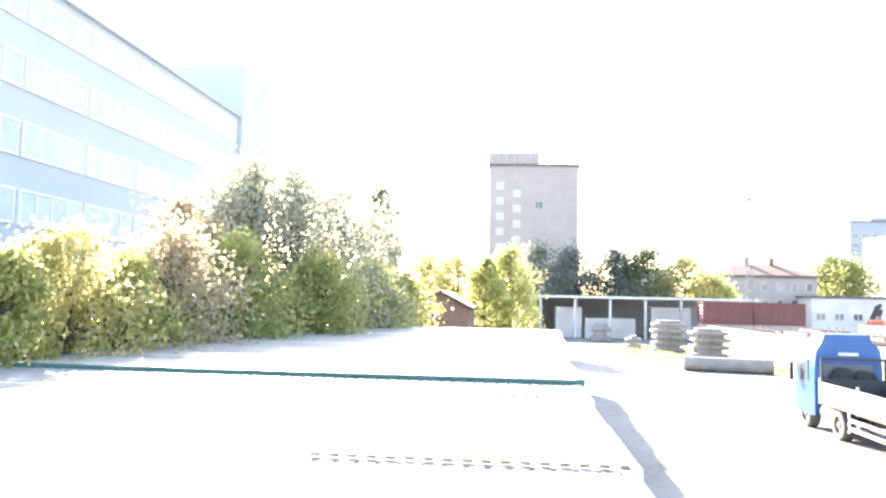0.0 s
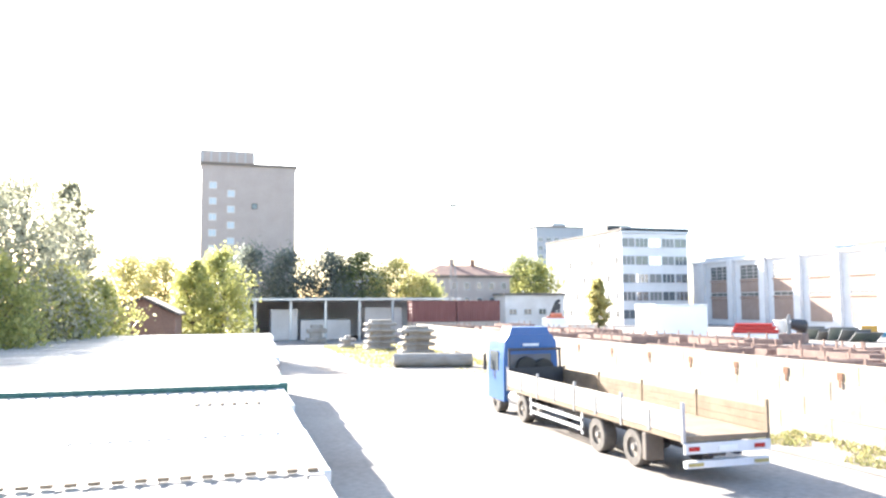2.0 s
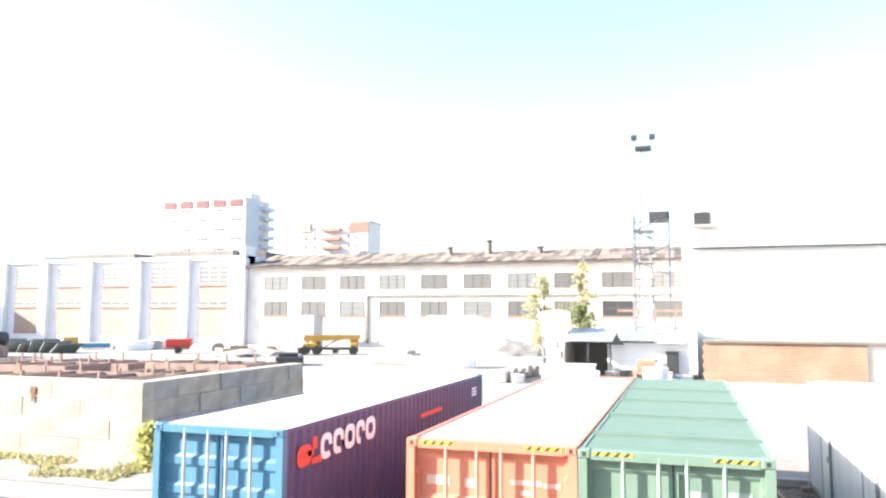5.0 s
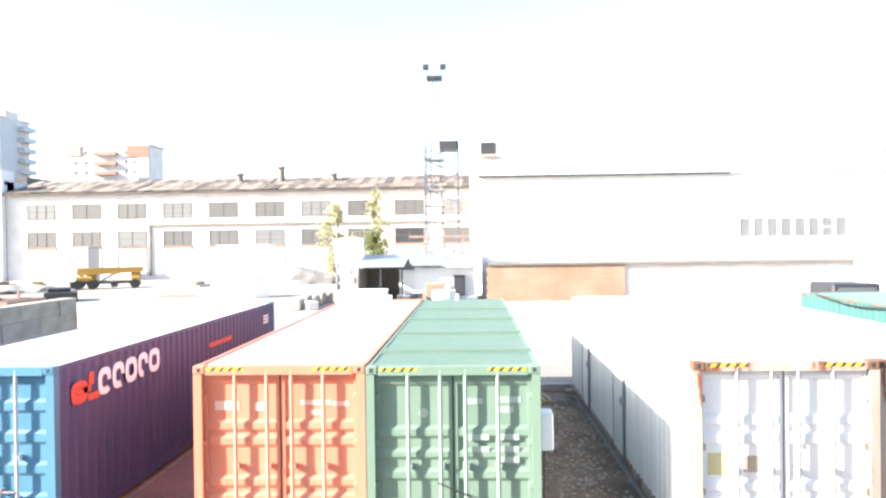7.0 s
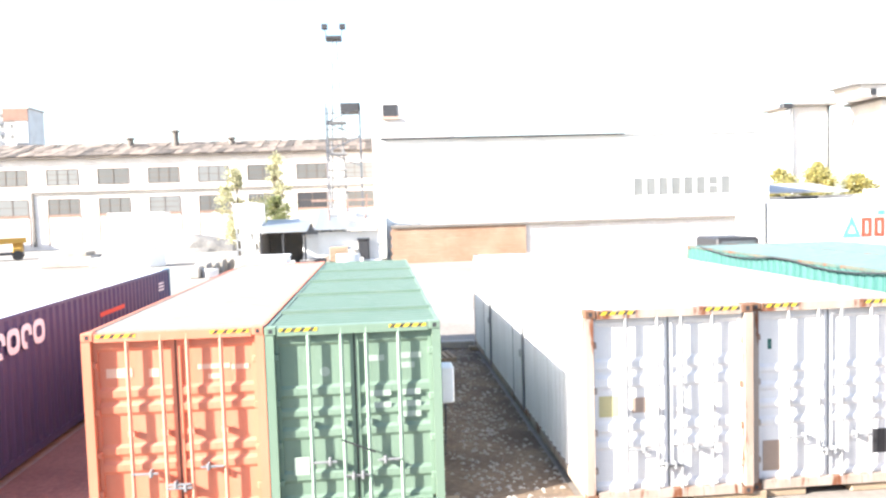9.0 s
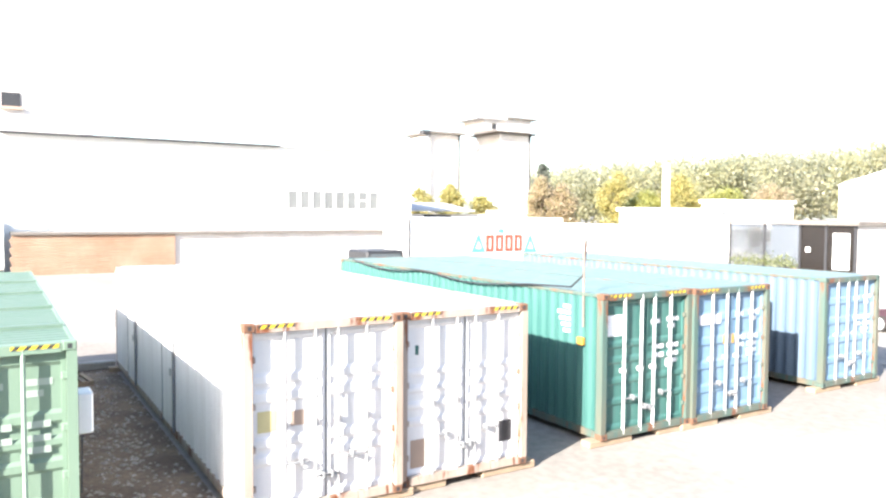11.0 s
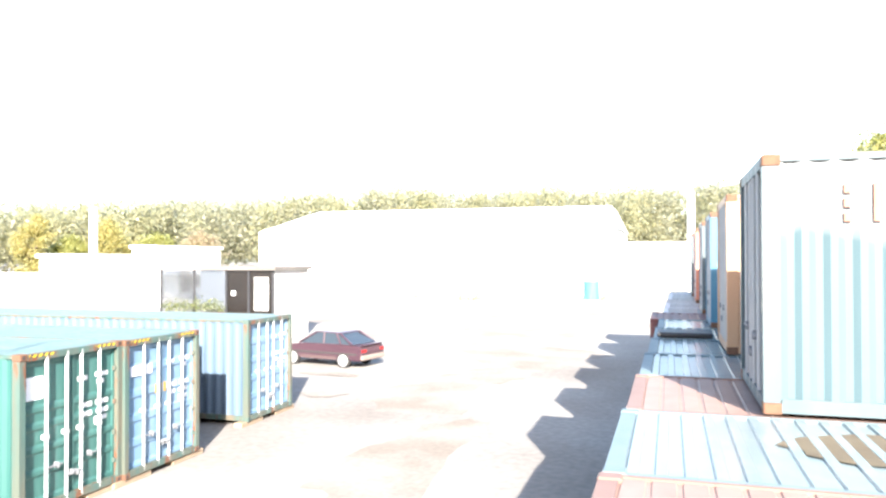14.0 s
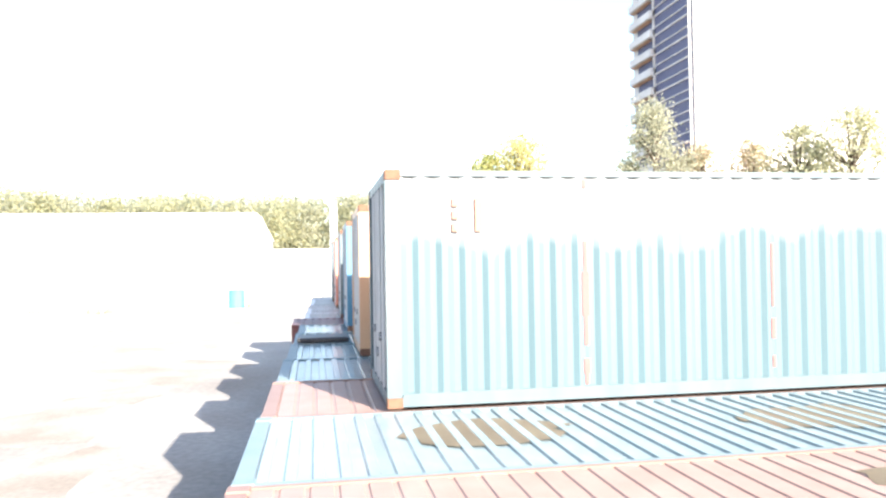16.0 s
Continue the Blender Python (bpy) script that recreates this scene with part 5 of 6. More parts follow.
        (-46.5, 128, 8.0, 3.5, "lime", "low yellow-green tree before the woods"),
        (-52.0, 130, 8.5, 4.0, "lime", "low yellow-green tree before the woods"),
        (-55.0, 130, 9.0, 4.0, "red", "low reddish tree before the woods"),
        (-105.9, 62, 15.4, 5.0, "yellow", "yellow tree behind the stacked containers"),
        (-103.7, 62, 14.0, 4.0, "lime", "yellow-green tree behind the stacked containers"),
        (-115.9, 70, 19.6, 4.2, "grey", "tall grey-green tree before the tower block"),
        (-114.2, 74, 14.5, 2.5, "green", "green tree before the tower block"),
        (-119.3, 72, 15.5, 4.0, "red", "pinkish autumn tree before the tower block"),
        (-122.5, 72, 15.6, 4.5, "red", "pinkish autumn tree before the tower block"),
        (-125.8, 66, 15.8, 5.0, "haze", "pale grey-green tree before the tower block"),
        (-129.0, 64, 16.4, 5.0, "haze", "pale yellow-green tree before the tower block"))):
    x, y = polar(az_, d)
    far = d > 55
    tree(x, y, h, r, kind, lab, 300 + k, low=0.12, leaf=0.095 + d * 0.0022, clumps=58 if not far else 56 if az_ < -100 else 40, each=(260 if kind == "grey" else 175) if not far else 210)

# far woods on the rise
rng = random.Random(9)
cs = []
for k in range(420):
    az_ = rng.uniform(-100, -37)
    d = rng.uniform(190, 260)
    x, y = polar(az_, d)
    hgt = 9.4 + (d - 190) * 0.07 + 8.7 * max(0, min(1, (-az_ - 38) / 30)) + rng.uniform(0, 5)
    for q in range(3):
        cs.append((x + rng.uniform(-3, 3), y + rng.uniform(-3, 3), hgt * (0.35 + 0.28 * q), rng.uniform(2.6, 4.2)))
third = len(cs) // 3
# the woods' haze lies in their leaf colours
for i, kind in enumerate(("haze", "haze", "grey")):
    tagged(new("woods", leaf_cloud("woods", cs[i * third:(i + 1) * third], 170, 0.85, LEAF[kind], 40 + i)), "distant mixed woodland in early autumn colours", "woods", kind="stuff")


# ---- yard things ----
def slab_stack(x, y, w, d, heights, label):
    for k, h in enumerate(heights):
        bm = boxes((0, w, 0, d, 0, h * 0.55, 0.12), (0.5, w - 0.5, 0.3, d - 0.3, h * 0.55, h, 0.02))
        ob = tagged(new("concrete_slab", mesh_of("concrete_slab", bm, M["concrete"])), label, "concrete slab", "stacked slabs")
        ob.location = (x + 0.12 * ((k * 7) % 3 - 1), y + 0.08 * ((k * 5) % 3 - 1), sum(heights[:k]))


slab_stack(13.3, 74, 3.1, 2.2, [0.6] * 5, "ribbed concrete slab in a stack on weeds")
slab_stack(15.1, 66, 3.1, 2.0, [0.75, 0.62, 0.6, 0.6], "ribbed concrete slab in a stack on weeds")
slab_stack(11.3, 78, 1.6, 1.6, [0.7, 0.6], "grey concrete block on weeds")
slab_stack(9.0, 90, 2.4, 2.0, [1.2, 1.0], "pale concrete block by the shed")
bm = cyl(bmesh.new(), (11.6, 53.6, 0.5), (17.2, 52.4, 0.5), 0.5, n=20)
tagged(new("concrete_pipe", mesh_of("concrete_pipe", bm, M["concrete"])), "long grey concrete pipe lying on the ground", "pipe")
bm = cyl(bmesh.new(), (11.9, 55.2, 0.4), (15.6, 54.6, 0.4), 0.4, n=20)
tagged(new("concrete_pipe", mesh_of("concrete_pipe", bm, M["concrete"])), "shorter grey concrete pipe lying on the ground", "pipe")

# two dark red containers raised behind the wall
for k in range(2):
    container("shipping_container", "grey container carrying a dark red one", pose(20.5 + k * 5.5, 86, 0, 0, 0, 0), 5.4, 2.5, M["grey_roof"], M["grey_roof"], M["grey_roof"], group="far containers", rods=False)
    container("shipping_container", "dark red container beyond the block wall", pose(20.5 + k * 5.5, 86, 2.5, 0, 0, 0), 5.4, 2.5, M["maroon"], M["maroon"], M["maroon"], group="far containers", rods=False)

# trailer with a sign, behind the opposite row
tr = thing("box_trailer", "white box trailer with a coloured sign", "trailer", pose(0, 0, 0))
part("body", boxes((30, 32.5, -25.6, -16.4, 1.0, 4.15, 0.03)), M["white_metal"], tr)
for y in (-24.6, -23.3, -18):
    wheel(tr, 30.3, y, 0.5, 0.4, -1)
    wheel(tr, 32.2, y, 0.5, 0.4, 1)
part("edge_strip", boxes((29.97, 29.998, -16.5, -16.42, 1.0, 4.1)), M["dark_steel"], tr)


def sign_bars(parent, x, y_start, z, h, n, w, mats):
    for k in range(n):
        y = y_start - k * w * 1.25
        bm = boxes((x - 0.02, x, y - w, y, z, z + h * 0.18), (x - 0.02, x, y - w, y, z + h * 0.82, z + h), (x - 0.02, x, y - w, y - w * 0.66, z + h * 0.18, z + h * 0.82), (x - 0.02, x, y - w * 0.34, y, z + h * 0.18, z + h * 0.82))
        part("sign_shape", bm, mats[k], parent)


def triangle(parent, x, y, z, w, h, mat):
    bm = bmesh.new()
    pts = [(y, z), (y - w, z), (y - w / 2, z + h)]
    ins = [(y - w * 0.27, z + h * 0.2), (y - w * 0.73, z + h * 0.2), (y - w / 2, z + h * 0.62)]
    lo = [[bm.verts.new((xx_, p[0], p[1])) for p in q] for xx_ in (x - 0.02, x) for q in (pts, ins)]
    for k in range(3):
        j = (k + 1) % 3
        bm.faces.new((lo[0][k], lo[0][j], lo[1][j], lo[1][k]))
        bm.faces.new((lo[2][k], lo[2][j], lo[3][j], lo[3][k]))
        bm.faces.new((lo[0][k], lo[0][j], lo[2][j], lo[2][k]))
        bm.faces.new((lo[1][k], lo[1][j], lo[3][j], lo[3][k]))
    part("sign_shape", bm, mat, parent)


triangle(tr, 29.99, -19.85, 2.48, 0.85, 0.95, M["logo_blue"])
triangle(tr, 29.99, -23.0, 2.42, 0.85, 0.95, M["logo_blue"])
sign_bars(tr, 29.99, -20.72, 2.50, 0.82, 4, 0.46, [M["logo_red"]] * 4)
part("sign_shape", boxes((29.96, 29.99, -21.75, -21.45, 3.42, 3.62)), M["logo_blue"], tr)

# dark glazed pavilion
pv = thing("glazed_kiosk", "dark-framed glazed kiosk with a flat roof", "kiosk", pose(0, 0, 0))
part("roof", boxes((20.3, 28.2, -40.2, -35.8, 3.9, 4.1)), M["roof_dark"], pv)
part("back_wall", boxes((20.6, 27.9, -40, -39.8, 0, 3.9)), M["white_wall"], pv)
for x_ in (20.5, 22.0, 23.42, 25.5, 27.7):
    part("post", boxes((x_, x_ + 0.12, -36.1, -36.0, 0, 3.9)), M["dark_steel"], pv)
for xa, xb, key in ((20.63, 21.99, "dark_glass"), (22.13, 23.41, "dark_glass"), (23.55, 25.49, "mirror_glass"), (25.63, 27.69, "mirror_glass")):
    part("pane", boxes((xa, xb, -36.08, -36.04, 0.9, 3.88)), M[key], pv)
part("side_wall", boxes((20.5, 20.6, -40, -36.12, 0, 3.9)), M["white_wall"], pv)
part("plinth", boxes((20.6, 27.8, -36.12, -36.0, 0, 0.9)), M["wood"], pv)
# white plates stand in for reflections in the dark panes
part("notice", boxes((20.85, 21.7, -36.03, -36.02, 1.7, 3.5)), M["white_metal"], pv, "white reflection painted on the dark glazing")
part("notice", boxes((22.9, 23.15, -36.03, -36.02, 2.5, 2.75)), M["white_metal"], pv, "small white reflection painted on the dark glazing")
part("planting", leaf_cloud("planting", [(23.8 + 0.35 * k, -35.8, 1.75 + 0.12 * (k % 3), 0.35) for k in range(11)], 60, 0.12, LEAF["green"], 881), None, pv, "low green planting behind a white kerb")
part("planter", boxes((23.5, 27.7, -36.0, -35.6, 0, 1.45)), M["white_wall"], pv)


# workshop yard clutter
def heap(name, label, category, mat, x, y, z, w, d, h, seed):
    bm = bmesh.new()
    bmesh.ops.create_icosphere(bm, subdivisions=3, radius=1)
    for v_ in bm.verts:
        n_ = noise.noise(v_.co * 1.7 + Vector((seed, 0, 0)))
        v_.co = Vector((v_.co.x * w / 2, v_.co.y * d / 2, max(0, v_.co.z) * h)) * (1 + 0.35 * n_)
        v_.co.z = max(0, v_.co.z)
    ob = tagged(new(name, mesh_of(name, bm, mat)), label, category)
    ob.location = (x, y, z)
    return ob


def crane_truck(x, y, rz):
    c = thing("crane_truck", "yellow truck crane with a folded boom", "crane", pose(x, y, 0, 0, 0, rz))
    part("chassis", boxes((-3.4, 3.4, -0.9, 0.9, 0.55, 0.8, 0.05), (-1.2, -0.6, -1.2, 1.2, 0.2, 0.6), (2.9, 3.3, -1.2, 1.2, 0.15, 0.6)), M["dark_steel"], c)
    part("cab", boxes((-3.5, -2.5, -0.9, 0.1, 0.8, 1.75, 0.12)), M["yellow"], c)
    part("bonnet", boxes((-3.4, -2.5, 0.15, 0.9, 0.8, 1.3, 0.1)), M["yellow"], c)
    part("cab_window", boxes((-3.53, -3.49, -0.8, 0.0, 1.25, 1.65)), M["glass"], c)
    bm = prism(bmesh.new(), [(-3.8, 1.75), (2.6, 1.45), (2.8, 1.65), (2.7, 2.25), (-3.8, 2.3)], -0.3, 0.3)
    part("boom", bm, M["yellow"], c)
    part("ram", cyl(bmesh.new(), (0.4, 0, 0.9), (-1.3, 0, 1.8), 0.12, n=10), M["steel"], c)
    part("superstructure", boxes((0.9, 1.9, -0.7, -0.25, 0.8, 1.7, 0.1), (1.2, 2.9, 0.25, 0.75, 0.8, 1.35, 0.1)), M["yellow"], c)
    part("winch", cyl(bmesh.new(), (2.3, -0.25, 1.15), (2.3, 0.25, 1.15), 0.3, n=14), M["dark_steel"], c)
    for xx_ in (-3, 1.2, 2.6):
        for s in (-1, 1):
            part("wheel", cyl(bmesh.new(), (xx_, s * 0.9, 0.5), (xx_, s * 1.25, 0.5), 0.5, n=16), M["rubber"], c)
    return c


crane_truck(*polar(26.7, 88), 112)


load = thing("pipe_bundle", "stack of red coated pipes on a pale bed beside the hall", "pipes", pose(*polar(51.6, 92), 0, 0, 0, 140))
part("bed", boxes((-2.9, 2.4, -1.1, 1.1, 0.5, 1.1, 0.04)), M["white_metal"], load)
part("cradle", boxes((-2.4, -2.1, -1.0, 1.0, 0, 0.5), (1.6, 1.9, -1.0, 1.0, 0, 0.5)), M["rusty"], load)
for row in range(3):
    for k in range(5 - row):
        y_ = -0.84 + 0.42 * k + 0.21 * row
        part("pipe", cyl(bmesh.new(), (-2.7 + 0.3 * row, y_, 1.31 + 0.36 * row), (2.2 - 0.2 * row, y_, 1.31 + 0.36 * row), 0.208, n=12), M["red"], load)
mixer = thing("site_machine", "dark machine with pale hoppers and pipes beside the red stack", "machinery", pose(*polar(48.9, 93), 0, 0, 0, 130))
part("drum", cyl(bmesh.new(), (-0.7, -1.0, 1.9), (0.8, 1.0, 2.3), 0.75, 0.5, 16), M["dark_steel"], mixer)
part("hopper", cyl(bmesh.new(), (1.0, 1.6, 1.2), (1.0, 1.6, 2.6), 0.35, 0.95, 12), M["white_metal"], mixer)
part("base", boxes((-1.2, 1.4, -1.3, 2.4, 0, 1.1, 0.08)), M["rusty"], mixer)
for k in range(4):
    part("pipe", cyl(bmesh.new(), (0.3, 1.2 + 0.5 * k, 1.1), (0.3, 1.2 + 0.5 * k, 3.2 - 0.3 * (k % 2)), 0.11, n=8), M["mid_steel"], mixer)
gen = thing("generator_trailer", "small red generator trailer in the works yard", "trailer", pose(*polar(37.4, 94), 0, 0, 0, 120))
part("hood", boxes((-1.5, 1.5, -0.8, 0.8, 0.75, 1.75, 0.15)), M["red"], gen)
part("skirt", boxes((-1.2, 1.7, -0.7, 0.7, 0.45, 0.74, 0.05)), M["rusty"], gen)
part("drawbar", boxes((1.7, 3.0, -0.06, 0.06, 0.5, 0.6)), M["dark_steel"], gen)
for s in (-1, 1):
    part("wheel", cyl(bmesh.new(), (0, s * 0.65, 0.35), (0, s * 0.9, 0.35), 0.35, n=14), M["rubber"], gen)
skip = thing("metal_tray", "low blue steel tray in the works yard", "tray", pose(*polar(42.8, 108), 0, 0, 0, 130))
part("tray", boxes((-1.7, 1.7, -1.0, 1.0, 0.2, 0.8, 0.05)), M["blue"], skip)
box_y = thing("site_box", "small yellow site box in the works yard", "box", pose(*polar(44.4, 110), 0, 0, 0, 130))
part("body", boxes((-0.9, 0.9, -0.7, 0.7, 0, 1.6, 0.06)), M["yellow"], box_y)
for k in range(6):
    fr_ = thing("discarded_window", "discarded metal window with dusty panes lying in the yard", "window", pose(*polar(47.9 - 0.6 * k, 104 - k), 0, -38 - 9 * (k % 3), 0, 135 + 6 * k), "discarded windows")
    part("frame", boxes((-1.6, 1.6, 0, 0.09, 0, 0.1), (-1.6, 1.6, 0, 0.09, 2.0, 2.1), (-1.6, -1.5, 0, 0.09, 0.1, 2.0), (1.5, 1.6, 0, 0.09, 0.1, 2.0), (-0.05, 0.05, 0, 0.09, 0.1, 2.0)), M["mid_steel"], fr_)
    for s in (-1.5, 0.05):
        part("pane", boxes((s, s + 1.45, 0.03, 0.05, 0.1, 2.0)), M["green_pane"] if k % 2 else M["pale_glass"], fr_)
grab = thing("grab_loader", "dark grab on an orange loader with a pale base", "machinery", pose(37.2, 81.8, 0, 0, 0, -25))
part("base", boxes((-1.5, 1.5, -1.1, 1.1, 0, 2.85, 0.08)), M["white_metal"], grab)
part("deck", boxes((-1.0, 1.2, -1.0, 1.0, 2.85, 3.05, 0.04), (-0.5, 0.9, -0.8, 0.8, 3.05, 3.45, 0.12)), M["orange"], grab, "orange machine deck")
part("boom", prism(bmesh.new(), [(-0.7, 3.05), (-0.2, 3.05), (0.35, 4.5), (0.75, 4.9), (0.5, 5.15), (0.05, 4.85)], -0.3, 0.3), M["dark_steel"], grab)
for s in (-1, 1):
    part("jaw", prism(bmesh.new(), [(-0.1, 3.7), (0.65, 3.9), (0.75, 4.5), (0.3, 4.65), (-0.25, 4.2)], s * 0.42 - 0.1, s * 0.42 + 0.1), M["dark_steel"], grab)
heap("rubble_mound", "pale rubble heap before the hall", "rubble heap", M["concrete"], 84, 70, 0, 9, 6, 1.1, 5)
heap("rubble_mound", "low pale rubble heap in the works yard", "rubble heap", M["concrete"], 74, 47, 0, 10, 7, 0.7, 6)
for x, y, w, d, h, mat, lab in ((41, 66, 6, 4, 4.3, "white_metal", "long white site cabin in the works yard"), (50, 78, 5, 6, 3.6, "white_metal", "white site cabin beside the long one"),
                                (92, 25.5, 3, 6.5, 4.4, "white_metal", "white boxy machine shelter by the workshop"), (94, 49.5, 3, 3.6, 4.4, "grey_wall", "grey gate housing at the workshop wall"),
                                (57.2, 2.2, 2, 3.4, 2.3, "white_metal", "pale machine housing near the workshop"), (56.3, 0.55, 1.2, 0.85, 1.9, "dark_steel", "dark steel cabinet near the hangar"),
                                (46, 5.5, 2.5, 3.0, 1.4, "white_metal", "small white parked van body on the works yard")):
    bm = boxes((0, w, 0, d, 0, h, 0.08), (-0.05, w + 0.05, -0.05, d + 0.05, h, h + 0.12, 0.02))
    ob = tagged(new("site_cabin" if "cabin" in lab else "machine_housing", mesh_of("cabin", bm, M[mat])), lab, "cabin" if "cabin" in lab else "machinery")
    ob.location = (x, y, 0)
heap("tarpaulin_mound", "long mound under a grey tarpaulin", "mound", M["tarp"], 84, 19.8, 0, 3.4, 8.4, 2.0, 9)
tank = thing("water_tank", "pale square water tank on a steel frame", "tank", pose(57.2, 8.6, 0))
part("tank", boxes((0, 1.9, 0, 2.0, 3.05, 4.9, 0.06)), M["white_metal"], tank)
part("lid", boxes((0.5, 1.3, 0.6, 1.4, 4.9, 5.0, 0.02)), M["grey_wall"], tank)
for x in (0.05, 1.73):
    for y in (0.05, 1.83):
        part("leg", boxes((x, x + 0.12, y, y + 0.12, 0, 3.05)), M["steel"], tank)
for k in range(3):
    part("shelf", boxes((0.05, 1.85, 0.05, 1.95, 0.6 + 0.75 * k, 0.68 + 0.75 * k)), M["steel"], tank)
    part("crate", boxes((0.1, 1.2, 0.25 + 0.3 * k, 1.2 + 0.3 * k, 0.68 + 0.75 * k, 1.1 + 0.75 * k, 0.03)), M["white_metal"], tank)
sh2 = thing("lean_to", "pale sheet-metal lean-to with stacked sheets on its roof", "shed", pose(0, 0, 0))
part("roof", prism(bmesh.new(), [(56.2, 2.75), (62, 4.25), (62, 4.35), (56.2, 2.85)], -0.4, 4.6), M["steel"], sh2)
part("wall", boxes((57, 61.5, -0.2, 0.0, 0, 2.9), (57, 57.2, 0.0, 4.4, 0, 2.6)), M["white_metal"], sh2)
for k in range(4):
    part("roof_sheet", prism(bmesh.new(), [(56.8 + 0.9 * k, 3.02 + 0.24 * k), (58.4 + 0.9 * k, 3.45 + 0.24 * k), (58.4 + 0.9 * k, 3.52 + 0.24 * k), (56.8 + 0.9 * k, 3.10 + 0.24 * k)], -0.2 + 0.9 * k, 1.3 + 0.8 * k), M[("white_metal", "mid_steel")[k % 2]], sh2)
for k in range(3):
    part("prop", cyl(bmesh.new(), (58.4, 0.8 + 1.4 * k, 3.3), (58.3, 0.6 + 1.5 * k, 5.4 - 0.4 * k), 0.06, n=6), M["rusty"], sh2)
part("beam", boxes((58.2, 58.4, 0.2, 4.9, 4.9, 5.05)), M["rusty"], sh2)
crate = thing("wooden_crate", "brown wooden crate standing behind the containers", "crate", pose(50, 1.9, 0))
part("side", boxes((0, 1.1, 0, 1.2, 0, 1.75, 0.02)), M["timber"], crate)
for k in range(4):
    part("slat", boxes((-0.03, 0.0, 0.02, 1.18, 0.15 + 0.42 * k, 0.4 + 0.42 * k)), M["bed_wood"], crate)
bm = prism(bmesh.new(), [(54.6, 2.72), (60, 3.5), (60, 3.6), (54.6, 2.82)], 5.0, 8.5)
tagged(new("canopy_roof", mesh_of("canopy_roof", bm, M["steel"])), "light steel lean-to canopy roof", "canopy")
tree(72, 13.1, 8.9, 1.7, "haze", "slim yellow-green tree by the workshop", 501, leaf=0.24, low=0.2, clumps=20)
tree(73, 9.5, 10.2, 1.6, "haze", "slim yellow-green tree by the workshop", 502, leaf=0.24, low=0.25, clumps=20)
tree(64, 8.4, 5.7, 1.7, "green", "green bush by the workshop", 503, leaf=0.22, low=0.1)

# barrels and bits by the far hangar
bm = cyl(bmesh.new(), (8.2, -84, 0), (8.2, -84, 2.0), 0.9, n=18)
tagged(new("water_tank", mesh_of("water_tank", bm, M["blue"])), "blue plastic water tank by the hangar", "tank")
for x, y, s in ((20, -80, 0.8), (21.5, -79, 0.6), (28, -82, 0.5), (6.6, -83, 0.5)):
    heap("rubble_mound", "small heap of broken bricks", "rubble heap", M["red_brick"], x, y, 0, 2 * s, 1.6 * s, s, x)

# grass along the wall and by the slabs
def grass_patch(x0, x1, y0, y1, n, h, seed, lab):
    rng = np.random.default_rng(seed)
    p = np.stack([rng.uniform(x0, x1, n), rng.uniform(y0, y1, n), np.zeros(n)], 1)
    keep = np.array([noise.noise(Vector((a * 0.7, b * 0.5, seed))) for a, b, _ in p]) > -0.05
    p = p[keep]
    n = len(p)
    a = rng.uniform(0, 6.28, n)
    w = np.stack([np.cos(a), np.sin(a), np.zeros(n)], 1) * 0.05
    top = p + np.stack([rng.normal(0, 0.08, n), rng.normal(0, 0.08, n), h * rng.uniform(0.4, 1.2, n)], 1)
    vs = np.stack([p - w, p + w, top], 1).reshape(-1, 3)
    me = bpy.data.meshes.new("grass")
    me.from_pydata(vs.tolist(), [], np.arange(len(vs)).reshape(-1, 3).tolist())
    me.materials.append(M["grass"])
    tagged(new("grass", me), lab, "grass", kind="stuff")


grass_patch(16.6, 19.3, 15, 28, 5200, 0.13, 1, "dry green grass strip along the block wall")
grass_patch(15.5, 19.2, 28, 62, 2500, 0.12, 4, "thin dry grass along the block wall")
grass_patch(9.8, 20, 53, 82, 8000, 0.30, 2, "yellowed weeds round the concrete slabs")
tree(19.0, 15.4, 1.3, 0.7, "lime", "small green bush at the wall corner", 510, low=0.05, leaf=0.12, clumps=14, each=120)


# ---- marks, boxes and small things on the containers ----
def mark(parent, x, y0, y1, z0, z1, mat, label="", name="marking"):
    """A flat mark on the door face of a container (parent's own coordinates)."""
    if any(za + 0.02 < z0 and z1 < zc - 0.02 for za, zc in RECESS.get(parent.name, ())):
        x += 0.030
    return part(name, boxes((x - 0.004, x, y0, y1, z0, z1)), mat, parent, label)


def side_mark(parent, out, x0, x1, z0, z1, mat, label="", name="marking"):
    y = out * (W2 - 0.006)
    return part(name, boxes((x0, x1, min(y, y + out * 0.004), max(y, y + out * 0.004), z0, z1)), mat, parent, label)


def ring(parent, out, x, z, w, h, t, mat, gap=0):
    """An upright rounded ring on a container's side, like one shape of a plain sign."""
    bm = bmesh.new()
    n = 16
    loops = []
    for y in (out * (W2 - 0.004), out * (W2 + 0.004)):
        for s in (0.0, t):
            row = []
            for k in range(n):
                a = 2 * math.pi * k / n
                ca, sa = math.cos(a), math.sin(a)
                row.append(bm.verts.new((x + math.copysign(abs(ca) ** 0.7, ca) * (w / 2 - s), y, z + math.copysign(abs(sa) ** 0.7, sa) * (h / 2 - s))))
            loops.append(row)
    o0, i0, o1, i1 = loops
    for k in range(n - gap):
        j = (k + 1) % n
        bm.faces.new((o1[k], o1[j], i1[j], i1[k]))
        bm.faces.new((o0[k], o0[j], i0[j], i0[k]))
        bm.faces.new((o0[k], o0[j], o1[j], o1[k]))
        bm.faces.new((i0[k], i0[j], i1[j], i1[k]))
    return part("sign_shape", bm, mat, parent)


# lettering on the plum container, as plain shapes
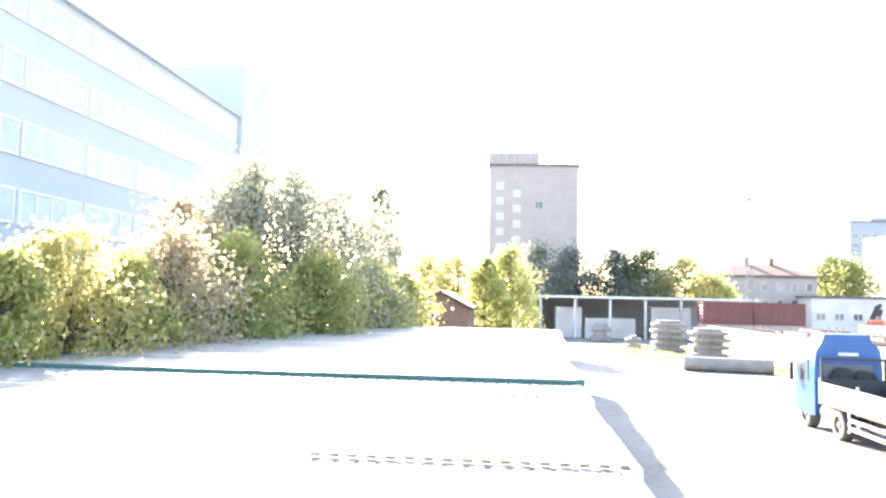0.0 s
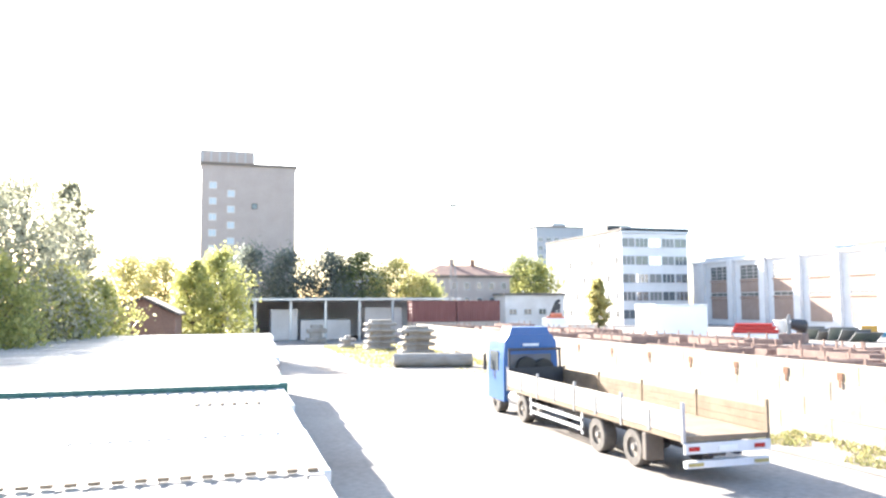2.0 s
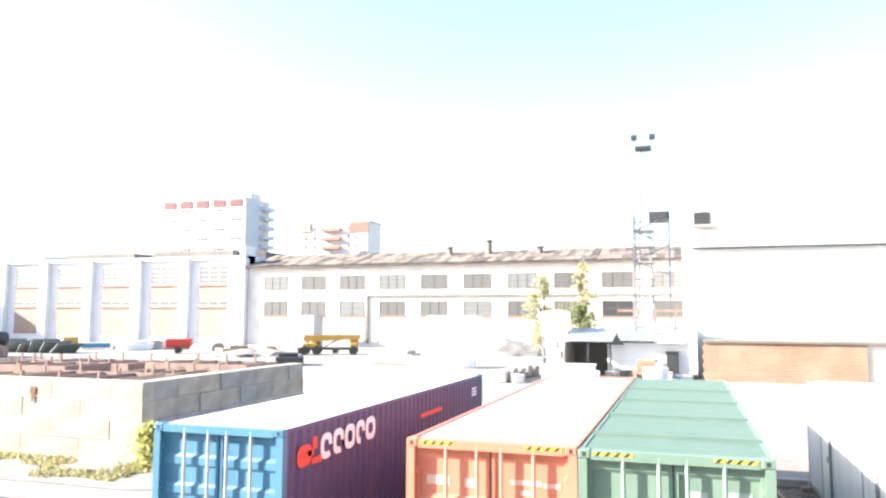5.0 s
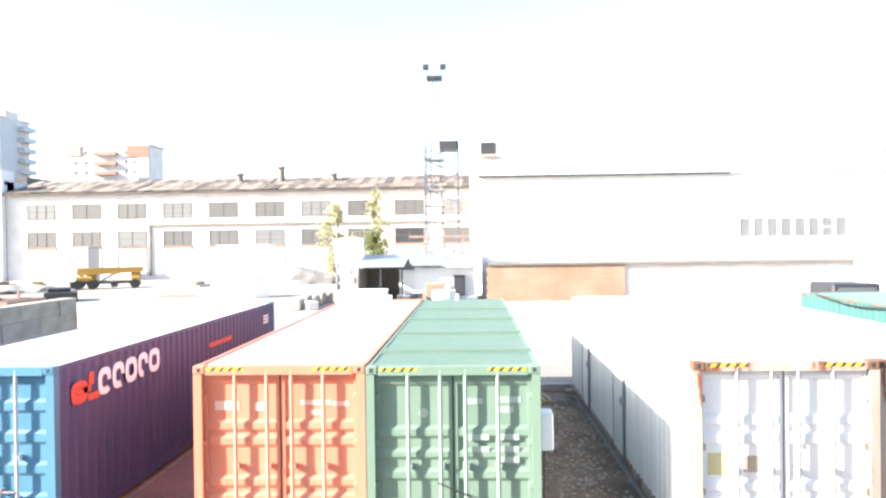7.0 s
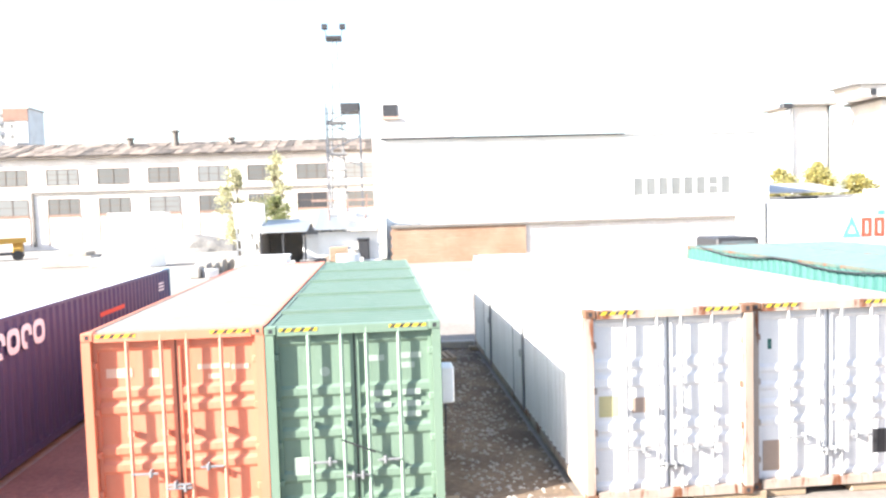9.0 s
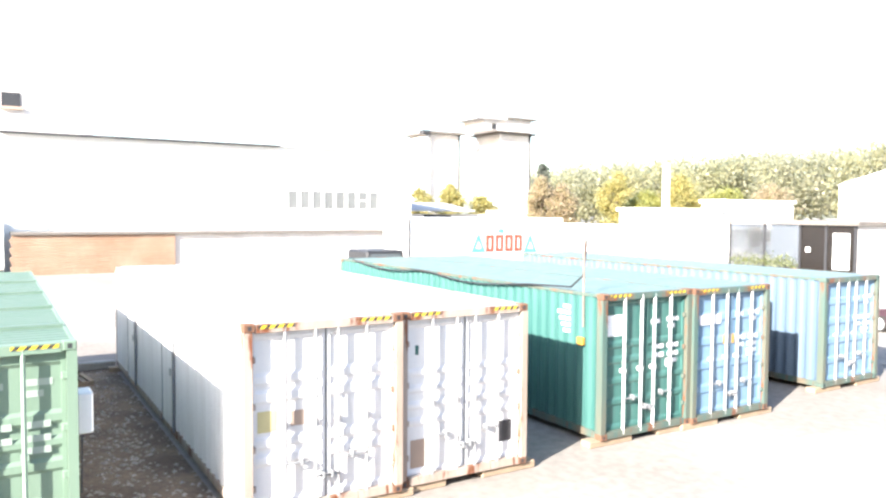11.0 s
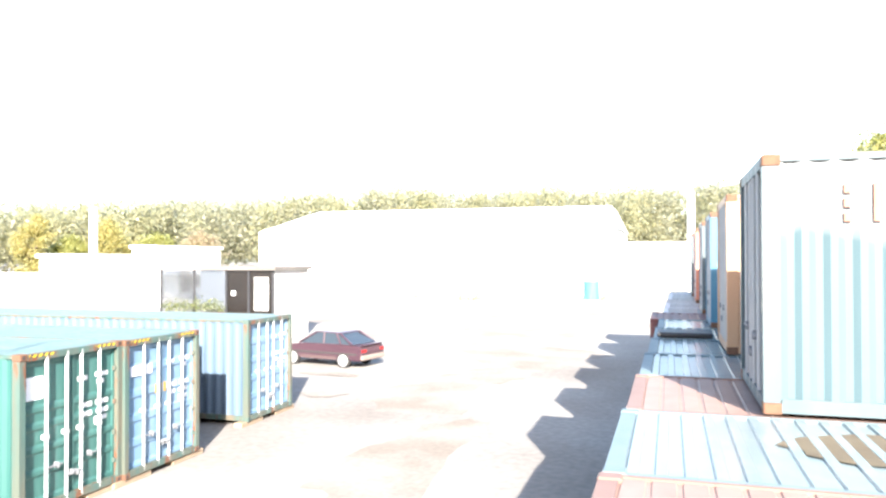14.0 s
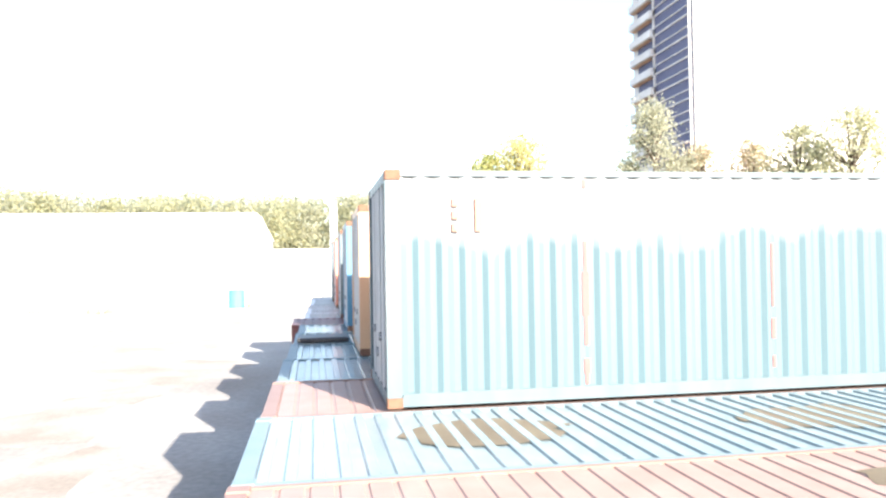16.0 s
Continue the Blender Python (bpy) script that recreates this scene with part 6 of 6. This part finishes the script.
zb = 2.24 - 0.12
ring(sea, -1, 0.72, zb - 0.02, 0.50, 0.36, 0.13, M["logo_red"])
part("sign_shape", boxes((0.62, 1.06, -W2 - 0.004, -W2 + 0.004, zb - 0.06, zb + 0.04)), M["logo_red"], sea, "red sign shape")
part("sign_shape", boxes((1.0, 1.16, -W2 - 0.004, -W2 + 0.004, zb + 0.041, zb + 0.24)), M["logo_red"], sea, "red sign shape")
part("sign_shape", boxes((0.98, 1.34, -W2 - 0.004, -W2 + 0.004, zb - 0.21, zb - 0.10)), M["logo_red"], sea, "red sign shape")
for k, (w_, gap) in enumerate(((0.40, 2), (0.40, 3), (0.42, 0), (0.38, 4), (0.44, 0))):
    ring(sea, -1, 1.52 + k * 0.485, zb + 0.02 + 0.01 * k, w_ + 0.03, 0.45, 0.115, M["logo_white"], gap)
side_mark(sea, -1, 6.5, 8.1, 1.98, 2.08, M["logo_red"], "red bar")
for k in range(3):
    side_mark(sea, -1, 11.0, 11.5, 2.05 + 0.09 * k, 2.1 + 0.09 * k, M["logo_white"], "white marking bar")

# stencilled bars and plates on the doors
for ob, cols in ((green, "faded_green"), (teal_a, "logo_white"), (blue_a, "logo_white"), (blue_b, "logo_white")):
    for y0, y1, z in ((-0.42, -0.18, 2.12), (-0.95, -0.62, 2.14), (-0.85, -0.66, 2.0), (-0.92, -0.6, 1.62), (-0.92, -0.62, 1.45), (-0.92, -0.6, 1.3), (-0.5, -0.2, 1.62), (-0.5, -0.25, 1.45)):
        mark(ob, 0.093, y0, y1, z, z + 0.085, M[cols], "worn white marking bars")
part("round_label", cyl(bmesh.new(), (0.119, 0.42, 2.0), (0.123, 0.42, 2.0), 0.07, n=16), M["faded_green"], green)
mark(green, 0.093, 0.68, 0.90, 0.54, 0.80, M["faded_green"], "white square label", "label_plate")
mark(orange, 0.093, 0.6, 0.95, 2.05, 2.18, M["faded_orange"], "faded white marking")
mark(orange, 0.093, 0.24, 0.38, 2.04, 2.16, M["faded_orange"], "faded white marking")
mark(teal_a, 0.093, 0.62, 0.98, 1.95, 2.35, M["logo_white"], "faded white patch")
mark(blue_a, 0.093, 0.3, 0.95, 2.0, 2.2, M["logo_white"], "faded white patch")
mark(blue_a, 0.093, -0.15, 0.2, 1.55, 1.75, M["yellow"], "yellow sticker", "sticker")
mark(white_a, 0.093, 0.72, 1.0, 1.2, 1.5, M["faded_yellow"], "faded yellow square sticker", "sticker")
mark(white_a, 0.093, 0.32, 0.52, 1.24, 1.46, M["faded_brown"], "brown square sticker", "sticker")
for k in range(5):
    mark(white_a, 0.093, -0.24, -0.18, 1.22 + 0.12 * k, 1.29 + 0.12 * k, M["grey_wall"], "faded grey marking bar")
mark(white_b, 0.093, 0.72, 0.98, 0.25, 0.70, M["faded_brown"], "rust-brown weathered patch", "patch")
mark(white_b, 0.093, -0.98, -0.66, 0.42, 0.78, M["dark_steel"], "dark square sticker", "sticker")
mark(white_b, 0.093, 0.84, 0.90, 2.05, 2.2, M["teal"], "teal paint smear", "smear")

# side doors cut into the white container
for x in (4.6, 8.95):
    fr_ = part("side_door", boxes((x, x + 0.95, W2 - 0.01, W2 + 0.02, 0.16, 1.83)), M["white"], white_a, "white steel side door")
    for xa, xb in ((x - 0.07, x), (x + 0.95, x + 0.99)):
        part("door_jamb", boxes((xa, xb, W2 - 0.01, W2 + 0.03, 0.1, 1.85)), M["mid_steel"], fr_)
    part("padlock", boxes((x + 0.08, x + 0.2, W2 + 0.02, W2 + 0.05, 1.15, 1.3, 0.01)), M["steel"], fr_)

# meter box on the green container, with its cable
mb = part("meter_box", boxes((0.25, 0.62, -W2 - 0.2, -W2 - 0.01, 1.42, 1.95, 0.02)), M["white_metal"], green, "pale grey meter box")
part("cable", cyl(bmesh.new(), (0.4, -W2 - 0.06, 0.6), (0.42, -W2 - 0.08, 1.42), 0.012, n=6), M["dark_steel"], mb)
# chain across the green doors
part("chain", cyl(bmesh.new(), (-0.01, 0.22, 1.05), (-0.01, -0.25, 0.85), 0.014, n=6), M["dark_steel"], green)

# cable and rod on the teal container
cu = bpy.data.curves.new("cable", "CURVE")
cu.dimensions = "3D"
cu.bevel_depth = 0.02
sp = cu.splines.new("POLY")
pts_ = [(21.3, -9.72, 2.92)]
for k in range(1, 12):
    f = k / 12
    pts_.append((21.3 - 9.6 * f, -9.74, 2.92 - 0.16 * abs(math.sin(f * math.pi * 2.2))))
pts_ += [(11.3, -9.9, 2.95), (11.0, -9.95, 3.2), (10.86, -9.9, 3.9)]
sp.points.add(len(pts_) - 1)
for p_, q_ in zip(sp.points, pts_):
    p_.co = (*q_, 1)
cu.materials.append(M["dark_steel"])
tagged(new("cable", cu), "black cable draped along the teal container", "cable")
part("rod", cyl(bmesh.new(), (0.56, 1.2, 2.1), (0.56, 1.2, 3.9), 0.018, n=6), M["rusty"], teal_a, "thin rusty steel rod")
part("lock_box", boxes((0.5, 0.66, W2 - 0.02, W2 + 0.06, 1.75, 1.9, 0.01)), M["yellow"], teal_a, "small yellow box")
for k in range(5):
    side_mark(teal_a, 1, 0.92, 1.12 + 0.06 * (k * 7 % 4), 2.42 - 0.12 * k, 2.48 - 0.12 * k, M["logo_white"], "white marking bar")

# faded marks on the stacked blue container
first_stack = [o for o in bpy.data.objects if o.get("group") == "stacked containers"][0]
for k in range(3):
    side_mark(first_stack, -1, 0.74, 0.82, 1.92 + 0.14 * k, 2.02 + 0.14 * k, M["bar_orange"], "faded orange marking bar")
side_mark(first_stack, -1, 1.0, 1.08, 1.92, 2.30, M["bar_orange"], "faded orange marking bar")
for z0_, z1_, w_ in ((0.62, 0.95, 0.05), (0.95, 1.45, 0.085), (1.45, 1.8, 0.045), (0.18, 0.30, 0.04), (0.30, 0.47, 0.07), (2.4, 2.5, 0.05)):
    side_mark(first_stack, -1, 2.27 - w_ / 2, 2.27 + w_ / 2, z0_, z1_, M["streak"], "red paint streak")
for z0_, z1_, w_ in ((0.28, 0.42, 0.035), (0.62, 0.86, 0.05), (1.0, 1.75, 0.03)):
    side_mark(first_stack, -1, 4.60 - w_ / 2, 4.60 + w_ / 2, z0_, z1_, M["streak"], "thin red paint streak")

# wet patches and a board on the blue roof of the row
def roof_patch(x0, x1, y0, y1, z, seed):
    rng = random.Random(seed)
    bm = bmesh.new()
    n = 18
    cx, cy = (x0 + x1) / 2, (y0 + y1) / 2
    vs = [bm.verts.new((cx + (x1 - x0) / 2 * math.cos(2 * math.pi * k / n) * rng.uniform(0.7, 1.1), cy + (y1 - y0) / 2 * math.sin(2 * math.pi * k / n) * rng.uniform(0.7, 1.1), z)) for k in range(n)]
    bm.faces.new(vs)
    tagged(new("puddle", mesh_of("puddle", bm, M["wet"])), "dirty rainwater puddle between roof ribs", "puddle", kind="stuff")


for k, (x0, x1, y0, y1) in enumerate(((-2.7, -1.0, -7.5, -6.3), (-6.2, -4.2, -7.4, -6.2), (-9.4, -7.2, -7.6, -6.4), (-5.6, -4.0, -5.2, -4.4), (-0.9, 0.1, -16.8, -15.9))):
    roof_patch(x0, x1, y0, y1, 0.03 + HC - 0.019, 70 + k)
tagged(new("board", mesh_of("board", boxes((-0.9, 0.15, -16.3, -15.5, 2.93, 3.02, 0.02)), M["dark_steel"])), "dark flat board lying on the row roof", "board")

# joint clips along the near roofs
clip = mesh_of("joint_clip", boxes((0, 0.10, -0.03, 0.03, 0, 0.035)), M["bed_wood"])
for k in range(17):
    ob = tagged(new("joint_clip", clip), "small rusty clip bridging two container roofs", "clip", "joint clips")
    ob.location = (0.82 - 0.19 * k, 7.53, 2.925)
slot = mesh_of("roof_slot", boxes((0, 0.05, -0.25, 0.25, 0, 0.02)), M["bed_wood"])
for k in range(6):
    ob = tagged(new("roof_strip", slot), "short tan strip on the white roof", "strip", "roof strips")
    ob.location = (-0.42 + 0.19 * k, 13.0, 2.925)

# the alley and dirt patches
# ground strips coloured for the shade between containers
structure("alley_ground", boxes((10.6, 22.3, -2.98, -1.02, 0, 0.006)), M["alley"], "brown asphalt strip between containers, darkened for their shade", "ground")
structure("gap_ground", boxes((10.5, 22.9, 3.92, 6.08, 0, 0.006)), M["gap"], "asphalt between two containers, tinted for shade and orange bounce", "ground")
structure("kerb", boxes((22.3, 22.6, -3.0, -0.9, 0, 0.22, 0.02)), M["concrete"], "low concrete kerb closing the alley", "kerb")


def dirt_patch(x, y, w, d, seed, mat="gravel"):
    rng = random.Random(seed)
    bm = bmesh.new()
    n = 28
    ph = [rng.uniform(0, 6.28) for _ in range(4)]
    vs = []
    for k in range(n):
        a = 2 * math.pi * k / n
        r = 1 + 0.18 * math.sin(3 * a + ph[0]) + 0.12 * math.sin(5 * a + ph[1]) + 0.08 * math.sin(9 * a + ph[2])
        vs.append(bm.verts.new((x + w / 2 * r * math.cos(a), y + d / 2 * r * math.sin(a), 0.004 + 0.002 * (seed - 90))))
    bm.faces.new(vs)
    tagged(new("dirt_patch", mesh_of("dirt_patch", bm, M[mat])), "patch of tan dirt on the yard", "dirt", kind="stuff")


for k, (x, y, w, d) in enumerate(((5.6, -15.5, 2.4, 9), (7.5, -24, 3.5, 8), (6.0, -34, 6, 8), (9, -46, 8, 10), (12, -60, 14, 8), (6.5, -28, 2.5, 5), (13.0, 40, 5, 12), (8, 55, 4, 14), (17.5, 22, 3.0, 16), (11, -22.5, 1.6, 1.0), (12.5, -26.5, 2.6, 0.9))):
    dirt_patch(x, y, w, d, 90 + k)
rng_ = np.random.default_rng(77)
n_ = 900
base_ = np.stack([rng_.uniform(10.4, 22.2, n_), -2.0 + rng_.normal(0, 0.5, n_).clip(-0.95, 0.95), np.full(n_, 0.006)], 1)
size_ = rng_.uniform(0.015, 0.06, n_)[:, None]
corner_ = np.array([(-1, -0.7, 0), (1, -0.6, 0), (0.1, 1, 0), (0, 0, 0.7)])
turn_ = rng_.uniform(0, 6.28, n_)
cs_, sn_ = np.cos(turn_)[:, None], np.sin(turn_)[:, None]
pts3 = np.stack([cs_ * corner_[:, 0] - sn_ * corner_[:, 1], sn_ * corner_[:, 0] + cs_ * corner_[:, 1], np.broadcast_to(corner_[:, 2], (n_, 4))], 2) * size_[:, None] + base_[:, None]
me = bpy.data.meshes.new("litter")
me.from_pydata(pts3.reshape(-1, 3).tolist(), [], [[4 * i + a_ for a_ in f] for i in range(n_) for f in ((0, 1, 3), (1, 2, 3), (2, 0, 3))])
me.materials.append(M["concrete"])
tagged(new("litter", me), "small stones and litter strewn along the shaded alley", "litter", kind="stuff")
# planks and a pallet in the alley
pl_ = thing("pallet", "old grey wooden pallet lying in the alley", "pallet", pose(20.3, -1.75, 0.007, 0, 0, 8))
for k in range(6):
    part("slat", boxes((0, 1.1, -0.5 + k * 0.17, -0.4 + k * 0.17, 0.1, 0.125)), M["wood"], pl_)
for k in range(3):
    part("bearer", boxes((0.02 + k * 0.5, 0.1 + k * 0.5, -0.5, 0.45, 0, 0.099)), M["wood"], pl_)
# dark teal machine seen over the white roofs
xx, yy = polar(-26.2, 33)
tk = thing("machine_cab", "dark teal machine cab behind the containers", "machine", pose(xx, yy, 0))
part("body", boxes((-1, 1, -0.9, 0.9, 0, 2.75, 0.08)), M["dark_steel"], tk)
part("window", boxes((-1.03, -0.99, -0.7, 0.7, 2.0, 2.6)), M["glass"], tk)

# thin antenna mast beside the silos
xx, yy = polar(-35.2, 126)
am = thing("antenna_mast", "thin pale antenna mast above the silo roof", "antenna", pose(xx, yy, 0))
part("pole", cyl(bmesh.new(), (0, 0, 0), (0, 0, 31), 0.16, 0.07, 8), M["grey_wall"], am)
for z in (22, 25, 27.5):
    part("crossarm", cyl(bmesh.new(), (0, -1.6, z), (0, 1.6, z), 0.07, n=6), M["grey_wall"], am)
# low buildings and a track between the far hangar and the row's end
structure("wall_far", boxes((-6, 8, -128, -124, 0, 7.2)), M["white_wall"], "long low white building before the woods", "building")
for k, (x0, x1, y, z) in enumerate(((1.0, 5.2, -96, 1.1), (0.2, 4.6, -84, 0.8), (-1.0, 5.0, -104, 1.9))):
    ob = tagged(new("concrete_beam", mesh_of("concrete_beam", boxes((x0, x1, y, y + 1.4, 0, z, 0.05)), M["concrete"])), "low row of concrete slabs by the track", "slab")

for y0_, y1_, z_ in ((-0.72, -0.28, 2.12), (-0.98, -0.74, 2.10), (-0.62, -0.42, 1.98)):
    mark(orange, 0.093, y0_, y1_, z_, z_ + 0.07, M["faded_orange"], "faded white marking bar")


# clutter under and beside the lean-to
def drum(x, y, z, r, h, mat, label):
    bm = cyl(bmesh.new(), (0, 0, 0), (0, 0, h), r, n=18)
    for q in (0.33, 0.66):
        cyl(bm, (0, 0, h * q - 0.03), (0, 0, h * q + 0.03), r * 1.04, n=18)
    ob = tagged(new("drum", mesh_of("drum", bm, M[mat])), label, "drum", "drums by the lean-to")
    ob.location = (x, y, z)


rng = random.Random(21)
for k in range(9):
    az_, d_ = rng.uniform(0.5, 8.5), rng.uniform(49, 53)
    x_, y_ = polar(az_, d_)
    drum(x_, y_, 0, rng.uniform(0.35, 0.6), rng.uniform(0.9, 1.5), ("white_metal", "rusty", "dark_steel", "concrete")[k % 4], ("white plastic drum by the lean-to", "rusty steel drum by the lean-to", "black steel drum by the lean-to", "grey drum by the lean-to")[k % 4])
for k in range(3):
    ob = tagged(new("canopy_post", mesh_of("canopy_post", boxes((0, 0.14, 0, 0.14, 0, 2.7)), M["dark_steel"])), "dark steel post carrying the lean-to roof", "post", "canopy posts")
    ob.location = (54.8, 5.1 + 1.6 * k, 0)
# dark sheets that paint the shade inside the lean-to
structure("shade_wall", boxes((59.6, 59.8, 5.0, 8.5, 0, 3.3), (55.2, 59.6, 8.35, 8.5, 0, 2.6)), M["roof_dark"], "back wall of the lean-to, dark for its shaded interior", "wall")
LITTER = (("white_metal", "white sheet-metal scrap piece by the lean-to"), ("grey_wall", "grey panel scrap by the lean-to"), ("mid_steel", "bent steel scrap by the lean-to"), ("rusty", "rusty scrap piece by the lean-to"), ("white_wall", "pale broken board by the lean-to"))
for k in range(46):
    mat, lab = LITTER[(0, 1, 4, 0, 2, 4, 3, 0)[k % 8]]
    w_, d_, h_ = rng.uniform(0.3, 1.2), rng.uniform(0.2, 0.9), rng.uniform(0.12, 0.7)
    y_ = rng.uniform(0.2, 5.0) if k % 3 else rng.uniform(4, 13)
    ob = tagged(new("scrap_piece", mesh_of("scrap_piece", boxes((-w_ / 2, w_ / 2, -d_ / 2, d_ / 2, 0, h_, 0.04)), M[mat])), lab, "scrap", "scrap by the lean-to")
    ob.matrix_world = pose(rng.uniform(50.5, 56.5), y_, 0, 0, 0, rng.uniform(0, 90))
for k in range(9):
    w_, d_, h_ = rng.uniform(0.4, 1.3), rng.uniform(0.3, 1.0), rng.uniform(0.2, 0.8)
    ob = tagged(new("scrap_piece", mesh_of("scrap_piece", boxes((-w_ / 2, w_ / 2, -d_ / 2, d_ / 2, 0, h_, 0.04)), M[("white_metal", "mid_steel", "white_wall")[k % 3]])), "pale scrap lying on the machine housing", "scrap", "scrap on the housing")
    ob.matrix_world = pose(rng.uniform(57.6, 58.8), 2.5 + 0.33 * k, 2.42, 0, 0, rng.uniform(0, 90))
for k in range(5):
    x_, y_ = 50.4 + 1.6 * k, 12.0 - 0.2 * k
    ob = tagged(new("kerb_stone", mesh_of("kerb_stone", boxes((-0.5, 0.9, -0.35, 0.35, 0, 0.75 + 0.12 * (k % 2), 0.08)), M["concrete"])), "broken concrete kerb stone in the works yard", "kerb stone", "kerb stones")
    ob.location = (x_, y_, 0)
for k, (az_, d_, w_, h_, mat) in enumerate(((21.5, 72, 3.0, 0.9, "concrete"), (19.0, 70, 2.4, 0.7, "white_metal"), (31.0, 92, 1.4, 0.6, "wood"), (33.5, 88, 2.6, 0.8, "wood"), (40.3, 104, 2.6, 0.8, "white_metal"), (35.0, 100, 2.2, 0.7, "concrete"), (49.5, 104, 2.4, 0.9, "white_metal"), (29.5, 70, 2.5, 0.8, "dark_steel"), (16.5, 66, 1.6, 1.4, "white_metal"))):
    x_, y_ = polar(az_, d_)
    bm = boxes((-w_ / 2, w_ / 2, -w_ * 0.7, w_ * 0.7, 0, h_, 0.06), (-w_ * 0.3, w_ * 0.4, -w_ * 0.5, w_ * 0.3, h_, h_ * 1.4, 0.05))
    ob = tagged(new("building_material", mesh_of("building_material", bm, M[mat])), "stack of building material in the works yard", "material stack", "yard stacks")
    ob.matrix_world = pose(x_, y_, 0, 0, 0, 17 * k)
